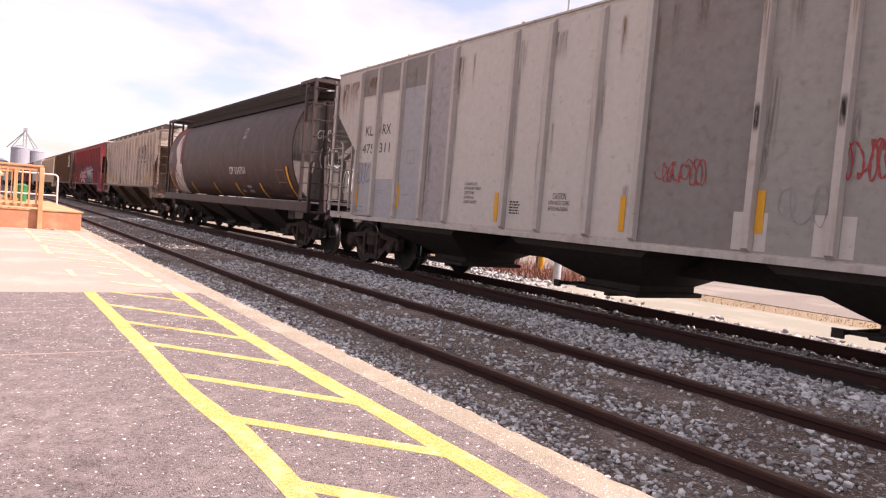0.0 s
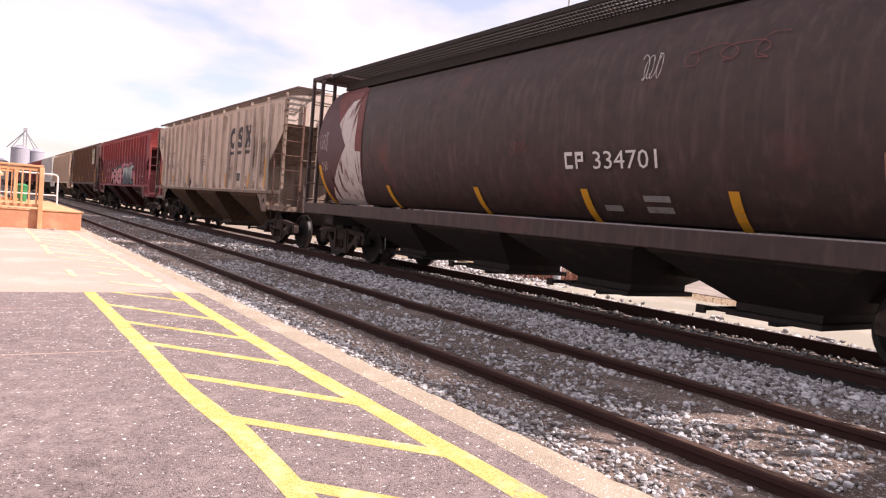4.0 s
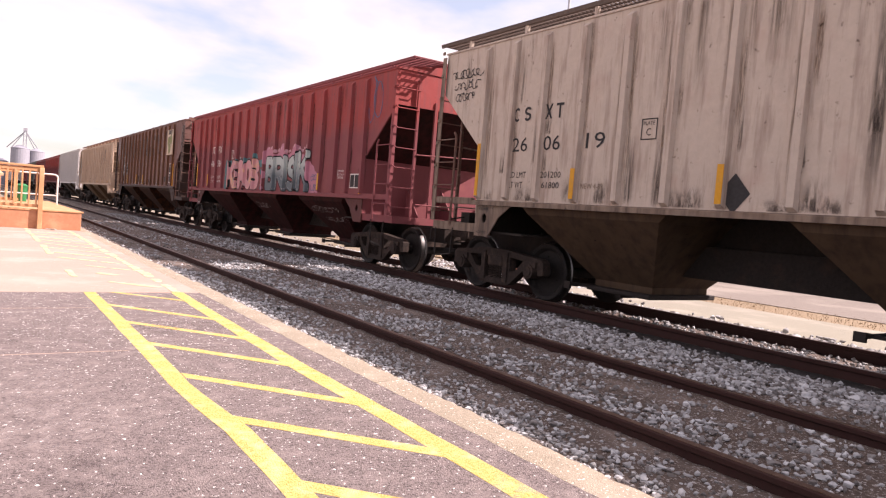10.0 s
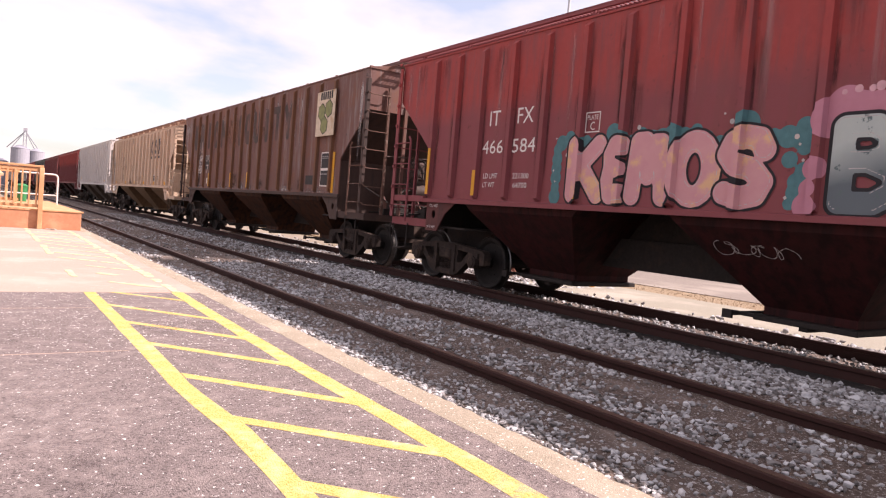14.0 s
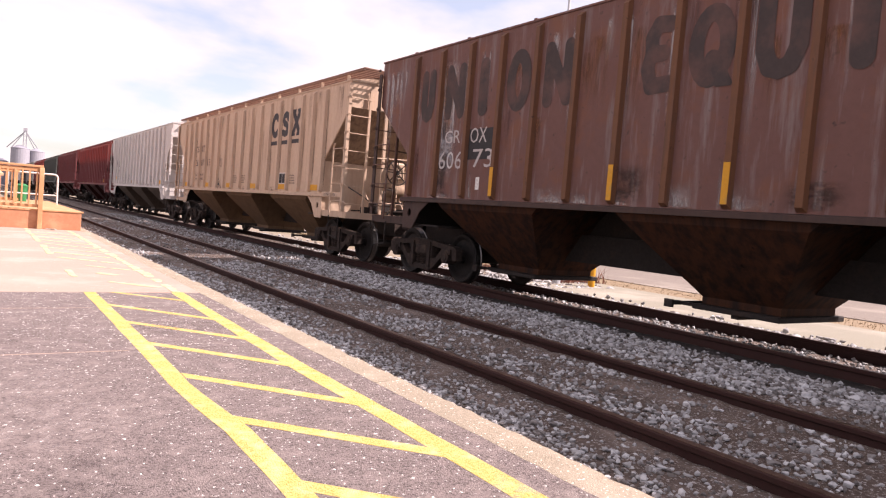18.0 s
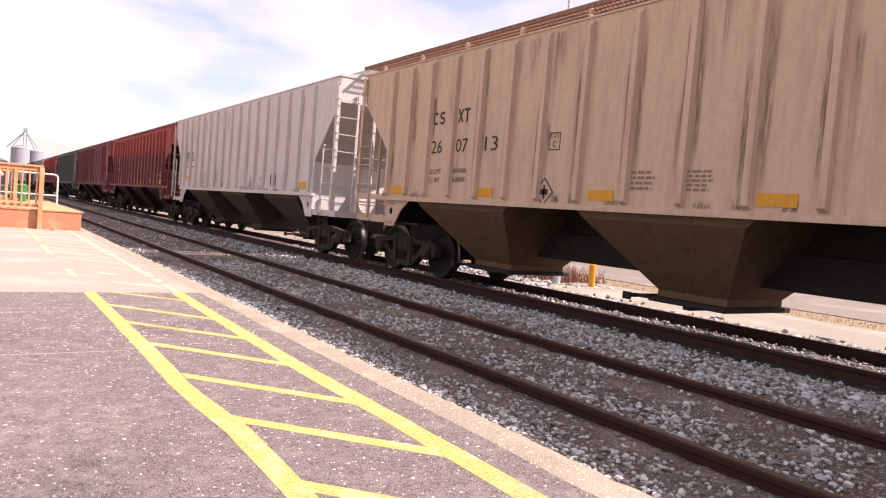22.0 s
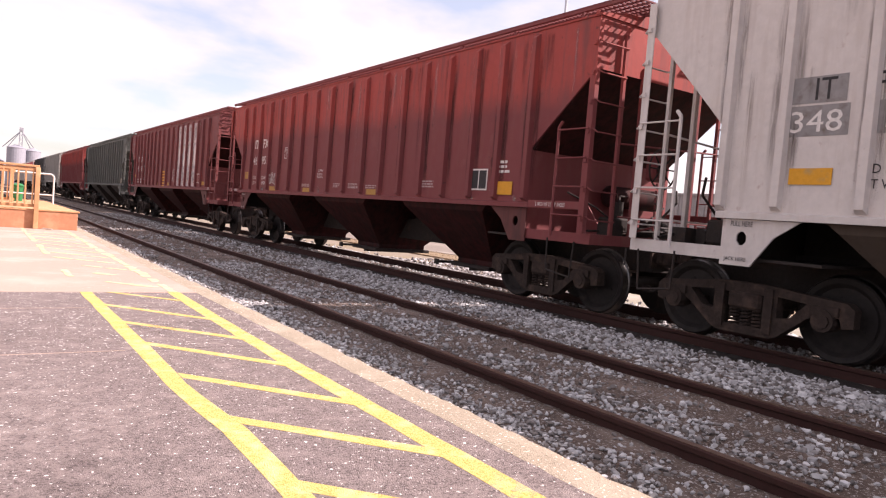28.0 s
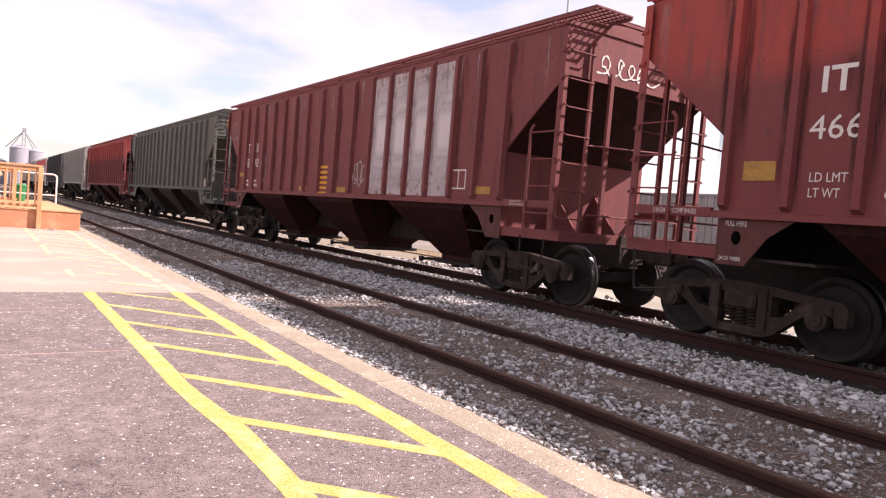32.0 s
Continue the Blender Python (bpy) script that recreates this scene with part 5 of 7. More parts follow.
def truck(car, y, metal=TRUCKIRON):
    t = part("truck", m_bolster(), metal, car, "dark dusty cast-iron truck", at=pose(0, y, 0))
    for s in (-1, 1):
        part("side_frame", m_side_frame(), metal, t, at=pose(-1.10 if s < 0 else .96, 0, 0))
        for k in (-1, 1):
            part("bearing", m_box(), metal, t, at=pose(-1.14, k * AXLE, .457) if s < 0 else pose(1.14, k * AXLE, .457, 0, 0, 180))
        for j in (-.14, 0, .14):
            part("spring", m_spring(), metal, t, at=pose(s * 1.03, j, 0))
    for k in (-1, 1):
        w = part("wheelset", m_wheelset(), WHEELSTEEL, t, at=pose(0, k * AXLE, WHEEL_R))
        rims = [part("wheel_tread", m_tread(s), TREAD, t, "bright worn steel tread", at=pose(0, k * AXLE, WHEEL_R)) for s in (-1, 1)]
        AXLES.append((k, w, *rims))
    return t


FLIP = pose(0, 0, 0, 0, 0, 180)
MIRROR = Matrix.Diagonal((-1, 1, 1, 1))


def both_ends(name, data, material, car, label=""):
    part(name, data, material, car, label)
    part(name, data, material, car, label, at=FLIP)


def four_corners(name, data, material, car, label=""):
    """Copies at the four corners; those on the other diagonal use a mirrored mesh."""
    mir = CACHE.get(("mir", data.name))
    if mir is None:
        mir = data.copy()
        mir.transform(MIRROR)
        mir.flip_normals()
        CACHE[("mir", data.name)] = mir
    for d in (data, mir):
        part(name, d, material, car, label)
        part(name, d, material, car, label, at=FLIP)


RUSTYIRON = mat("rusty_painted_iron", (0.155, 0.085, 0.065), 0.8, spec=0.25, grain=16, amount=0.4, dark=(0.085, 0.045, 0.036), patch=(0.26, 0.20, 0.165), patch_scale=5, patch_at=(0.56, 0.66), bump=0.2)


def fittings(car, m, brake_end, iron=BLACKIRON, tank=None, ladders=None):
    """Ladders, sills, couplers and brake gear at both ends, and the two trucks."""
    both_ends("end_sill", m_platform(), m, car)
    four_corners("corner_post", m_corner_post(), m, car)
    four_corners("end_ladder", m_end_ladder(), ladders or m, car)
    four_corners("ladder_rail", m_side_ladder(), ladders or m, car)
    for k in range(4):
        four_corners("rung", m_rung(k), ladders or m, car)
    four_corners("stirrup_step", m_stirrup(), iron, car)
    both_ends("handrail", m_end_rail(), m, car)
    both_ends("coupler", m_coupler(), TRUCKIRON, car)
    both_ends("air_hose", m_hose(), BLACKIRON, car, "black rubber air hose")
    both_ends("uncoupling_lever", m_lever(), iron, car)
    turn = FLIP if brake_end == "lead" else Matrix()
    if brake_end != "plain":
        gear = part("brake_housing", m_brake_gear(), m, car, at=turn)
        part("brake_wheel", m_brake_wheel(), BLACKIRON, gear, "black spoked handbrake wheel")
    valve = part("brake_valve", m_valve(), iron, car, "dark pipes and air brake valve", at=turn)
    part("air_reservoir", m_reservoir(), tank or m, valve, at=pose(-.55, HL - 1.02, 1.72))
    part("centre_sill", m_centre(), iron, car)
    for y in (-TRUCK_AT, TRUCK_AT):
        truck(car, y)


HALF_RIBS = (6.45, 5.75, 5.07, 4.30, 3.55, 2.80, 2.05, 1.25, .42)
RIBS = [y for y in HALF_RIBS] + [-y for y in reversed(HALF_RIBS)]


def hopper_car(paint_key, label, brake_end="trail", low=LOW, ribs=None, boards="wide", knee=3.30):
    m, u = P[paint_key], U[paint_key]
    eave = 4.15 if boards == "narrow" else EAVE
    rise = eave - EAVE
    car = tagged(new("covered_hopper_car"), label, "freight car", "cars of the freight train")
    side = part("side_sheet", m_side(low, eave, knee), m, car, at=pose(-SHEET, 0, 0))
    part("side_sheet", m_side(low, eave, knee), m, car, at=pose(SHEET, 0, 0))
    if ribs is None:
        ribs = RIBS
    for y in ribs:
        part("rib", m_rib(low + .012, eave - .035), m, side, at=pose(0, y, 0))
    for y in ribs:
        part("rib", m_rib(low + .012, eave - .035), m, car, at=pose(SHEET, y, 0, 0, 0, 180))
    dirty = {"cream_grey": P["cream_shade_dirt"], "rust_brown": P["rust_dark"]}.get(paint_key, m)
    # paint of the recessed slope sheets: grime plus shade mixed into the colour
    behind = {"tan": P["tan_shade_dirt"], "white": P["white_shade_dirt"], "red": U["red"], "red2": U["red"], "maroon": U["red"]}.get(paint_key, dirty)
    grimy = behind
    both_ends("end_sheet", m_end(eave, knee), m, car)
    both_ends("end_slope_sheet", m_end_slope(knee), grimy, car, "sooty sloping end sheet with shade in its colour")
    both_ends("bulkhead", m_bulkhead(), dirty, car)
    part("roof", m_roof(), m, car, at=pose(0, 0, rise))
    for k in range(5):
        part("hatch_cover", m_hatch(), m, car, at=pose(0, -5.6 + 2.8 * k, rise))
    if boards != "narrow":
        plank = SOOTMESH if paint_key == "cream_grey" else RUSTMESH if paint_key == "tan" else m
        for s in (-1, 1):
            w = part("running_board", m_grate(2 * HL + .76, .72, 1.44), plank, car, "open steel grating walkway", at=pose(0, 0, EAVE + (.25 if boards == "wide" else .20)) @ (FLIP if s < 0 else Matrix()))
            for k in range(11):
                part("bracket", cached("brk", lambda: Build().box(1.36, 1.42, -.025, .025, -.33, -.05).mesh("bracket")), m, w, at=pose(0, -7.2 + 1.44 * k, 0))
    else:
        for s in (-1, 1):
            w = part("running_board", m_grate(2 * HL + .60, .46, .98), m, car, "open steel grating walkway", at=pose(0, 0, eave + .215) @ (FLIP if s < 0 else Matrix()))
            for k in range(9):
                part("bracket", cached("brk_narrow", lambda: Build().box(.98, 1.22, -.03, .03, -.10, -.015).mesh("bracket")), m, w, at=pose(0, -7.0 + 1.75 * k, 0))
    for s in (0, 1):
        part("crossover_grating", m_grate(1.08 if boards == "narrow" else 1.4, -.62, -.02, .06), m, car, "open steel grating walkway", at=pose(0, HL, eave + .28, 0, 0, 90) if s == 0 else pose(0, -HL, eave + .28, 0, 0, -90))
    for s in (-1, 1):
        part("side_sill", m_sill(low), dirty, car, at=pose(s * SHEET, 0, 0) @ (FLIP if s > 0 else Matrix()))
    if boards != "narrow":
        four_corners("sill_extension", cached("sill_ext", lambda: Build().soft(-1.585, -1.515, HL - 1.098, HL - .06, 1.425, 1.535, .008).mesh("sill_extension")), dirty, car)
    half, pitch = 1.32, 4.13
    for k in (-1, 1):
        part("ridge_sheet", m_ridge(half, pitch, low), u, car, "grimy sloping sheets between two hoppers with shade in their colour", at=pose(0, k * pitch / 2, 0))
    for k in (-1, 1):
        part("web_plate", m_web(half, pitch, low), BLACKIRON, car, "added black plate that stops light over the centre sill", at=pose(0, k * pitch / 2, 0))
    # added plates that darken the open space over each truck
    both_ends("floor_plate", m_light_stop(), BLACKIRON, car, "added black plates that keep the space over the truck dark")
    both_ends("slope_sheet", m_slope(pitch + half, low), u, car, "grimy sloping floor over the truck with shade in its colour")
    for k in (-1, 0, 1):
        bay = part("hopper_bay", m_bay(half, low), u, car, "grimy sloping discharge hopper with shade in its colour", at=pose(0, pitch * k, 0))
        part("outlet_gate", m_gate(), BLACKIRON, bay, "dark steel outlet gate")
    plate = m_jack(low)
    jack_paint = P["red_dark"] if paint_key in ("red", "red2", "maroon") else dirty
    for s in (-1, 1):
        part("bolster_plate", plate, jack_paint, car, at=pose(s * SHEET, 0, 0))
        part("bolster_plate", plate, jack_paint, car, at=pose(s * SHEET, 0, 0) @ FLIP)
    for x in (-.62, .62):
        both_ends("end_post", m_end_post(x), m, car)
    for x in (-.45, .45):
        both_ends("gusset", cached(("gus", x), lambda: Build().prism([(HL - 1.18, 1.03), (HL - .55, 1.03), (HL - 1.18, 1.75)], "x", x - .01, x + .01).mesh("gusset")), m, car)
    fittings(car, dirty, brake_end, tank=behind, ladders=RUSTYIRON if paint_key in ("cream_grey", "rust_brown") else None)
    return car


# ---- writing and painted marks on the side that faces the platform ----
def on_side(y, z, out=.005, x=SHEET + .012):
    """Pose of flat work on the side: its x runs towards the leading end, its y up."""
    return Matrix(((0, 0, -1, -x - out), (-1, 0, 0, y), (0, 1, 0, z), (0, 0, 0, 1)))


def islands(m):
    """The separate pieces of a flat mesh, each as a mesh of its own."""
    up_ = list(range(len(m.vertices)))

    def root(i):
        while up_[i] != i:
            up_[i] = up_[up_[i]]
            i = up_[i]
        return i

    for f in m.polygons:
        k = root(f.vertices[0])
        for v in f.vertices[1:]:
            up_[root(v)] = k
    groups = collections.OrderedDict()
    for f in m.polygons:
        groups.setdefault(root(f.vertices[0]), []).append(tuple(f.vertices))
    out_ = []
    for faces in groups.values():
        ids = sorted({v for f in faces for v in f})
        at = {v: i for i, v in enumerate(ids)}
        k = bpy.data.meshes.new("letter")
        k.from_pydata([tuple(m.vertices[v].co) for v in ids], [], [tuple(at[v] for v in f) for f in faces])
        k.materials.append(None)
        out_.append(k)
    return out_


def write(car, text, y, z, height, m, wide=None, bold=0.0, out=.006, name="lettering", label=""):
    """Stencilled writing: large characters one by one, small print as one piece."""
    whole = letters(text, height, wide, bold)
    if height < .15 or "\n" in text:
        return tagged(part("small_print", whole, m, car, label, at=on_side(y, z, out)), kind="stuff")
    for k in cached(("split", whole.name), lambda: islands(whole)):
        part("letter", k, m, car, label, at=on_side(y, z, out))


def mark(car, outlines, y, z, m, out=.006, name="painted_mark", label=""):
    return part(name, flat(outlines), m, car, label, at=on_side(y, z, out))


def strip(car, y, z0, z1, w=.10, m=REFLECT, out=.006, label="yellow reflective strip"):
    return part("reflector", cached(("strip", round(w, 2), round(z1 - z0, 2)), lambda: Build().box(0, w, 0, z1 - z0, -.002, .004).mesh("reflector")), m, car, label, at=on_side(y, z0, out))


def rib_strip(car, y, z0, z1, w=.08):
    """A reflective strip on the face of a post."""
    return strip(car, y + w / 2, z0, z1, w, REFLECT, .0775)


def bars(car, y, z, w, h, rows, m, seed=0, out=.006):
    """Writing too small to read, as bars."""
    rng = random.Random(seed)
    o = []
    step = h / rows
    for r in range(rows):
        x, zz = 0, h - (r + .8) * step
        end = w * rng.uniform(.7, 1)
        while x < end:
            k = rng.uniform(.12, .3) * w
            o.append(rect(x, zz, min(x + k, end), zz + step * .55))
            x += k + .06 * w
    return tagged(mark(car, o, y, z, m, out, "small_print", "illegible small stencilled print"), kind="stuff")


def panel_box(car, y, z, w, h, dark=INK, line=WHITEINK, cols=2):
    mark(car, [rect(0, 0, w, h)], y, z, line, .006, "data_panel", "white-framed dark data panel")
    t = .03 * w + .012
    o = [rect(t + k * (w - t) / cols, t, (k + 1) * (w - t) / cols, h - t) for k in range(cols)]
    for r in o:
        mark(car, [r], y, z, dark, .010, "data_panel")


def outline_box(car, y, z, w, h, m, t=.014):
    o, i = rect(0, 0, w, h), rect(t, t, w - t, h - t)
    mark(car, [[o[k], o[(k + 1) % 4], i[(k + 1) % 4], i[k]] for k in range(4)], y, z, m, .006, "stencil_frame")


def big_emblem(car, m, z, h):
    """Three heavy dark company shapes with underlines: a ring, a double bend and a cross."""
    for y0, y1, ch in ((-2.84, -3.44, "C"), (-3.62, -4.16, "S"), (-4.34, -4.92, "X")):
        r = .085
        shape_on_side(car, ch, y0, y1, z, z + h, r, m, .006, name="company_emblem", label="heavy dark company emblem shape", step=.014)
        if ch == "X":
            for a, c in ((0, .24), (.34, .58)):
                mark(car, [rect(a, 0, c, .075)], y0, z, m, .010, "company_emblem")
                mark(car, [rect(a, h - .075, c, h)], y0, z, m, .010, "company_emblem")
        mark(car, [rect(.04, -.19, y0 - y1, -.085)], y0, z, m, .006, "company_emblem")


# ---- dirt, thin paint and painted-in shade on the sides ----
def smear(car, y, z0, z1, w, m, out=.0035, name="stain", label=""):
    return part(name, UNIT, m, car, label, at=on_side(y, z0, out) @ Matrix.Diagonal((w, z1 - z0, 1, 1)))


def weather(car, seed, low, runs, ribs=RIBS):
    """Runs: (paint, how many, where, width, length). Beside a rib, under the eave or over the sill."""
    rng = random.Random(seed)
    k = 0
    laid = []
    for m, n, where, (w0, w1), (l0, l1) in runs:
        for _ in range(n):
            w, ln = rng.uniform(w0, w1), rng.uniform(l0, l1)
            if where == "rib":
                y = rng.choice(ribs)
                y = y - .05 if rng.random() < .5 else y + w + .05
                y -= rng.uniform(-.06, .06)
                z0 = low + .01 if rng.random() < .6 else rng.uniform(low + .3, 3.0)
            elif where == "top":
                y, z0 = rng.uniform(-HL + .2 + w, HL - .1), 3.94 - ln
            elif where == "low":
                y, z0 = rng.uniform(-HL + 1.3 + w, HL - 1.3), low + .008
            else:
                y, z0 = rng.uniform(-HL + 1.3 + w, HL - 1.3), rng.uniform(low, 3.9 - ln)
            if sum(1 for a, c, d, e in laid if a - c < y and y - w < a and d < z0 + ln and z0 < e) >= 2:
                continue
            laid.append((y, w, z0, z0 + ln))
            k += 1
            smear(car, y, max(z0, low + .006), min(z0 + ln, 3.95), w, m, .0030 + .00003 * k)


def rib_shade_grime(car, seed, m, ribs, low=LOW, often=.8, w=(.06, .15)):
    """Post-side grime with the posts' shade in its colour, in runs of uneven length."""
    rng = random.Random(seed)
    for y in ribs:
        for side in (-1, 1):
            if rng.random() < often:
                k = rng.uniform(*w)
                a, c = rng.choice((low + .02, low + .02, rng.uniform(low, 2.8))), rng.choice((3.93, 3.93, rng.uniform(3.0, 3.9)))
                smear(car, y + (k + .045 if side > 0 else -.045), a, c, k, m, .0027 + .0001 * (side > 0))


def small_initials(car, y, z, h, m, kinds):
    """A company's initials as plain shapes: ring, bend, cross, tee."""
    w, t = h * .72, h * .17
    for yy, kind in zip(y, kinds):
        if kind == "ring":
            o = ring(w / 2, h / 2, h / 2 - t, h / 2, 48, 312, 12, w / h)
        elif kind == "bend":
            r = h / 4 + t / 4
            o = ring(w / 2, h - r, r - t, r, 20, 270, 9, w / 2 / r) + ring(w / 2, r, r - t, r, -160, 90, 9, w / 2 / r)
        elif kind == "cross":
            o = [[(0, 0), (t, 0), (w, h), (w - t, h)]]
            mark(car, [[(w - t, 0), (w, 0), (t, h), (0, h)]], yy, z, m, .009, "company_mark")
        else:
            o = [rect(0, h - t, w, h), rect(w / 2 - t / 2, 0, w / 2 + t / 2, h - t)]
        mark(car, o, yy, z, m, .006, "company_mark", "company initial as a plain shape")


def hole_marks(car, m):
    """Instructions beside the pulling and jacking points."""
    write(car, "PULL HERE", HL - 1.27, 1.345, .055, m, .25)
    write(car, "JACK HERE", HL - 1.22, .965, .055, m, .26)


# ---- 1: light grey hopper with a bluish repaired end ----
c1_ribs = [6.50, 5.72, 4.78, 3.84, 3.02, 1.44, .64, -.33, -1.12, -2.65, -3.52, -4.35, -5.13, -5.88, -6.50]
car1 = hopper_car("grey_white", "light grey covered hopper car with patched blue-grey and rusty panels", "trail", 1.06, c1_ribs, "narrow")
DULLGREY = mat("dull_grey_repaint", (0.195, 0.178, 0.170), 0.75, grain=10, amount=0.3, dark=(0.165, 0.150, 0.144), streak=(0.145, 0.125, 0.115), streak_at=(0.5, 0.75), patch=(0.175, 0.140, 0.122), patch_scale=1.6, patch_at=(0.55, 0.75), bump=0.05)
MIDGREY = mat("mid_grey_repaint", (0.262, 0.250, 0.235), 0.75, grain=10, amount=0.3, dark=(0.225, 0.212, 0.20), streak=(0.185, 0.165, 0.150), streak_at=(0.54, 0.78), patch=(0.215, 0.190, 0.170), patch_scale=1.6, patch_at=(0.55, 0.75), bump=0.05)
DARKRIB = mat("dark_grey_post", (0.27, 0.235, 0.215), 0.75, grain=10, amount=0.3, dark=(0.21, 0.18, 0.165), streak=(0.15, 0.12, 0.105), streak_at=(0.50, 0.72), bump=0.05)
MAUVEGREY = mat("mauve_grey_panel", (0.30, 0.275, 0.285), 0.75, grain=10, amount=0.3, dark=(0.25, 0.23, 0.24), streak=(0.21, 0.18, 0.175), streak_at=(0.5, 0.75), bump=0.05)
# (from rib, to rib, lower edge, upper edge, paint, what it is)
for a, c, z0, z1, m, what in ((0, 1, 2.184, 3.52, PALE, "pale repainted patch behind the number"), (0, 1, 1.08, 2.18, BLUEGREY, "blue-grey primer patch"),
                              (1, 2, 1.84, 3.52, PALE, "pale repainted patch behind the number"), (1, 2, 1.08, 1.836, BLUEGREY, "blue-grey primer patch"),
                              (2, 3, 1.08, 4.12, BLUEGREY, "blue-grey streaked panel"), (3, 4, 1.08, 4.12, MAUVEGREY, "mauve-grey streaked panel"),
                              (4, 5, 1.10, 4.10, PALE, "clean pale grey panel"), (5, 6, 1.10, 4.10, PALE, "clean pale grey panel"), (6, 7, 1.10, 4.10, PALE, "clean pale grey panel"),
                              (7, 8, 1.10, 4.10, PALE, "clean pale grey panel"), (8, 9, 1.08, 4.12, DULLGREY, "dull grey panel"), (9, 10, 1.08, 4.12, MIDGREY, "weathered grey panel"),
                              (10, 11, 1.08, 4.12, MIDGREY, "weathered grey panel"), (11, 12, 1.08, 4.12, MIDGREY, "weathered grey panel"), (12, 13, 1.08, 4.12, DULLGREY, "dull grey panel"), (13, 14, 1.08, 4.12, DULLGREY, "dull grey panel")):
    ya, yc = c1_ribs[a] - .058, c1_ribs[c] + .058
    mark(car1, [rect(0, 0, ya - yc, z1 - z0)], ya, z0, m, .0022, "repaint_patch", what)
for k, o in enumerate([o for o in car1.children_recursive if o.name.startswith("rib")]):
    if k < 9:
        o.material_slots[0].material = DARKRIB
    elif k < 15:
        o.material_slots[0].material = MIDGREY
rib_shade_grime(car1, 301, RIBGREY, c1_ribs[:9], 1.08, .9)
for y in c1_ribs[9:12]:
    # pale repainted feet, dark scrapes and rust on the posts
    mark(car1, [rect(0, 0, .13, .40)], y + .195, 1.10, PALE, .0034, "repaint_patch", "pale repainted square at the post's foot")
    mark(car1, [rect(0, 0, .13, .40)], y - .065, 1.10, PALE, .0034, "repaint_patch", "pale repainted square at the post's foot")
    smear(car1, y + .05, 2.9, 4.05, .10, RUSTRUN, .0772)
    smear(car1, y + .04, 2.30, 2.66, .08, BLACKSCRAPE, .0776)
    smear(car1, y - .05, 1.75, 2.6, .10, RIBGREY, .0036)
for a, c in ((0, 1), (1, 2), (2, 3)):
    ya, yc = c1_ribs[a] - .058, c1_ribs[c] + .058
    mark(car1, [rect(0, 0, ya - yc, .54)], ya, 3.56, DULLGREY, .0030, "repaint_patch", "brown-grey weathered top of the panel")
write(car1, "KL", 6.22, 2.73, .20, INK, .32)
write(car1, "RX", 5.50, 2.73, .20, INK, .34)
write(car1, "475", 6.32, 2.37, .19, INK, .50)
write(car1, "311", 5.58, 2.37, .19, INK, .42)
write(car1, "CLOSE AND LOCK\nHATCHES AND OUTLET\nGATES BEFORE\nSHIPPING CAR\nLOADED OR EMPTY", 2.52, 1.44, .35, INK, .46)
bars(car1, 1.31, 1.31, .27, .21, 5, INK, 3)
write(car1, "CAUTION", .37, 1.56, .09, INK, .26)
write(car1, "OPEN HATCH COVERS\nBEFORE UNLOADING", .45, 1.40, .14, INK, .42)
for y, z in ((1.68, 1.18), (4.75, 1.28), (6.49, 1.28), (-.87, 1.19), (-2.71, 1.28)):
    strip(car1, y, z, z + .45, .09)
mark(car1, scrawl(0, 0, .55, .42, 11, 4, .02), 6.40, 1.74, SPRAYBLUE, .008, "graffiti", "looping blue-grey spray tag")
mark(car1, scrawl(0, 0, .62, .26, 12, 9, .018), -1.42, 1.79, SPRAYRED, .008, "graffiti", "thin red spray tag")
mark(car1, scrawl(0, 0, .60, .36, 13, 8, .026), -3.55, 1.84, SPRAYRED, .008, "graffiti", "thin red spray tag")
mark(car1, scrawl(0, 0, .5, .45, 14, 3, .012), -2.95, 1.40, GREYPATCH, .008, "graffiti", "faint chalk drawing")
outline_box(car1, 6.42, 1.16, .26, .11, INK, .008)
outline_box(car1, 4.46, 2.12, .26, .26, GREYPATCH)
bars(car1, 5.55, 1.55, .22, .08, 2, GREYPATCH, 31)
bars(car1, 4.50, 1.52, .26, .05, 1, GREYPATCH, 32)
weather(car1, 201, 1.06, ((RUSTRUN, 9, "top", (.06, .22), (.2, .9)), (DRIP, 20, "rib", (.05, .16), (.5, 1.6)), (DRIP, 12, "top", (.1, .5), (.3, 1.1))), c1_ribs)
for y, z0, w in ((7.60, 3.30, .5), (7.1, 3.35, .7), (6.45, 3.45, .8), (7.5, 3.0, .4)):
    smear(car1, y, z0, 3.95, w, RUSTRUN, .0062)
for y in c1_ribs[:5]:
    smear(car1, y + .11, 1.08, 1.75, .22, RUSTRUN, .0064)

# ---- 2: brown round-sided hopper ----
def m_barrel(half, n=15):
    """Round-sided body: a bulging cross-section drawn out along the car."""
    def make():
        sec = []
        for i in range(n + 1):
            a = -1.02 + 2.02 * i / n
            sec.append((1.625 * math.cos(a) ** .62 if math.cos(a) > 0 else 0, 2.62 + 1.52 * math.sin(a)))
        ring_ = [(x, z) for x, z in sec] + [(0, 4.10)] + [(-x, z) for x, z in reversed(sec)]
        b = Build()
        b.prism(ring_, "y", -half, half + .30)
        return b.mesh("barrel_body", True)
    return cached(("barrel", half), make)


def barrel_x(z):
    """How far the round side stands out at a height."""
    a = math.asin(max(-1, min(1, (z - 2.62) / 1.52)))
    return 1.625 * math.cos(a) ** .62


BH = 6.62
SOOTGREY = mat("faint_grey_spray", (0.10, 0.088, 0.084), 0.8, grain=14, amount=0.5, bump=0.0)


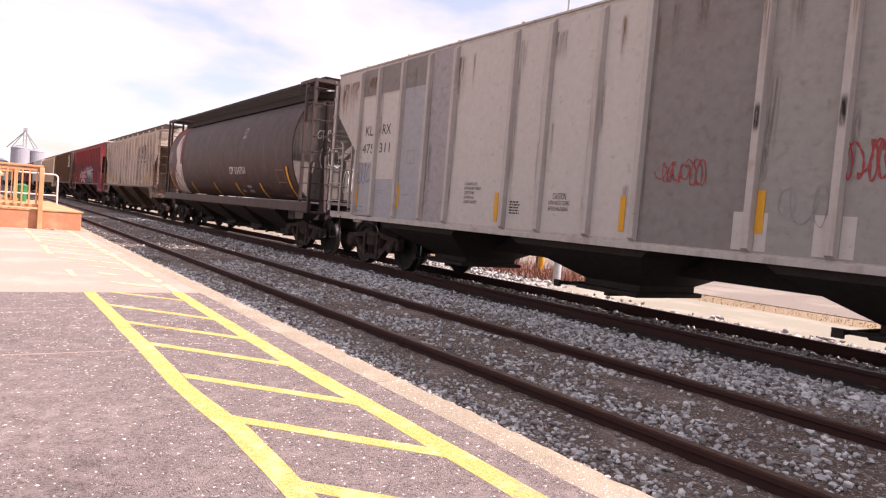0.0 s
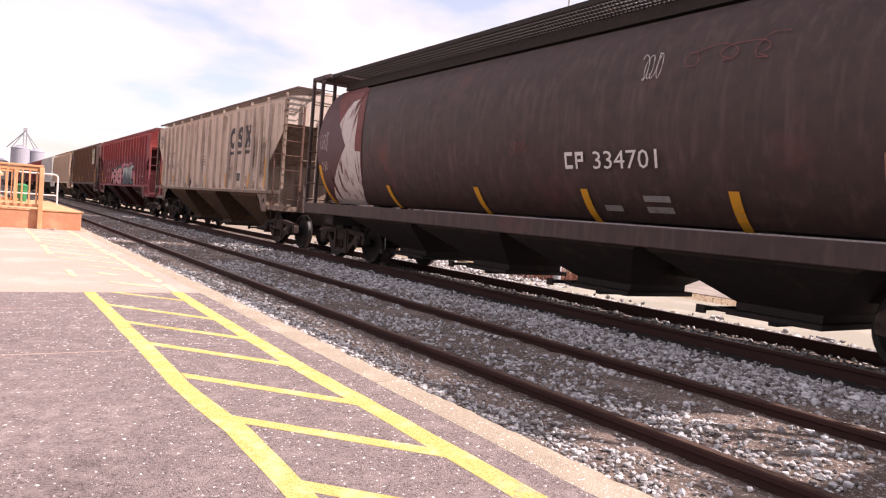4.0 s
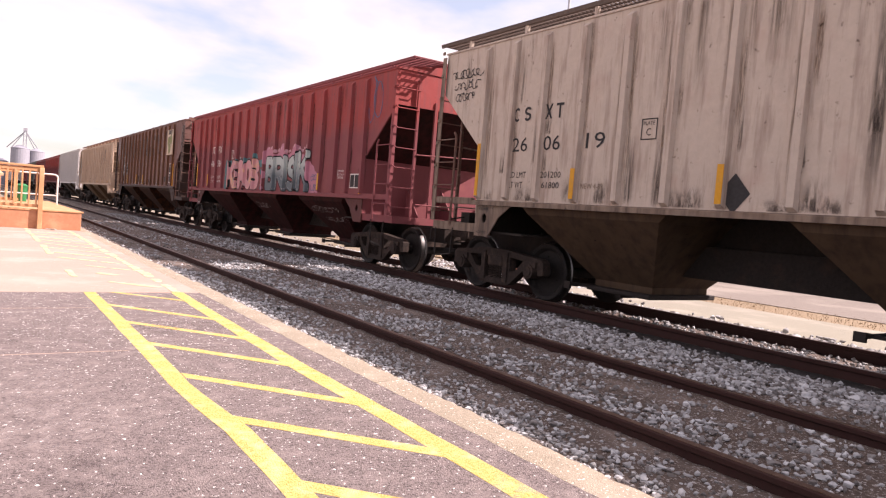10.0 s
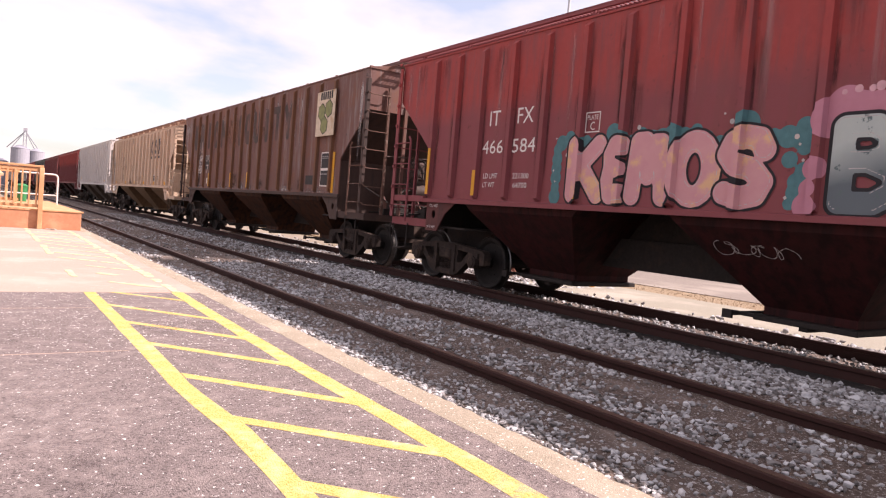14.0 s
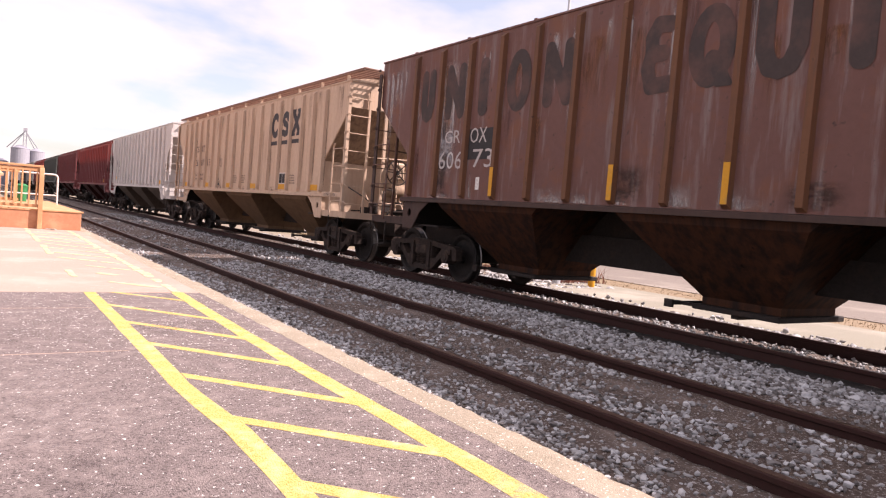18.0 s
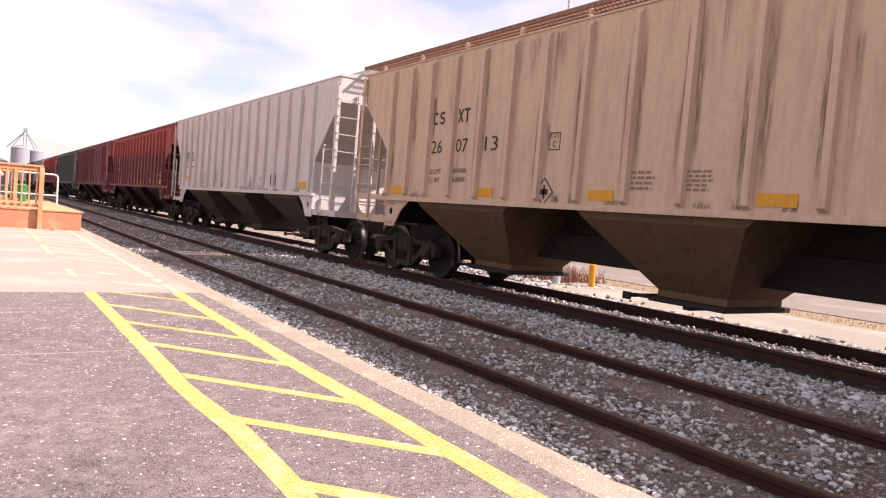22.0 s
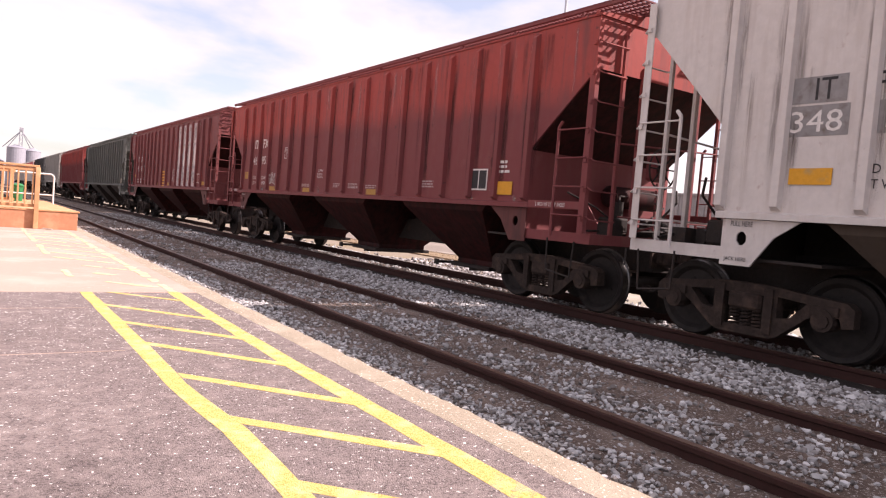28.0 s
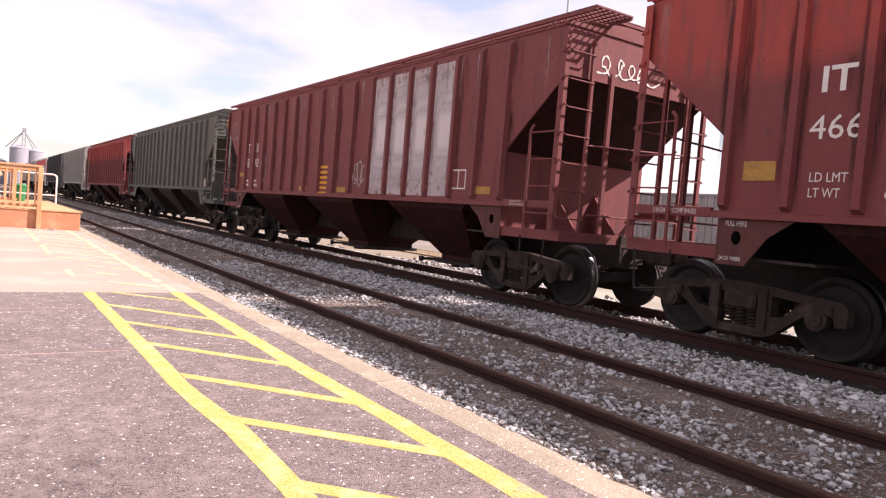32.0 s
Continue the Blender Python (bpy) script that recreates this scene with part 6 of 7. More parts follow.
def curved(outlines, cuts=10):
    """Marks laid on the bulging side: outlines in (y, z), cut into level bands so that they follow the curve."""
    b = Build()
    for o in outlines:
        zs = [q for _, q in o]
        z0, z1 = min(zs), max(zs)
        k = max(1, int(math.ceil((z1 - z0) / .12)))
        for i in range(k):
            a, c = z0 + (z1 - z0) * i / k, z0 + (z1 - z0) * (i + 1) / k
            poly = o
            for lim, sgn in ((a, 1), (c, -1)):
                res = []
                for (p, q), (r, s) in zip(poly, poly[1:] + poly[:1]):
                    inq, ins = (q - lim) * sgn >= -1e-9, (s - lim) * sgn >= -1e-9
                    if inq:
                        res.append((p, q))
                    if inq != ins:
                        t = (lim - q) / (s - q)
                        res.append((p + (r - p) * t, lim))
                poly = res
                if len(poly) < 3:
                    break
            if len(poly) >= 3:
                b.add([(-barrel_x(q) - .008, p, q) for p, q in poly], [tuple(range(len(poly)))])
    m = b.mesh("curved_mark")
    bm = bmesh.new()
    bm.from_mesh(m)
    bmesh.ops.remove_doubles(bm, verts=bm.verts[:], dist=.0008)
    bm.to_mesh(m)
    bm.free()
    return m


def on_barrel(car, outlines, m, lift=0.0, name="painted_mark", label=""):
    return part(name, curved(outlines), m, car, label, at=pose(-lift, 0, 0))


BARREL_RED = mat("emblem_red", (0.17, 0.052, 0.045), 0.7, grain=9, amount=0.3, dark=(0.11, 0.034, 0.032), streak=(0.06, 0.03, 0.03), streak_at=(0.52, 0.72), bump=0.05)
BARREL_WHITE = mat("emblem_white", (0.52, 0.47, 0.45), 0.7, grain=9, amount=0.4, dark=(0.42, 0.37, 0.35), streak=(0.16, 0.075, 0.065), streak_at=(0.54, 0.68), bump=0.05)
RUSTY = smear_paint("reddish_run", (0.16, 0.055, 0.045), 0.8, "both", 4.0, 0.25, 0.5)
BARREL_DARK = mat("emblem_dark", (0.082, 0.032, 0.036), 0.6, grain=5, amount=0.3, dark=(0.062, 0.026, 0.030), bump=0.05)
BARREL_END = mat("greyed_brown_end", (0.15, 0.13, 0.12), 0.75, grain=9, amount=0.3, dark=(0.10, 0.085, 0.078), streak=(0.07, 0.05, 0.045), streak_at=(0.5, 0.68), bump=0.1)

car2 = tagged(new("covered_hopper_car"), "sooty brown round-sided covered hopper car with faded emblem", "freight car", "cars of the freight train")
bm_, iron = P["brown"], P["brown"]
part("barrel_body", m_barrel(BH), bm_, car2, "dark brown round-sided body")
def m_barrel_end(n=15):
    sec = [(1.60 * math.cos(a) ** .62, 2.62 + 1.49 * math.sin(a)) for a in [-1.0 + 1.98 * i / n for i in range(n + 1)]]
    return Build().prism(sec + [(0, 4.07)] + [(-x, z) for x, z in reversed(sec)], "y", BH - .01, BH + .015).mesh("end_plate")


part("end_plate", m_barrel_end(), BARREL_END, car2, "greyed steel end plate", at=pose(0, .30, 0))
part("end_plate", m_barrel_end(), BARREL_END, car2, "greyed steel end plate", at=FLIP)
for k, (x, z, w, h) in enumerate(((-.8, 2.2, .5, .55), (-.1, 1.5, .35, .8), (-.95, 2.9, .4, .3))):
    part("graffiti", flat(scrawl(0, 0, w, h, 150 + k, 3, .028)), SIGNWHITE, car2, "white scrawled tag on the end plate", at=Matrix(((1, 0, 0, x), (0, 0, -1, -BH - .022), (0, 1, 0, z), (0, 0, 0, 1))))
part("roof_ridge", Build().prism([(-1.02, 3.98), (-.98, 4.16), (-.45, 4.24), (.45, 4.24), (.98, 4.16), (1.02, 3.98)], "y", -BH - .02, BH + .32).mesh("roof_ridge"), BLACKIRON, car2)
for s in (-1, 1):
    part("running_board", m_grate(2 * HL, .55, 1.28), BLACKIRON, car2, "open steel grating walkway", at=pose(0, 0, 4.34) @ (FLIP if s < 0 else Matrix()))
    part("fascia", Build().box(1.29, 1.31, -HL, HL, 4.27, 4.35).mesh("fascia"), BLACKIRON, car2, at=FLIP if s < 0 else None)
for k in range(5):
    part("hatch_cover", m_hatch(), bm_, car2, at=pose(0, -5.4 + 2.7 * k, 0))
for s in (0, 1):
    part("crossover_grating", m_grate(2.6, -.75, .30, .06), bm_, car2, "open steel grating walkway", at=pose(0, HL - .3, 4.30, 0, 0, 90) if s == 0 else pose(0, -HL + .3, 4.30, 0, 0, -90))
for s in (-1, 1):
    part("side_sill", Build().soft(-.06, .06, -HL, HL, 1.02, 1.27, .012).mesh("side_sill"), bm_, car2, at=pose(s * 1.50, 0, 0))
def m_cage():
    b = Build()
    for y in (HL - .02, HL - .55):
        for x in (-1.52, -.98, .98, 1.52):
            if y < HL - .1 and abs(x) < 1.2:
                continue
            b.box(x - .035, x + .035, y - .035, y + .035, 1.0, 4.26)
    b.box(-1.55, 1.55, HL - .05, HL + .02, 4.20, 4.28)
    for x in (-1.52, 1.52):
        b.box(x - .03, x + .03, HL - .95, HL, 4.20, 4.28)
    for k in range(8):
        z = 1.35 + k * .385
        b.rod((-1.52, HL + .03, z), (-.98, HL + .03, z), .012, 5).rod((1.52, HL + .03, z), (.98, HL + .03, z), .012, 5)
        if k < 4:
            b.rod((-1.55, HL - .55, z), (-1.55, HL, z), .012, 5).rod((1.55, HL - .55, z), (1.55, HL, z), .012, 5)
    b.box(-1.52, 1.52, HL - .9, HL, 1.00, 1.05)
    # braces from the body's end to the platform
    for x in (-.75, .75):
        b.prism([(BH, 3.9), (BH + .10, 3.9), (BH + .12, 2.6), (BH + .34, 1.05), (BH, 1.05)], "x", x - .03, x + .03)
    return b.mesh("end_cage")


both_ends("end_cage", m_cage(), bm_, car2, "steel ladder cage")
both_ends("handrail", m_end_rail(), bm_, car2)
both_ends("coupler", m_coupler(), TRUCKIRON, car2)
both_ends("air_hose", m_hose(), BLACKIRON, car2, "black rubber air hose")
gear = part("brake_housing", m_brake_gear(), bm_, car2)
part("brake_wheel", m_brake_wheel(), BLACKIRON, gear, "black spoked handbrake wheel")
part("brake_valve", m_valve(), BLACKIRON, car2)
part("centre_sill", m_centre(), BLACKIRON, car2)
half2 = 5.35 / 4
for k in (-1.5, -.5, .5, 1.5):
    bay = part("hopper_bay", m_bay(half2, 1.15), BLACKIRON, car2, "black sloping discharge hopper", at=pose(0, 2 * half2 * k, 0))
    part("outlet_gate", m_gate(), BLACKIRON, bay)
for y in (-TRUCK_AT, TRUCK_AT):
    truck(car2, y)
    part("truck_mount", Build().soft(-1.45, 1.45, -.22, .22, .80, 1.04, .02).mesh("truck_mount"), BLACKIRON, car2, at=pose(0, y, 0))
# faded emblem at the trailing end: dark wedge, white band, red disc
arc = [(6.90, 1.30), (6.90, 3.92), (5.9, 3.98), (5.35, 3.85), (4.98, 3.5), (4.76, 3.1), (4.70, 2.6), (4.72, 2.2), (4.84, 1.8), (5.25, 1.30)]
on_barrel(car2, [arc], BARREL_RED, .002, "company_emblem", "faded red rounded emblem field")
on_barrel(car2, [[(6.72, 1.30), (5.46, 2.54), (5.90, 3.05), (5.62, 3.55), (5.30, 3.60), (5.02, 3.0), (5.00, 2.42), (4.74, 2.40), (4.82, 1.9), (4.95, 1.62), (5.22, 1.30)]], BARREL_WHITE, .005, "company_emblem", "streaked white emblem shape")
on_barrel(car2, [[(6.90, 3.85), (6.72, 3.90), (6.1, 3.30), (5.46, 2.56), (6.75, 1.32), (6.90, 1.32)]], BARREL_DARK, .008, "company_emblem", "dark maroon emblem wedge")
for y, z, w, h in ((6.35, 1.35, .4, .8), (5.95, 1.5, .35, .7), (5.4, 3.0, .5, .8), (5.2, 2.5, .25, .9), (5.02, 1.7, .16, .8), (5.75, 1.9, .3, .5)):
    on_barrel(car2, [[(y, z), (y - w * .4, z), (y - w * .4, z + h), (y - w * .1, z + h)]], RUSTY, .010, "stain", "rusty run over the emblem")
for y in (-6.15, -3.80, -1.55, .91, 3.86, 6.88):
    z1 = 2.15 if abs(y) > 6 else 1.72
    on_barrel(car2, [[(y, 1.29), (y - .13, 1.29), (y - .13, z1), (y, z1)]], REFLECT, .012, "reflector", "yellow reflective strip")


def barrel_write(car, text, y, z, h, m, wide):
    x = barrel_x(z + h / 2)
    lean = math.degrees(math.atan2(barrel_x(z + h) - barrel_x(z), h))
    for k in islands(letters(text, h, wide)):
        part("letter", k, m, car, at=pose(-.02, 0, 0) @ on_side(y, z, 0, x) @ pose(0, 0, 0, lean))


barrel_write(car2, "334701", -1.90, 1.97, .23, WHITEINK, 1.03)
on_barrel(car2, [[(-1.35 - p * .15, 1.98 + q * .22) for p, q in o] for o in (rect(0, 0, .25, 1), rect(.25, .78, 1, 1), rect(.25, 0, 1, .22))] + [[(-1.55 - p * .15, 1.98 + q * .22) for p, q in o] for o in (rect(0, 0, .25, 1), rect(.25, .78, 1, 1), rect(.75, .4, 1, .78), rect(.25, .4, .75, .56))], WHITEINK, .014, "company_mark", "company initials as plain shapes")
on_barrel(car2, [[(-2.6 - x, 1.45 + z * .12) for x, z in rect(0, 0, .4, .6)], [(-2.6 - x, 1.58 + z * .12) for x, z in rect(0, 0, .4, .6)], [(-1.9 - x, 1.45 + z * .12) for x, z in rect(0, 0, .3, .6)]], GREYPATCH, .014, "small_print", "illegible small stencilled print")
def frame_on_barrel(y, z, w, h, m):
    t = .025
    on_barrel(car2, [[(y - a, z + c) for a, c in r] for r in (rect(0, 0, w, t), rect(0, h - t, w, h), rect(0, h / 2, w, h / 2 + t), rect(0, 0, t, h), rect(w - t, 0, w, h))], m, .012, "data_panel", "faint outlined data panel")
frame_on_barrel(-5.40, 1.40, .60, .68, RUSTMESH)
for seed, y, z, w, h, m in ((21, 6.75, 2.45, .40, .45, SPRAYWHITE), (22, 3.2, 1.45, .7, .6, SOOTGREY), (23, 2.3, 1.6, .6, .35, SOOTGREY), (25, -2.55, 3.05, .3, .3, SPRAYWHITE), (28, -3.1, 3.1, 1.3, .26, BARREL_RED), (29, -.2, 2.2, .35, .2, BARREL_RED), (27, 6.70, 2.02, .30, .22, SPRAYWHITE), (30, -6.0, 1.42, .3, .2, SOOTGREY)):
    on_barrel(car2, [[(y - q[0], z + q[1]) for q in o] for o in scrawl(0, 0, w, h, seed, 4, .014)], m, .014, "graffiti", "thin chalky spray scrawl")

# ---- 3: grimy cream-grey hopper ----
car3 = hopper_car("cream_grey", "grimy cream-grey ribbed covered hopper car with heavy dark emblem", "trail")
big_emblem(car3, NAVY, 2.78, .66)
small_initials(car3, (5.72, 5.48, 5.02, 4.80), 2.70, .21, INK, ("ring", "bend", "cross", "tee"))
for tx, y in (("26", 5.70), ("06", 5.01), ("19", 4.17)):
    write(car3, tx, y, 2.25, .21, INK, .34)
write(car3, "LD LMT", 5.72, 1.86, .09, INK, .38)
write(car3, "LT WT", 5.72, 1.71, .09, INK, .32)
write(car3, "201200", 5.02, 1.86, .09, INK, .42)
write(car3, "61800", 4.98, 1.71, .09, INK, .36)
mark(car3, [[(0, .22), (.19, 0), (.38, .22), (.19, .44)]], 2.10, 1.47, INK, .006, "hazard_diamond", "black diamond placard")
outline_box(car3, .34, 2.34, .50, .29, INK)
bars(car3, .28, 2.40, .36, .16, 2, FAINT, 33)
outline_box(car3, 3.25, 2.32, .24, .26, INK)
write(car3, "PLATE", 3.22, 2.50, .045, INK, .17)
write(car3, "C", 3.17, 2.37, .09, INK, .07)
write(car3, "NEW 4-89", 4.20, 1.71, .075, FAINT, .40)
panel_box(car3, -3.72, 1.73, .34, .31)
for y, z1 in ((6.45, 2.40), (4.30, 1.98), (2.05, 2.0), (-.42, 1.98), (-2.80, 1.98), (-5.07, 1.98), (-6.45, 2.42)):
    rib_strip(car3, y, 1.57, z1)
mark(car3, scrawl(0, 0, .78, .15, 41, 8, .020) + scrawl(.06, -.19, .68, .15, 42, 7, .020) + scrawl(.12, -.38, .52, .15, 43, 6, .020), 7.42, 3.52, INK, .008, "graffiti", "three lines of black scrawled graffiti")
bars(car3, -4.45, 1.70, .38, .22, 4, FAINT, 44)
hole_marks(car3, INK)
rib_shade_grime(car3, 303, RIBSHADESOOT, [y for y in RIBS if y < 1], often=.92, w=(.08, .18))
rib_shade_grime(car3, 313, RIBTAN, [y for y in RIBS if y > 1], often=.9)
for k_, (y_, z_, w_, h_) in enumerate(((-4.6, 1.6, 2.6, 2.0), (-2.2, 1.55, 1.8, 1.2), (-5.4, 1.55, 1.0, 1.6))):
    smear(car3, y_, z_, min(z_ + h_, 3.94), w_, BIGSOOT, .00245 + .00002 * k_)
weather(car3, 203, LOW, ((SOOT, 26, "rib", (.06, .18), (.3, 1.1)), (SOOT, 30, "low", (.25, .7), (.12, .45)), (DRIP, 26, "top", (.06, .3), (.4, 1.6))))

# ---- 4: red hopper with large graffiti ----
car4 = hopper_car("red", "faded red ribbed covered hopper car with big graffiti letters", "trail", boards="painted", ribs=RIBS)
write(car4, "IT", 4.84, 2.68, .23, WHITEINK, .26)
write(car4, "FX", 4.16, 2.68, .23, WHITEINK, .36)
write(car4, "466", 4.98, 2.24, .21, WHITEINK, .52)
write(car4, "584", 4.23, 2.24, .21, WHITEINK, .52)
write(car4, "LD LMT", 4.90, 1.85, .08, WHITEINK, .36)
write(car4, "LT WT", 4.90, 1.71, .08, WHITEINK, .30)
write(car4, "221300", 4.17, 1.85, .08, WHITEINK, .37)
write(car4, "64700", 4.15, 1.71, .08, WHITEINK, .32)
outline_box(car4, 2.73, 2.46, .26, .27, WHITEINK)
write(car4, "PLATE", 2.70, 2.63, .06, WHITEINK, .19)
write(car4, "C", 2.64, 2.49, .11, WHITEINK, .08)
RIBOUT = RIB - SHEET


# two big words: bone-built fat letters, dark edges, clouds of colour, white glints
PINKFILL = mat("pink_letter_spray", (0.54, 0.28, 0.29), 0.8, grain=7, amount=0.4, dark=(0.50, 0.23, 0.26), patch=(0.62, 0.37, 0.22), patch_scale=3.2, patch_at=(0.54, 0.64), bump=0.0)
GREYFILL = mat("grey_letter_spray", (0.40, 0.45, 0.43), 0.8, grain=7, amount=0.4, dark=(0.36, 0.41, 0.40), patch=(0.10, 0.135, 0.14), patch_scale=5.5, patch_at=(0.60, 0.63), bump=0.0, older=((0.105, 0.13, 0.145), 2.0))
PINKCLOUD = mat("pink_cloud_spray", (0.46, 0.20, 0.26), 0.8, grain=5, amount=0.5, dark=(0.38, 0.15, 0.20), bump=0.0)
PALEDOT = mat("pale_pink_dot", (0.62, 0.36, 0.40), 0.8, grain=9, amount=0.4, bump=0.0)
EDGEINK = mat("black_spray", (0.018, 0.016, 0.020), 0.8, grain=14, amount=0.4, bump=0.0)
rng4 = random.Random(61)


def cloud(car, circles, m, out, label):
    ys, zs = [c[0] for c in circles], [c[1] for c in circles]
    g = max(c[2] for c in circles) + .03
    part("graffiti", spray_mesh(min(ys) - g, max(ys) + g, max(1.503, min(zs) - g), max(zs) + g, lambda Y, Z: discs(Y, Z, circles), .025, RIBS), m, car, label, at=pose(-out, 0, 0))


cloud(car4, [(3.15 - .155 * k, 2.36 + rng4.uniform(-.14, .10), rng4.uniform(.06, .15)) for k in range(22)] + [(3.22, 1.60 + .13 * k, rng4.uniform(.08, .13)) for k in range(6)] + [(-.10 - rng4.uniform(0, .2), 1.6 + .11 * k, rng4.uniform(.06, .13)) for k in range(8)],
      TEALBG, .0046, "teal spray-paint cloud behind the letters")
cloud(car4, [(-.50 - .14 * k, 2.42 + .10 * math.sin(k * .9) + rng4.uniform(-.05, .08), rng4.uniform(.13, .20)) for k in range(20)] + [(-.34, 1.58, .13), (-.36, 1.75, .10), (-.40, 1.95, .12)]
      + [(-3.55, 2.05, .22), (-3.75, 1.98, .20), (-3.95, 1.82, .20), (-4.12, 1.66, .16), (-3.6, 1.70, .25), (-3.85, 1.62, .2)], PINKCLOUD, .0050, "dusty pink spray-paint cloud behind the letters")
for k in range(26):
    cloud(car4, [(-.6 - .115 * k + rng4.uniform(-.03, .03), 2.62 + .06 * math.sin(k * .8) + rng4.uniform(-.03, .05), rng4.uniform(.022, .05))], PALEDOT, .0056, "pale pink paint dot")
for y_, z_, r_ in ((-4.22, 1.94, .05), (-4.30, 2.04, .04), (-4.16, 2.05, .03)):
    cloud(car4, [(y_, z_, r_)], PALEDOT, .0056, "pale pink paint dot")
for k in range(16):
    y_ = rng4.choice((rng4.uniform(2.9, 3.3), rng4.uniform(-.3, -.02), rng4.uniform(0, 3)))
    cloud(car4, [(y_, rng4.uniform(1.6, 2.5) if not 0 < y_ < 2.9 else rng4.uniform(2.46, 2.58), rng4.uniform(.016, .032))], SPRAYWHITE, .0060, "white paint dot")
WORDS = (("KEMOS", ((3.05, 2.28), (2.40, 1.90), (1.99, 1.24), (1.32, .62), (.72, -.03)), 1.52, 2.42, .125, PINKFILL, .030),
         ("BRISK", ((-.52, -1.28), (-1.18, -2.02), (-1.92, -2.22), (-2.14, -2.90), (-2.78, -3.70)), 1.52, 2.44, .105, GREYFILL, .036))
k4 = 0
for word, spans, z0, z1, r, fill, edge in WORDS:
    for i, (ch, (y0, y1)) in enumerate(zip(word, spans)):
        top = z1 + (.10 if (word, ch) == ("BRISK", "K") else 0) - .02 * (i % 2)
        shape_on_side(car4, ch, y0, y1, z0, top, r, EDGEINK, .0068 + .0009 * k4, edge, RIBS, "graffiti", "black edge of a fat graffiti letter")
        shape_on_side(car4, ch, y0, y1, z0, top, r, fill, .0072 + .0009 * k4, .001, RIBS, "graffiti", "fat spray-painted graffiti letter")
        shape_on_side(car4, ch, y0 + .012, y1 + .012, z0 + .012, top + .012, r, SPRAYWHITE, .0075 + .0009 * k4, .001, RIBS, "graffiti", "thin white glint along the letter", .014, (r - .034, r - .024))
        k4 += 1
weather(car4, 204, LOW, ((DARKRUN, 34, "rib", (.06, .2), (.5, 1.8)), (PALETHIN, 22, "top", (.05, .2), (.6, 2.2)), (DARKRUN, 20, "top", (.1, .5), (.4, 1.3))))
mark(car4, scrawl(0, 0, .42, .14, 92, 4, .022), -3.78, 1.80, SPRAYBLUE, .0092, "graffiti")
mark(car4, scrawl(0, 0, .46, .14, 98, 4, .022), -3.80, 1.56, SPRAYBLUE, .0092, "graffiti")
for y, z1 in ((6.45, 2.38), (5.07, 1.98), (2.80, 1.98), (.42, 1.98), (-2.05, 1.96), (-4.30, 1.96)):
    rib_strip(car4, y, 1.57, z1)
panel_box(car4, -5.88, 1.64, .44, .31)
write(car4, "EXW 10-8 H 13-6\nEW 10-6 H 13-10\nCU FT 4750", -5.22, 1.84, .20, WHITEINK, .46)
strip(car4, -6.32, 1.52, 2.28, .14)
hole_marks(car4, WHITEINK)
rib_shade_grime(car4, 304, RIBRED, RIBS, often=.95)
def on_hopper(car, outlines, y, z, m, label):
    """Flat work on a hopper's sloping side."""
    lean = math.atan2(.84, .87)
    part("graffiti", flat(outlines), m, car, label, at=Matrix(((0, 0, -1, -1.44 + (1.33 - z) * .966 - .012), (-1, 0, 0, y), (0, 1, 0, z), (0, 0, 0, 1))) @ pose(0, 0, 0, math.degrees(lean)))


for y, w, h, z, sd in ((-3.4, 1.5, .20, 1.06, 95), (-3.9, 1.0, .16, .86, 96), (.75, .9, .22, 1.02, 97)):
    on_hopper(car4, scrawl(0, 0, w, h, sd, 7, .012), y, z, SPRAYWHITE, "thin chalky scrawl on the hopper")
mark(car4, scrawl(0, 0, .5, .9, 94, 2, .03), -6.55, 3.0, SPRAYBLUE, .008, "graffiti", "pale blue spray figure")

# ---- 5: rusted brown hopper ----
C5RIBS = [6.30, 5.46] + [4.60 - .821 * k for k in range(14)]
car5 = hopper_car("rust_brown", "rust-streaked brown ribbed covered hopper car with faded blocks", "lead", boards="narrow", ribs=C5RIBS)
ORANGE = paint("orange_rust_post", (0.150, 0.066, 0.034), (0.090, 0.050, 0.038), (0.115, 0.055, 0.036))
for o in car5.children_recursive:
    if o.name.startswith("rib"):
        o.material_slots[0].material = ORANGE
for ch, y0, y1 in (("U", 6.16, 5.67), ("N", 5.36, 4.74), ("I", 4.40, 4.11), ("O", 3.66, 3.10), ("N", 2.84, 2.20), ("E", 1.08, .52), ("Q", .36, -.24), ("U", -.44, -1.08), ("I", -1.40, -1.72), ("T", -2.05, -2.73), ("Y", -2.90, -3.48)):
    shape_on_side(car5, ch, y0, y1, 2.86, 3.80, .10 if ch != "I" else .12, FADED, .006, 0, (), "company_mark", "tall faded dark lettering shape")
smear(car5, 5.66, 1.50, 3.9, .80, PALERUN, .0040)
for y in (5.60, 5.48, 5.36, 5.2):
    smear(car5, y, 1.52, 3.3, .22, PALERUN, .0044)
smear(car5, 5.62, 1.92, 2.78, .74, GREYWASH, .0046, "repaint_patch", "washed-out grey patch")
weather(car5, 205, LOW, ((PALERUN, 34, "top", (.05, .22), (.5, 2.2)), (PALERISE, 22, "low", (.25, .8), (.10, .35)), (RIBSHADESOOT, 16, "low", (.3, .9), (.3, .8)), (DARKRUN, 24, "rib", (.08, .22), (.6, 2.0)), (RUSTRUN, 20, "any", (.15, .5), (.5, 1.6)), (PALERISE, 16, "rib", (.05, .14), (.4, 1.2))), C5RIBS)
mark(car5, [rect(0, 0, .70, .50)], 4.58, 2.16, INK, .003, "repaint_patch", "black repaint patch")
write(car5, "GR", 5.26, 2.45, .22, SPRAYWHITE, .46)
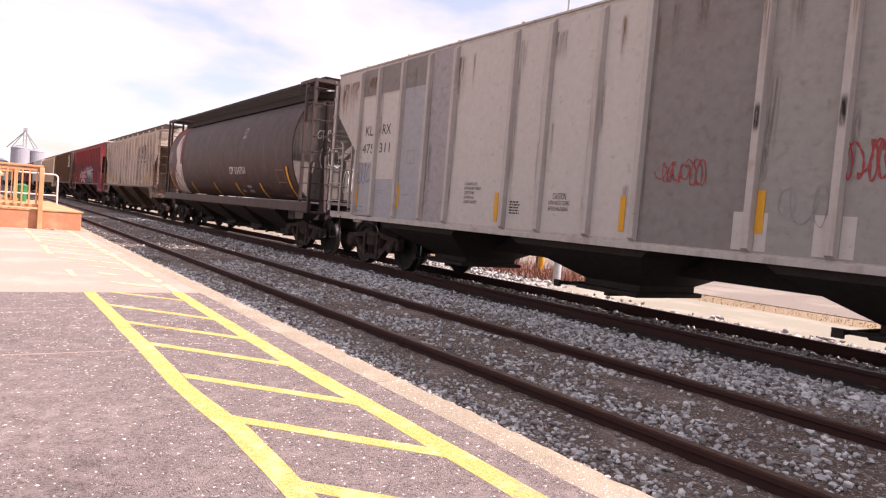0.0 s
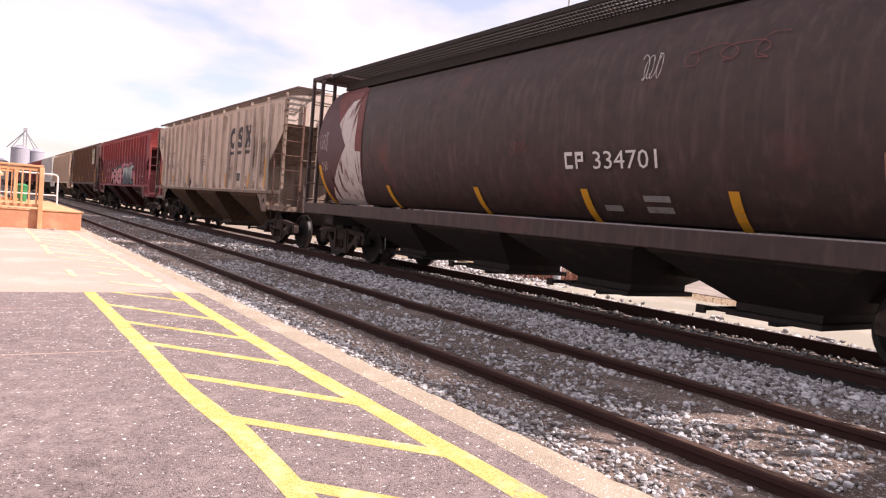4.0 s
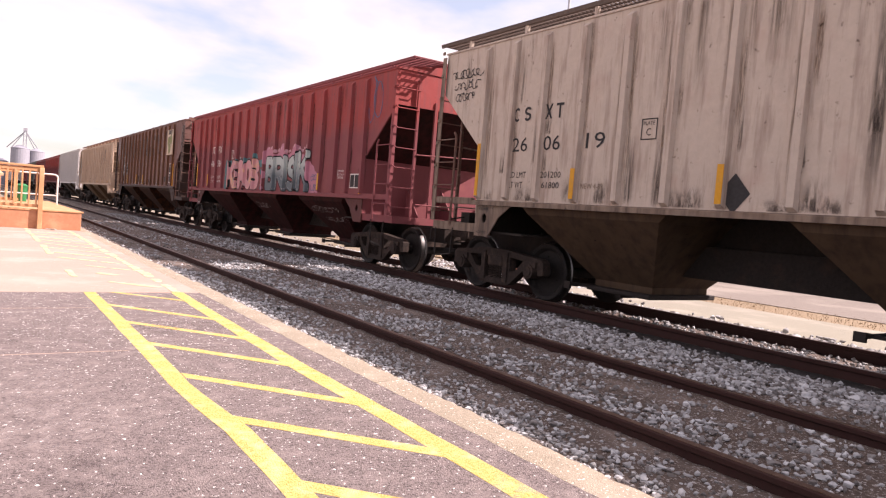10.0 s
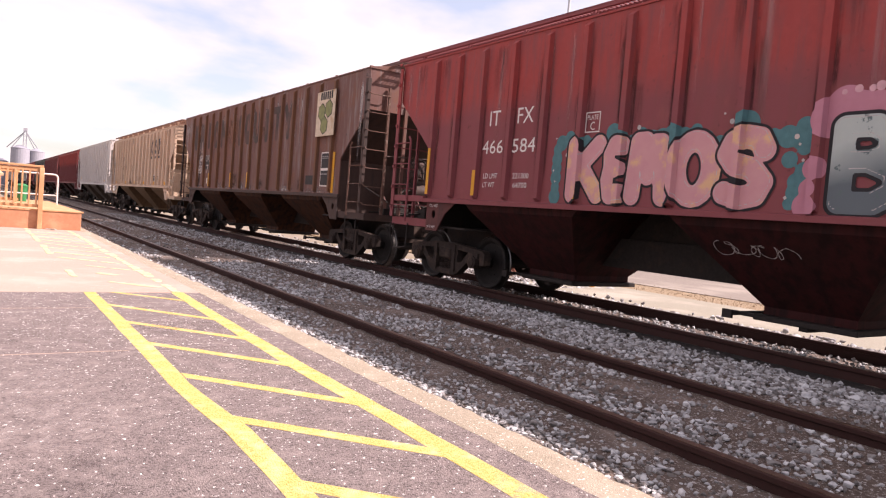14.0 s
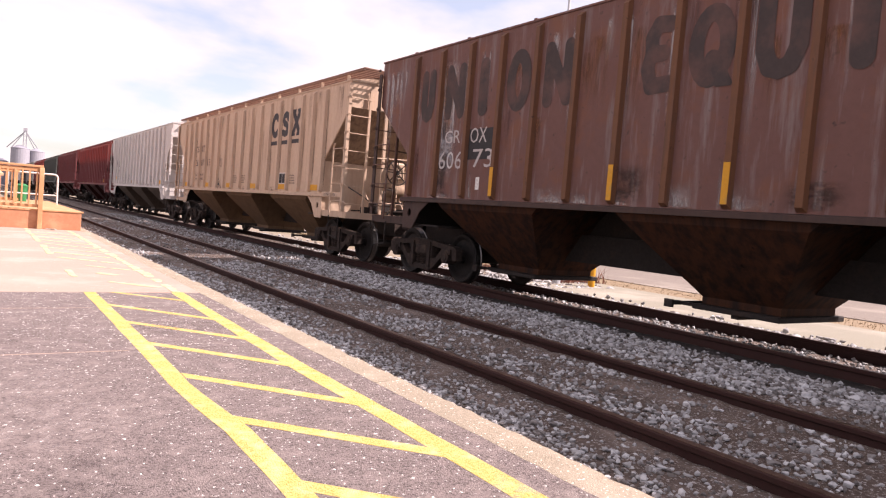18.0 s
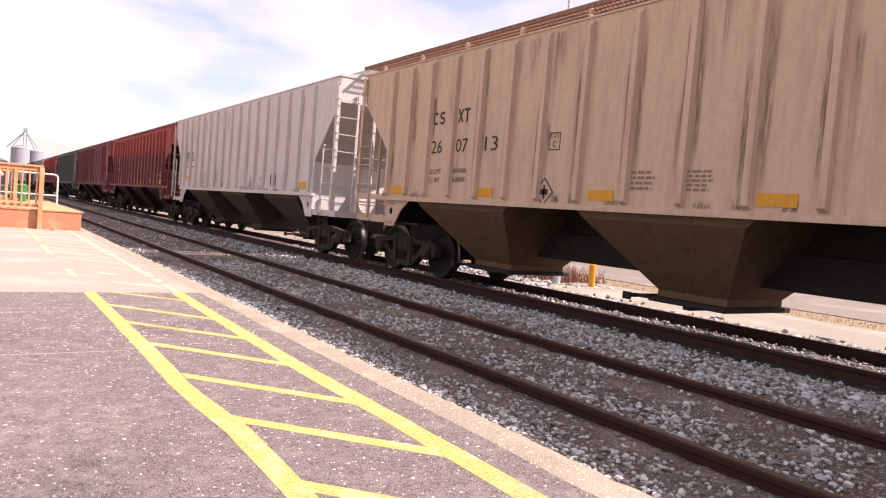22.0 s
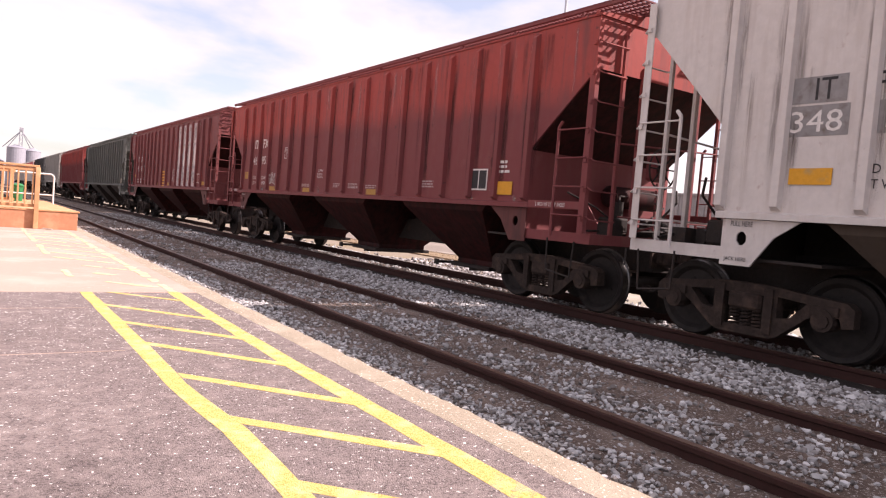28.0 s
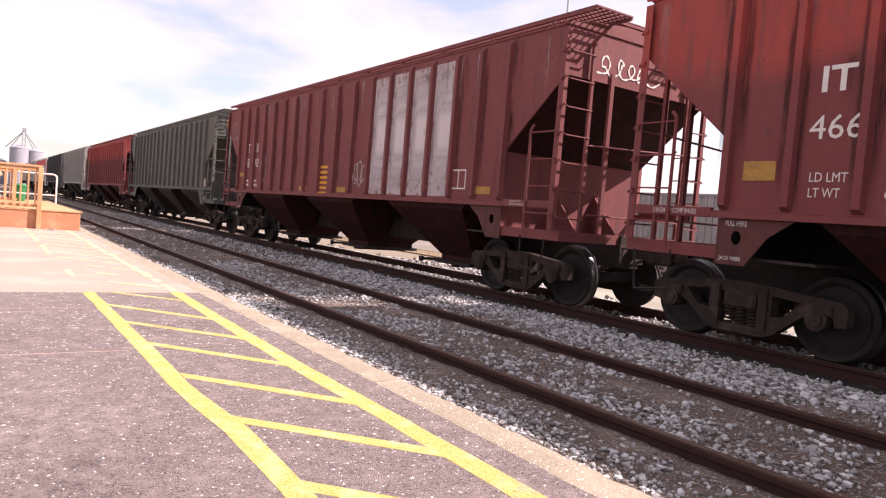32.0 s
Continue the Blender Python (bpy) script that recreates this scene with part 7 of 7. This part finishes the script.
write(car5, "OX", 4.51, 2.43, .25, SPRAYWHITE, .45)
write(car5, "606", 5.40, 2.01, .30, SPRAYWHITE, .70)
write(car5, "73", 4.40, 2.03, .30, SPRAYWHITE, .54)
mark(car5, [rect(0, 0, .10, .20)], 4.27, 1.67, SIGNWHITE, .006, "inspection_tag", "small white inspection tag")
for y in (C5RIBS[3], C5RIBS[6], C5RIBS[8]):
    rib_strip(car5, y, 1.57, 2.02)
strip(car5, -6.12, 1.52, 2.45, .12, out=.01)
sign = part("sign_board", Build().soft(.05, 1.05, 0.02, 1.06, -.01, .012, .008).mesh("sign_board"), CREAM, car5, "rust-stained cream sign board with green hexagons", at=on_side(-5.17, 2.80, .085))
for hx, hy in ((.36, .58), (.74, .64), (.52, .27)):
    for r, m, zz in ((.22, INK, .0145), (.195, OLIVE, .018)):
        part("hexagon", flat([[(hx + r * math.sin(math.pi * i / 3 + .12), hy + r * math.cos(math.pi * i / 3 + .12)) for i in range(6)]]), m, sign, at=pose(0, 0, zz))
part("text_bar", flat([rect(.26 + i * .115, .86, .345 + i * .115, 1.04) for i in range(6)]), INK, sign, at=pose(0, 0, .0145))
panel_box(car5, -5.48, 1.66, .56, .40, cols=1)
panel_box(car5, -5.48, 2.06, .56, .40, cols=1)
bars(car5, -5.53, 2.30, .44, .08, 2, GREYPATCH, 97, .014)
bars(car5, -5.53, 1.92, .40, .06, 1, GREYPATCH, 99, .014)
mark(car5, [rect(0, 0, .46, .22)], -4.60, 1.70, INK, .004, "repaint_patch")

# ---- 6: tan hopper ----
car6 = hopper_car("tan", "dusty tan ribbed covered hopper car with heavy dark emblem", "lead", knee=3.42)
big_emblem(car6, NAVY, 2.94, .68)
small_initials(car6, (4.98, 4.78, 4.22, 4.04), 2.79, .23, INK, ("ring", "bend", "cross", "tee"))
for tx, y in (("26", 4.98), ("07", 4.22), ("13", 3.41)):
    write(car6, tx, y, 2.29, .23, INK, .34)
write(car6, "LD LMT", 4.98, 1.93, .085, INK, .35)
write(car6, "LT WT", 4.97, 1.78, .085, INK, .32)
write(car6, "201000", 4.27, 1.94, .085, INK, .40)
write(car6, "62000", 4.25, 1.79, .085, INK, .36)
outline_box(car6, 1.90, 2.25, .23, .25, INK)
write(car6, "PLATE", 1.88, 2.42, .05, INK, .18)
write(car6, "C", 1.82, 2.29, .09, INK, .07)
mark(car6, [[(0, .2), (.03, .2), (.2, .38), (.2, .41)], [(.2, .41), (.2, .38), (.37, .2), (.4, .2)], [(.4, .2), (.37, .2), (.2, .03), (.2, 0)], [(.2, 0), (.2, .03), (.03, .2), (0, .2)], rect(.12, .16, .28, .24), rect(.18, .1, .22, .3)], 2.12, 1.46, INK, .006, "hazard_diamond", "outlined diamond placard holder")
panel_box(car6, -3.66, 1.70, .46, .30)
for y in (6.34, 3.55, 1.05, -1.35, -3.65, -5.77):
    part("reflector", cached("ypatch", lambda: Build().box(0, .44, 0, .14, -.002, .004).mesh("reflector")), REFLECT, car6, "yellow reflective patch", at=on_side(y, 1.56, .006))
for k, (y, n) in enumerate(((.35, 4), (-.45, 5), (-4.4, 4))):
    bars(car6, y, 1.70, .40, .26, n, FAINT, 100 + k)
hole_marks(car6, INK)
rib_shade_grime(car6, 306, RIBTAN, RIBS, often=.8)
weather(car6, 206, LOW, ((DRIP, 34, "rib", (.05, .14), (.5, 1.8)), (DRIP, 18, "top", (.05, .3), (.3, 1.2)), (SOOT, 10, "low", (.15, .5), (.08, .25))))

def end_diamond(car, m):
    """Outlined placard holder on the leading end, low beside the brake gear."""
    o = [[(0, .2), (.03, .2), (.2, .37), (.2, .40)], [(.2, .40), (.2, .37), (.37, .2), (.4, .2)], [(.4, .2), (.37, .2), (.2, .03), (.2, 0)], [(.2, 0), (.2, .03), (.03, .2), (0, .2)], rect(.12, .16, .28, .24)]
    part("placard_holder", Build().prism([(.2, 0), (.4, .2), (.2, .4), (0, .2)], "z", -.012, 0).mesh("placard_holder"), P["cream_shade_dirt"], car, "diamond placard holder", at=Matrix(((1, 0, 0, .45), (0, 0, -1, -HL - .112), (0, 1, 0, 1.13), (0, 0, 0, 1))))
    part("placard_mark", flat(o), m, car, at=Matrix(((1, 0, 0, .45), (0, 0, -1, -HL - .116), (0, 1, 0, 1.13), (0, 0, 0, 1))))
    mark_ = flat([rect(.12 * k, 0, .12 * k + .085, .13) for k in range(4)])
    tagged(part("number_bars", mark_, m, car, "car number as plain bars", at=Matrix(((1, 0, 0, .35), (0, 0, -1, -HL - .006), (0, 1, 0, 3.55), (0, 0, 0, 1)))), kind="stuff")


end_diamond(car6, INK)
end_diamond(car3, INK)

# ---- 7: white-grey hopper ----
C7RIBS = [6.55] + [5.92 - .816 * k for k in range(16)]
car7 = hopper_car("white", "pale grey-white ribbed covered hopper car with grey patches", "plain", boards="narrow", ribs=C7RIBS, knee=3.58)
mark(car7, [rect(0, 0, .56, .26)], 5.90, 2.58, GREYPATCH, .003, "repaint_patch", "grey patch behind the number")
mark(car7, [rect(0, 0, .60, .30)], 5.90, 2.26, GREYPATCH, .003, "repaint_patch", "grey patch behind the number")
write(car7, "IT", 5.64, 2.61, .21, INK, .20)
write(car7, "FX", 5.10, 2.61, .21, INK, .34)
write(car7, "348", 5.86, 2.30, .21, WHITEINK, .50)
mark(car7, [rect(0, 0, .56, .30)], 5.05, 2.26, GREYPATCH, .003, "repaint_patch", "grey patch behind the number")
mark(car7, [rect(0, 0, .2, .18), rect(.24, 0, .44, .18)], 4.98, 2.31, WHITEINK, .006, "small_print")
write(car7, "LD LMT", 5.10, 1.90, .085, INK, .36)
write(car7, "LT WT", 5.10, 1.76, .085, INK, .31)
write(car7, "NEW 6-81", -2.70, 1.79, .10, INK, .46)
write(car7, "EXTERIOR LINED\n\nCLINTON, IN", -1.86, 1.62, .28, INK, .44)
write(car7, "EXW. 10-8\nEW. 10-1\nCU. FT.", -4.40, 1.64, .28, INK, .44)
bars(car7, -1.86, 1.70, .42, .12, 2, INK, 110)
panel_box(car7, -3.55, 1.64, .44, .33, cols=2, line=GREYPATCH)
for y in (5.82, 1.3, -1.85, -5.65):
    part("reflector", cached("ypatch2", lambda: Build().box(0, .42, 0, .16, -.002, .004).mesh("reflector")), REFLECT if abs(y) > 5 else DULLYELLOW, car7, "yellow reflective patch", at=on_side(y, 1.60 if y != 5.82 else 1.79, .010))
mark(car7, scrawl(0, 0, .5, .35, 111, 4, .02), 2.0, 1.68, INK, .008, "graffiti", "thin black spray tag")
mark(car7, scrawl(0, 0, .45, .45, 112, 4, .014), 2.9, 1.62, GREYPATCH, .008, "graffiti")
mark(car7, scrawl(0, 0, .8, .5, 113, 3, .03), 3.8, 1.6, GREYPATCH, .008, "graffiti", "pale grey spray tag")
hole_marks(car7, INK)
write(car7, "2 INCH HF\nCOMP SHOES", -6.75, 1.02, .085, INK, .36, out=-.004)
rib_shade_grime(car7, 307, RIBGREY, C7RIBS, often=.9)
weather(car7, 207, LOW, ((DRIP, 24, "rib", (.05, .12), (.4, 1.5)), (SOOT, 24, "low", (.15, .5), (.06, .22)), (DRIP, 12, "top", (.05, .3), (.3, 1.0))))

# ---- 8: red hopper ----
GREYINK8 = mat("faded_white_stencil", (0.44, 0.36, 0.35), 0.8, grain=30, amount=0.4, dark=(0.30, 0.20, 0.20), bump=0.0)
car8 = hopper_car("red2", "oxide-red ribbed covered hopper car with white stencils", "lead", boards="painted", ribs=RIBS)
write(car8, "IT", 5.52, 2.68, .25, WHITEINK, .32, .02)
write(car8, "FX", 4.86, 2.68, .25, WHITEINK, .40, .02)
write(car8, "466", 5.60, 2.23, .23, WHITEINK, .50)
write(car8, "955", 4.90, 2.23, .23, WHITEINK, .48)
write(car8, "LD LMT", 5.55, 1.82, .09, WHITEINK, .36)
write(car8, "LT WT", 5.55, 1.67, .09, WHITEINK, .30)
write(car8, "221500", 4.86, 1.82, .09, WHITEINK, .36)
write(car8, "64500", 4.86, 1.67, .09, WHITEINK, .30)
write(car8, "PLATE", 3.17, 2.54, .06, WHITEINK, .20)
write(car8, "C", 3.11, 2.40, .11, WHITEINK, .09)
write(car8, "CAUTION", 1.00, 1.995, .055, WHITEINK, .26)
write(car8, "DO NOT RUN CAR\nWITH HATCHES OPEN", -.62, 1.63, .11, WHITEINK, .48)
for y, z0, z1, w in ((6.26, 1.83, 2.03, .36), (4.15, 1.515, 1.625, .42), (1.84, 1.515, 1.615, .40), (-1.47, 1.515, 1.62, .42)):
    strip(car8, y, z0, z1, w, DULLYELLOW, .006, "dirty yellow reflective patch")
outline_box(car8, 3.2, 2.36, .26, .28, WHITEINK)
panel_box(car8, -5.07, 1.66, .45, .34)
strip(car8, -5.71, 1.60, 1.80, .44, REFLECT, .012, "yellow reflective patch")
mark(car8, scrawl(0, 0, .48, .38, 121, 6, .026), 4.22, 1.64, SPRAYWHITE, .008, "graffiti", "pale spray tag")
for k, (y, z, w, h, n) in enumerate(((1.92, 1.64, .54, .08, 2), (1.05, 1.845, .42, .13, 4), (.13, 1.64, .34, .10, 3), (-1.42, 1.635, .54, .085, 2), (-3.6, 1.68, .42, .14, 3))):
    bars(car8, y, z, w, h, n, GREYINK8, 122 + k)
bars(car8, -5.70, 1.92, .4, .22, 3, WHITEINK, 127)
hole_marks(car8, WHITEINK)
rib_shade_grime(car8, 308, RIBRED, RIBS, often=.95)
weather(car8, 208, LOW, ((DARKRUN, 40, "rib", (.06, .2), (.5, 1.8)), (PALETHIN, 22, "top", (.05, .2), (.6, 2.2)), (DARKRUN, 22, "top", (.1, .5), (.4, 1.3)), (PALERISE, 10, "low", (.1, .4), (.06, .2))))
for y in (7.35, -6.75):
    write(car8, "2 INCH HF COMP SHOES", y, 1.455, .055, WHITEINK, .60, out=.058)
write(car6, "2 IN. TREAD COND SHOES", -6.72, 1.455, .055, INK, .62, out=.058)

# ---- 9: maroon hopper with a whitewashed panel ----
car9 = hopper_car("maroon", "dull maroon ribbed covered hopper car with whitewashed panels", "trail", boards="painted")
edges = sorted(RIBS)
for a, c in zip(edges, edges[1:]):
    if -5.3 < a and c < -2.0:
        mark(car9, [rect(0, 0, c - a - .12, 2.32)], c - .06, 1.54, CHALK, .0028, "repaint_patch", "streaky whitewashed panel")
        for j in range(3):
            smear(car9, c - .02 - .03 * j, 1.45 + .3 * j, 4.0 - .35 * j, c - a - .03, PALEWASH, .0034 + .0004 * j, "repaint_patch", "streaky whitewashed panel")
        smear(car9, c + .055, 1.5, 3.9, .11, PALEWASH, RIBOUT - .010, "repaint_patch")
write(car9, "IT", 5.80, 2.60, .26, WHITEINK, .30)
write(car9, "FX", 5.15, 2.60, .26, WHITEINK, .38)
write(car9, "38", 5.95, 2.16, .27, WHITEINK, .42)
write(car9, "90", 5.15, 2.16, .27, WHITEINK, .42)
bars(car9, 5.85, 1.6, .4, .24, 2, WHITEINK, 130)
bars(car9, 5.15, 1.6, .4, .24, 2, WHITEINK, 131)
mark(car9, [rect(0, k * .12, .5, k * .12 + .06) for k in range(6)], .46, 1.48, REFLECT, .006, "reflector", "stacked yellow lines")
for y, z in ((-5.75, 1.60), (6.35, 1.9), (1.6, 1.54), (-.6, 1.54)):
    strip(car9, y, z, z + .12, .44, DULLYELLOW, .006, "yellow reflective patch")
panel_box(car9, -5.09, 1.67, .42, .33, dark=P["maroon"])
mark(car9, scrawl(0, 0, .7, .6, 132, 3, .03), 7.3, 3.0, GREYPATCH, .008, "graffiti", "faint spray figure")
mark(car9, scrawl(0, 0, .5, .5, 133, 3, .03), -1.4, 1.7, SPRAYWHITE, .008, "graffiti")
mark(car9, scrawl(0, 0, .5, .8, 134, 2, .05), 4.55, 1.6, GREYPATCH, .008, "graffiti", "faint spray streaks")
hole_marks(car9, WHITEINK)
write(car9, "2 INCH HF\nCOMP SHOES", -6.75, 1.445, .08, WHITEINK, .34, out=.058)
rib_shade_grime(car9, 309, RIBRED, RIBS, often=.95)
weather(car9, 209, LOW, ((DARKRUN, 40, "rib", (.06, .2), (.5, 1.8)), (PALERUN, 14, "top", (.03, .12), (.4, 1.5)), (DARKRUN, 16, "top", (.1, .5), (.4, 1.3))))
end_tag = part("graffiti", flat(scrawl(0, 0, 1.2, .26, 135, 6, .035)), SIGNWHITE, car9, "white scrawled tag on the end sheet", at=Matrix(((1, 0, 0, -.9), (0, 0, -1, -HL - .006), (0, 1, 0, 3.42), (0, 0, 0, 1))))

# ---- the rest of the train, farther off ----
car10 = hopper_car("dark_green", "dark grey-green ribbed covered hopper car", "trail", boards="painted")
mark(car10, [rect(0, 0, .5, .28)], -6.2, 1.55, CREAM, .008, "data_panel", "cream data panel")
part("end_placard", flat([rect(0, 0, .8, .26)]), REFLECT, car10, "yellow end placard", at=Matrix(((1, 0, 0, -1.2), (0, 0, -1, -HL - .006), (0, 1, 0, 3.62), (0, 0, 0, 1))))
car11 = hopper_car("red2", "plain oxide-red ribbed covered hopper car", "trail", boards="painted")
car12 = hopper_car("mid_grey", "mid-grey ribbed covered hopper car with teal tag", "trail", boards="narrow")
mark(car12, [blob(.6, .4, .55, .4, 140)], -2.2, 1.7, TEALBG, .02, "graffiti", "teal spray-paint blot")
car13 = hopper_car("charcoal", "charcoal-dark ribbed covered hopper car", "trail", boards="narrow")
car14 = hopper_car("white", "pale hopper car with a red upper band", "trail", boards="narrow")
BANDRED = mat("band_red", (0.50, 0.04, 0.05), 0.7, grain=9, amount=0.3, bump=0.05)
mark(car14, [rect(0, 0, 2 * HL, .62)], HL, 3.36, BANDRED, .085, "painted_band", "bright red upper band")
part("painted_band", flat([rect(-SHEET, 0, SHEET, 2.0)]), BANDRED, car14, "bright red end sheet", at=Matrix(((1, 0, 0, 0), (0, 0, -1, -HL - .08), (0, 1, 0, 1.98), (0, 0, 0, 1))))
car15 = hopper_car("grey_white", "light grey ribbed covered hopper car", "trail", boards="narrow")
car16 = hopper_car("cream_grey", "cream-grey ribbed covered hopper car", "trail", boards="narrow")
car0 = hopper_car("mid_grey", "grey ribbed covered hopper car at the head", "lead", boards="narrow")

# where each car's middle stands along the track at the start
TRAIN = [(car0, -9.95), (car1, 6.90), (car2, 23.60), (car3, 40.57), (car4, 57.60), (car5, 74.35), (car6, 91.13), (car7, 107.78), (car8, 124.02), (car9, 140.80),
         (car10, 157.62), (car11, 174.45), (car12, 191.30), (car13, 208.15), (car14, 225.0), (car15, 241.85), (car16, 258.7)]

SPEED = ((0, 3.80), (9, 3.80), (13, 3.92), (18, 4.02), (32, 4.04))


def travelled(t, step=0.05):
    """Metres that the train has gone after t seconds, from its slowly rising speed."""
    ts = np.arange(0, t + 1e-6, step)
    if len(ts) < 2:
        return 0.0
    v = np.interp(ts, [a for a, _ in SPEED], [b for _, b in SPEED])
    return float(((v[1:] + v[:-1]) / 2).sum() * step)


def motions():
    stops = [(t, travelled(t)) for t in range(0, 33, 2)]
    for car, y in TRAIN:
        walk(car, [(t, pose(TRACK_2, y - s, 0)) for t, s in stops])
    # wheels roll: the leading and the trailing axle of every truck share one turning each
    times = [round(i * 2 / 15, 4) for i in range(241)]
    first = {}
    for k, *turning in AXLES:
        for o in turning:
            if k not in first:
                walk(o, [(t, pose(0, k * AXLE, WHEEL_R, math.degrees(travelled(t) / WHEEL_R) % 360)) for t in times])
                first[k] = o
            else:
                o.rotation_mode = "QUATERNION"
                o.animation_data_create()
                o.animation_data.action = first[k].animation_data.action
                o.animation_data.action_slot = first[k].animation_data.action_slot


motions()
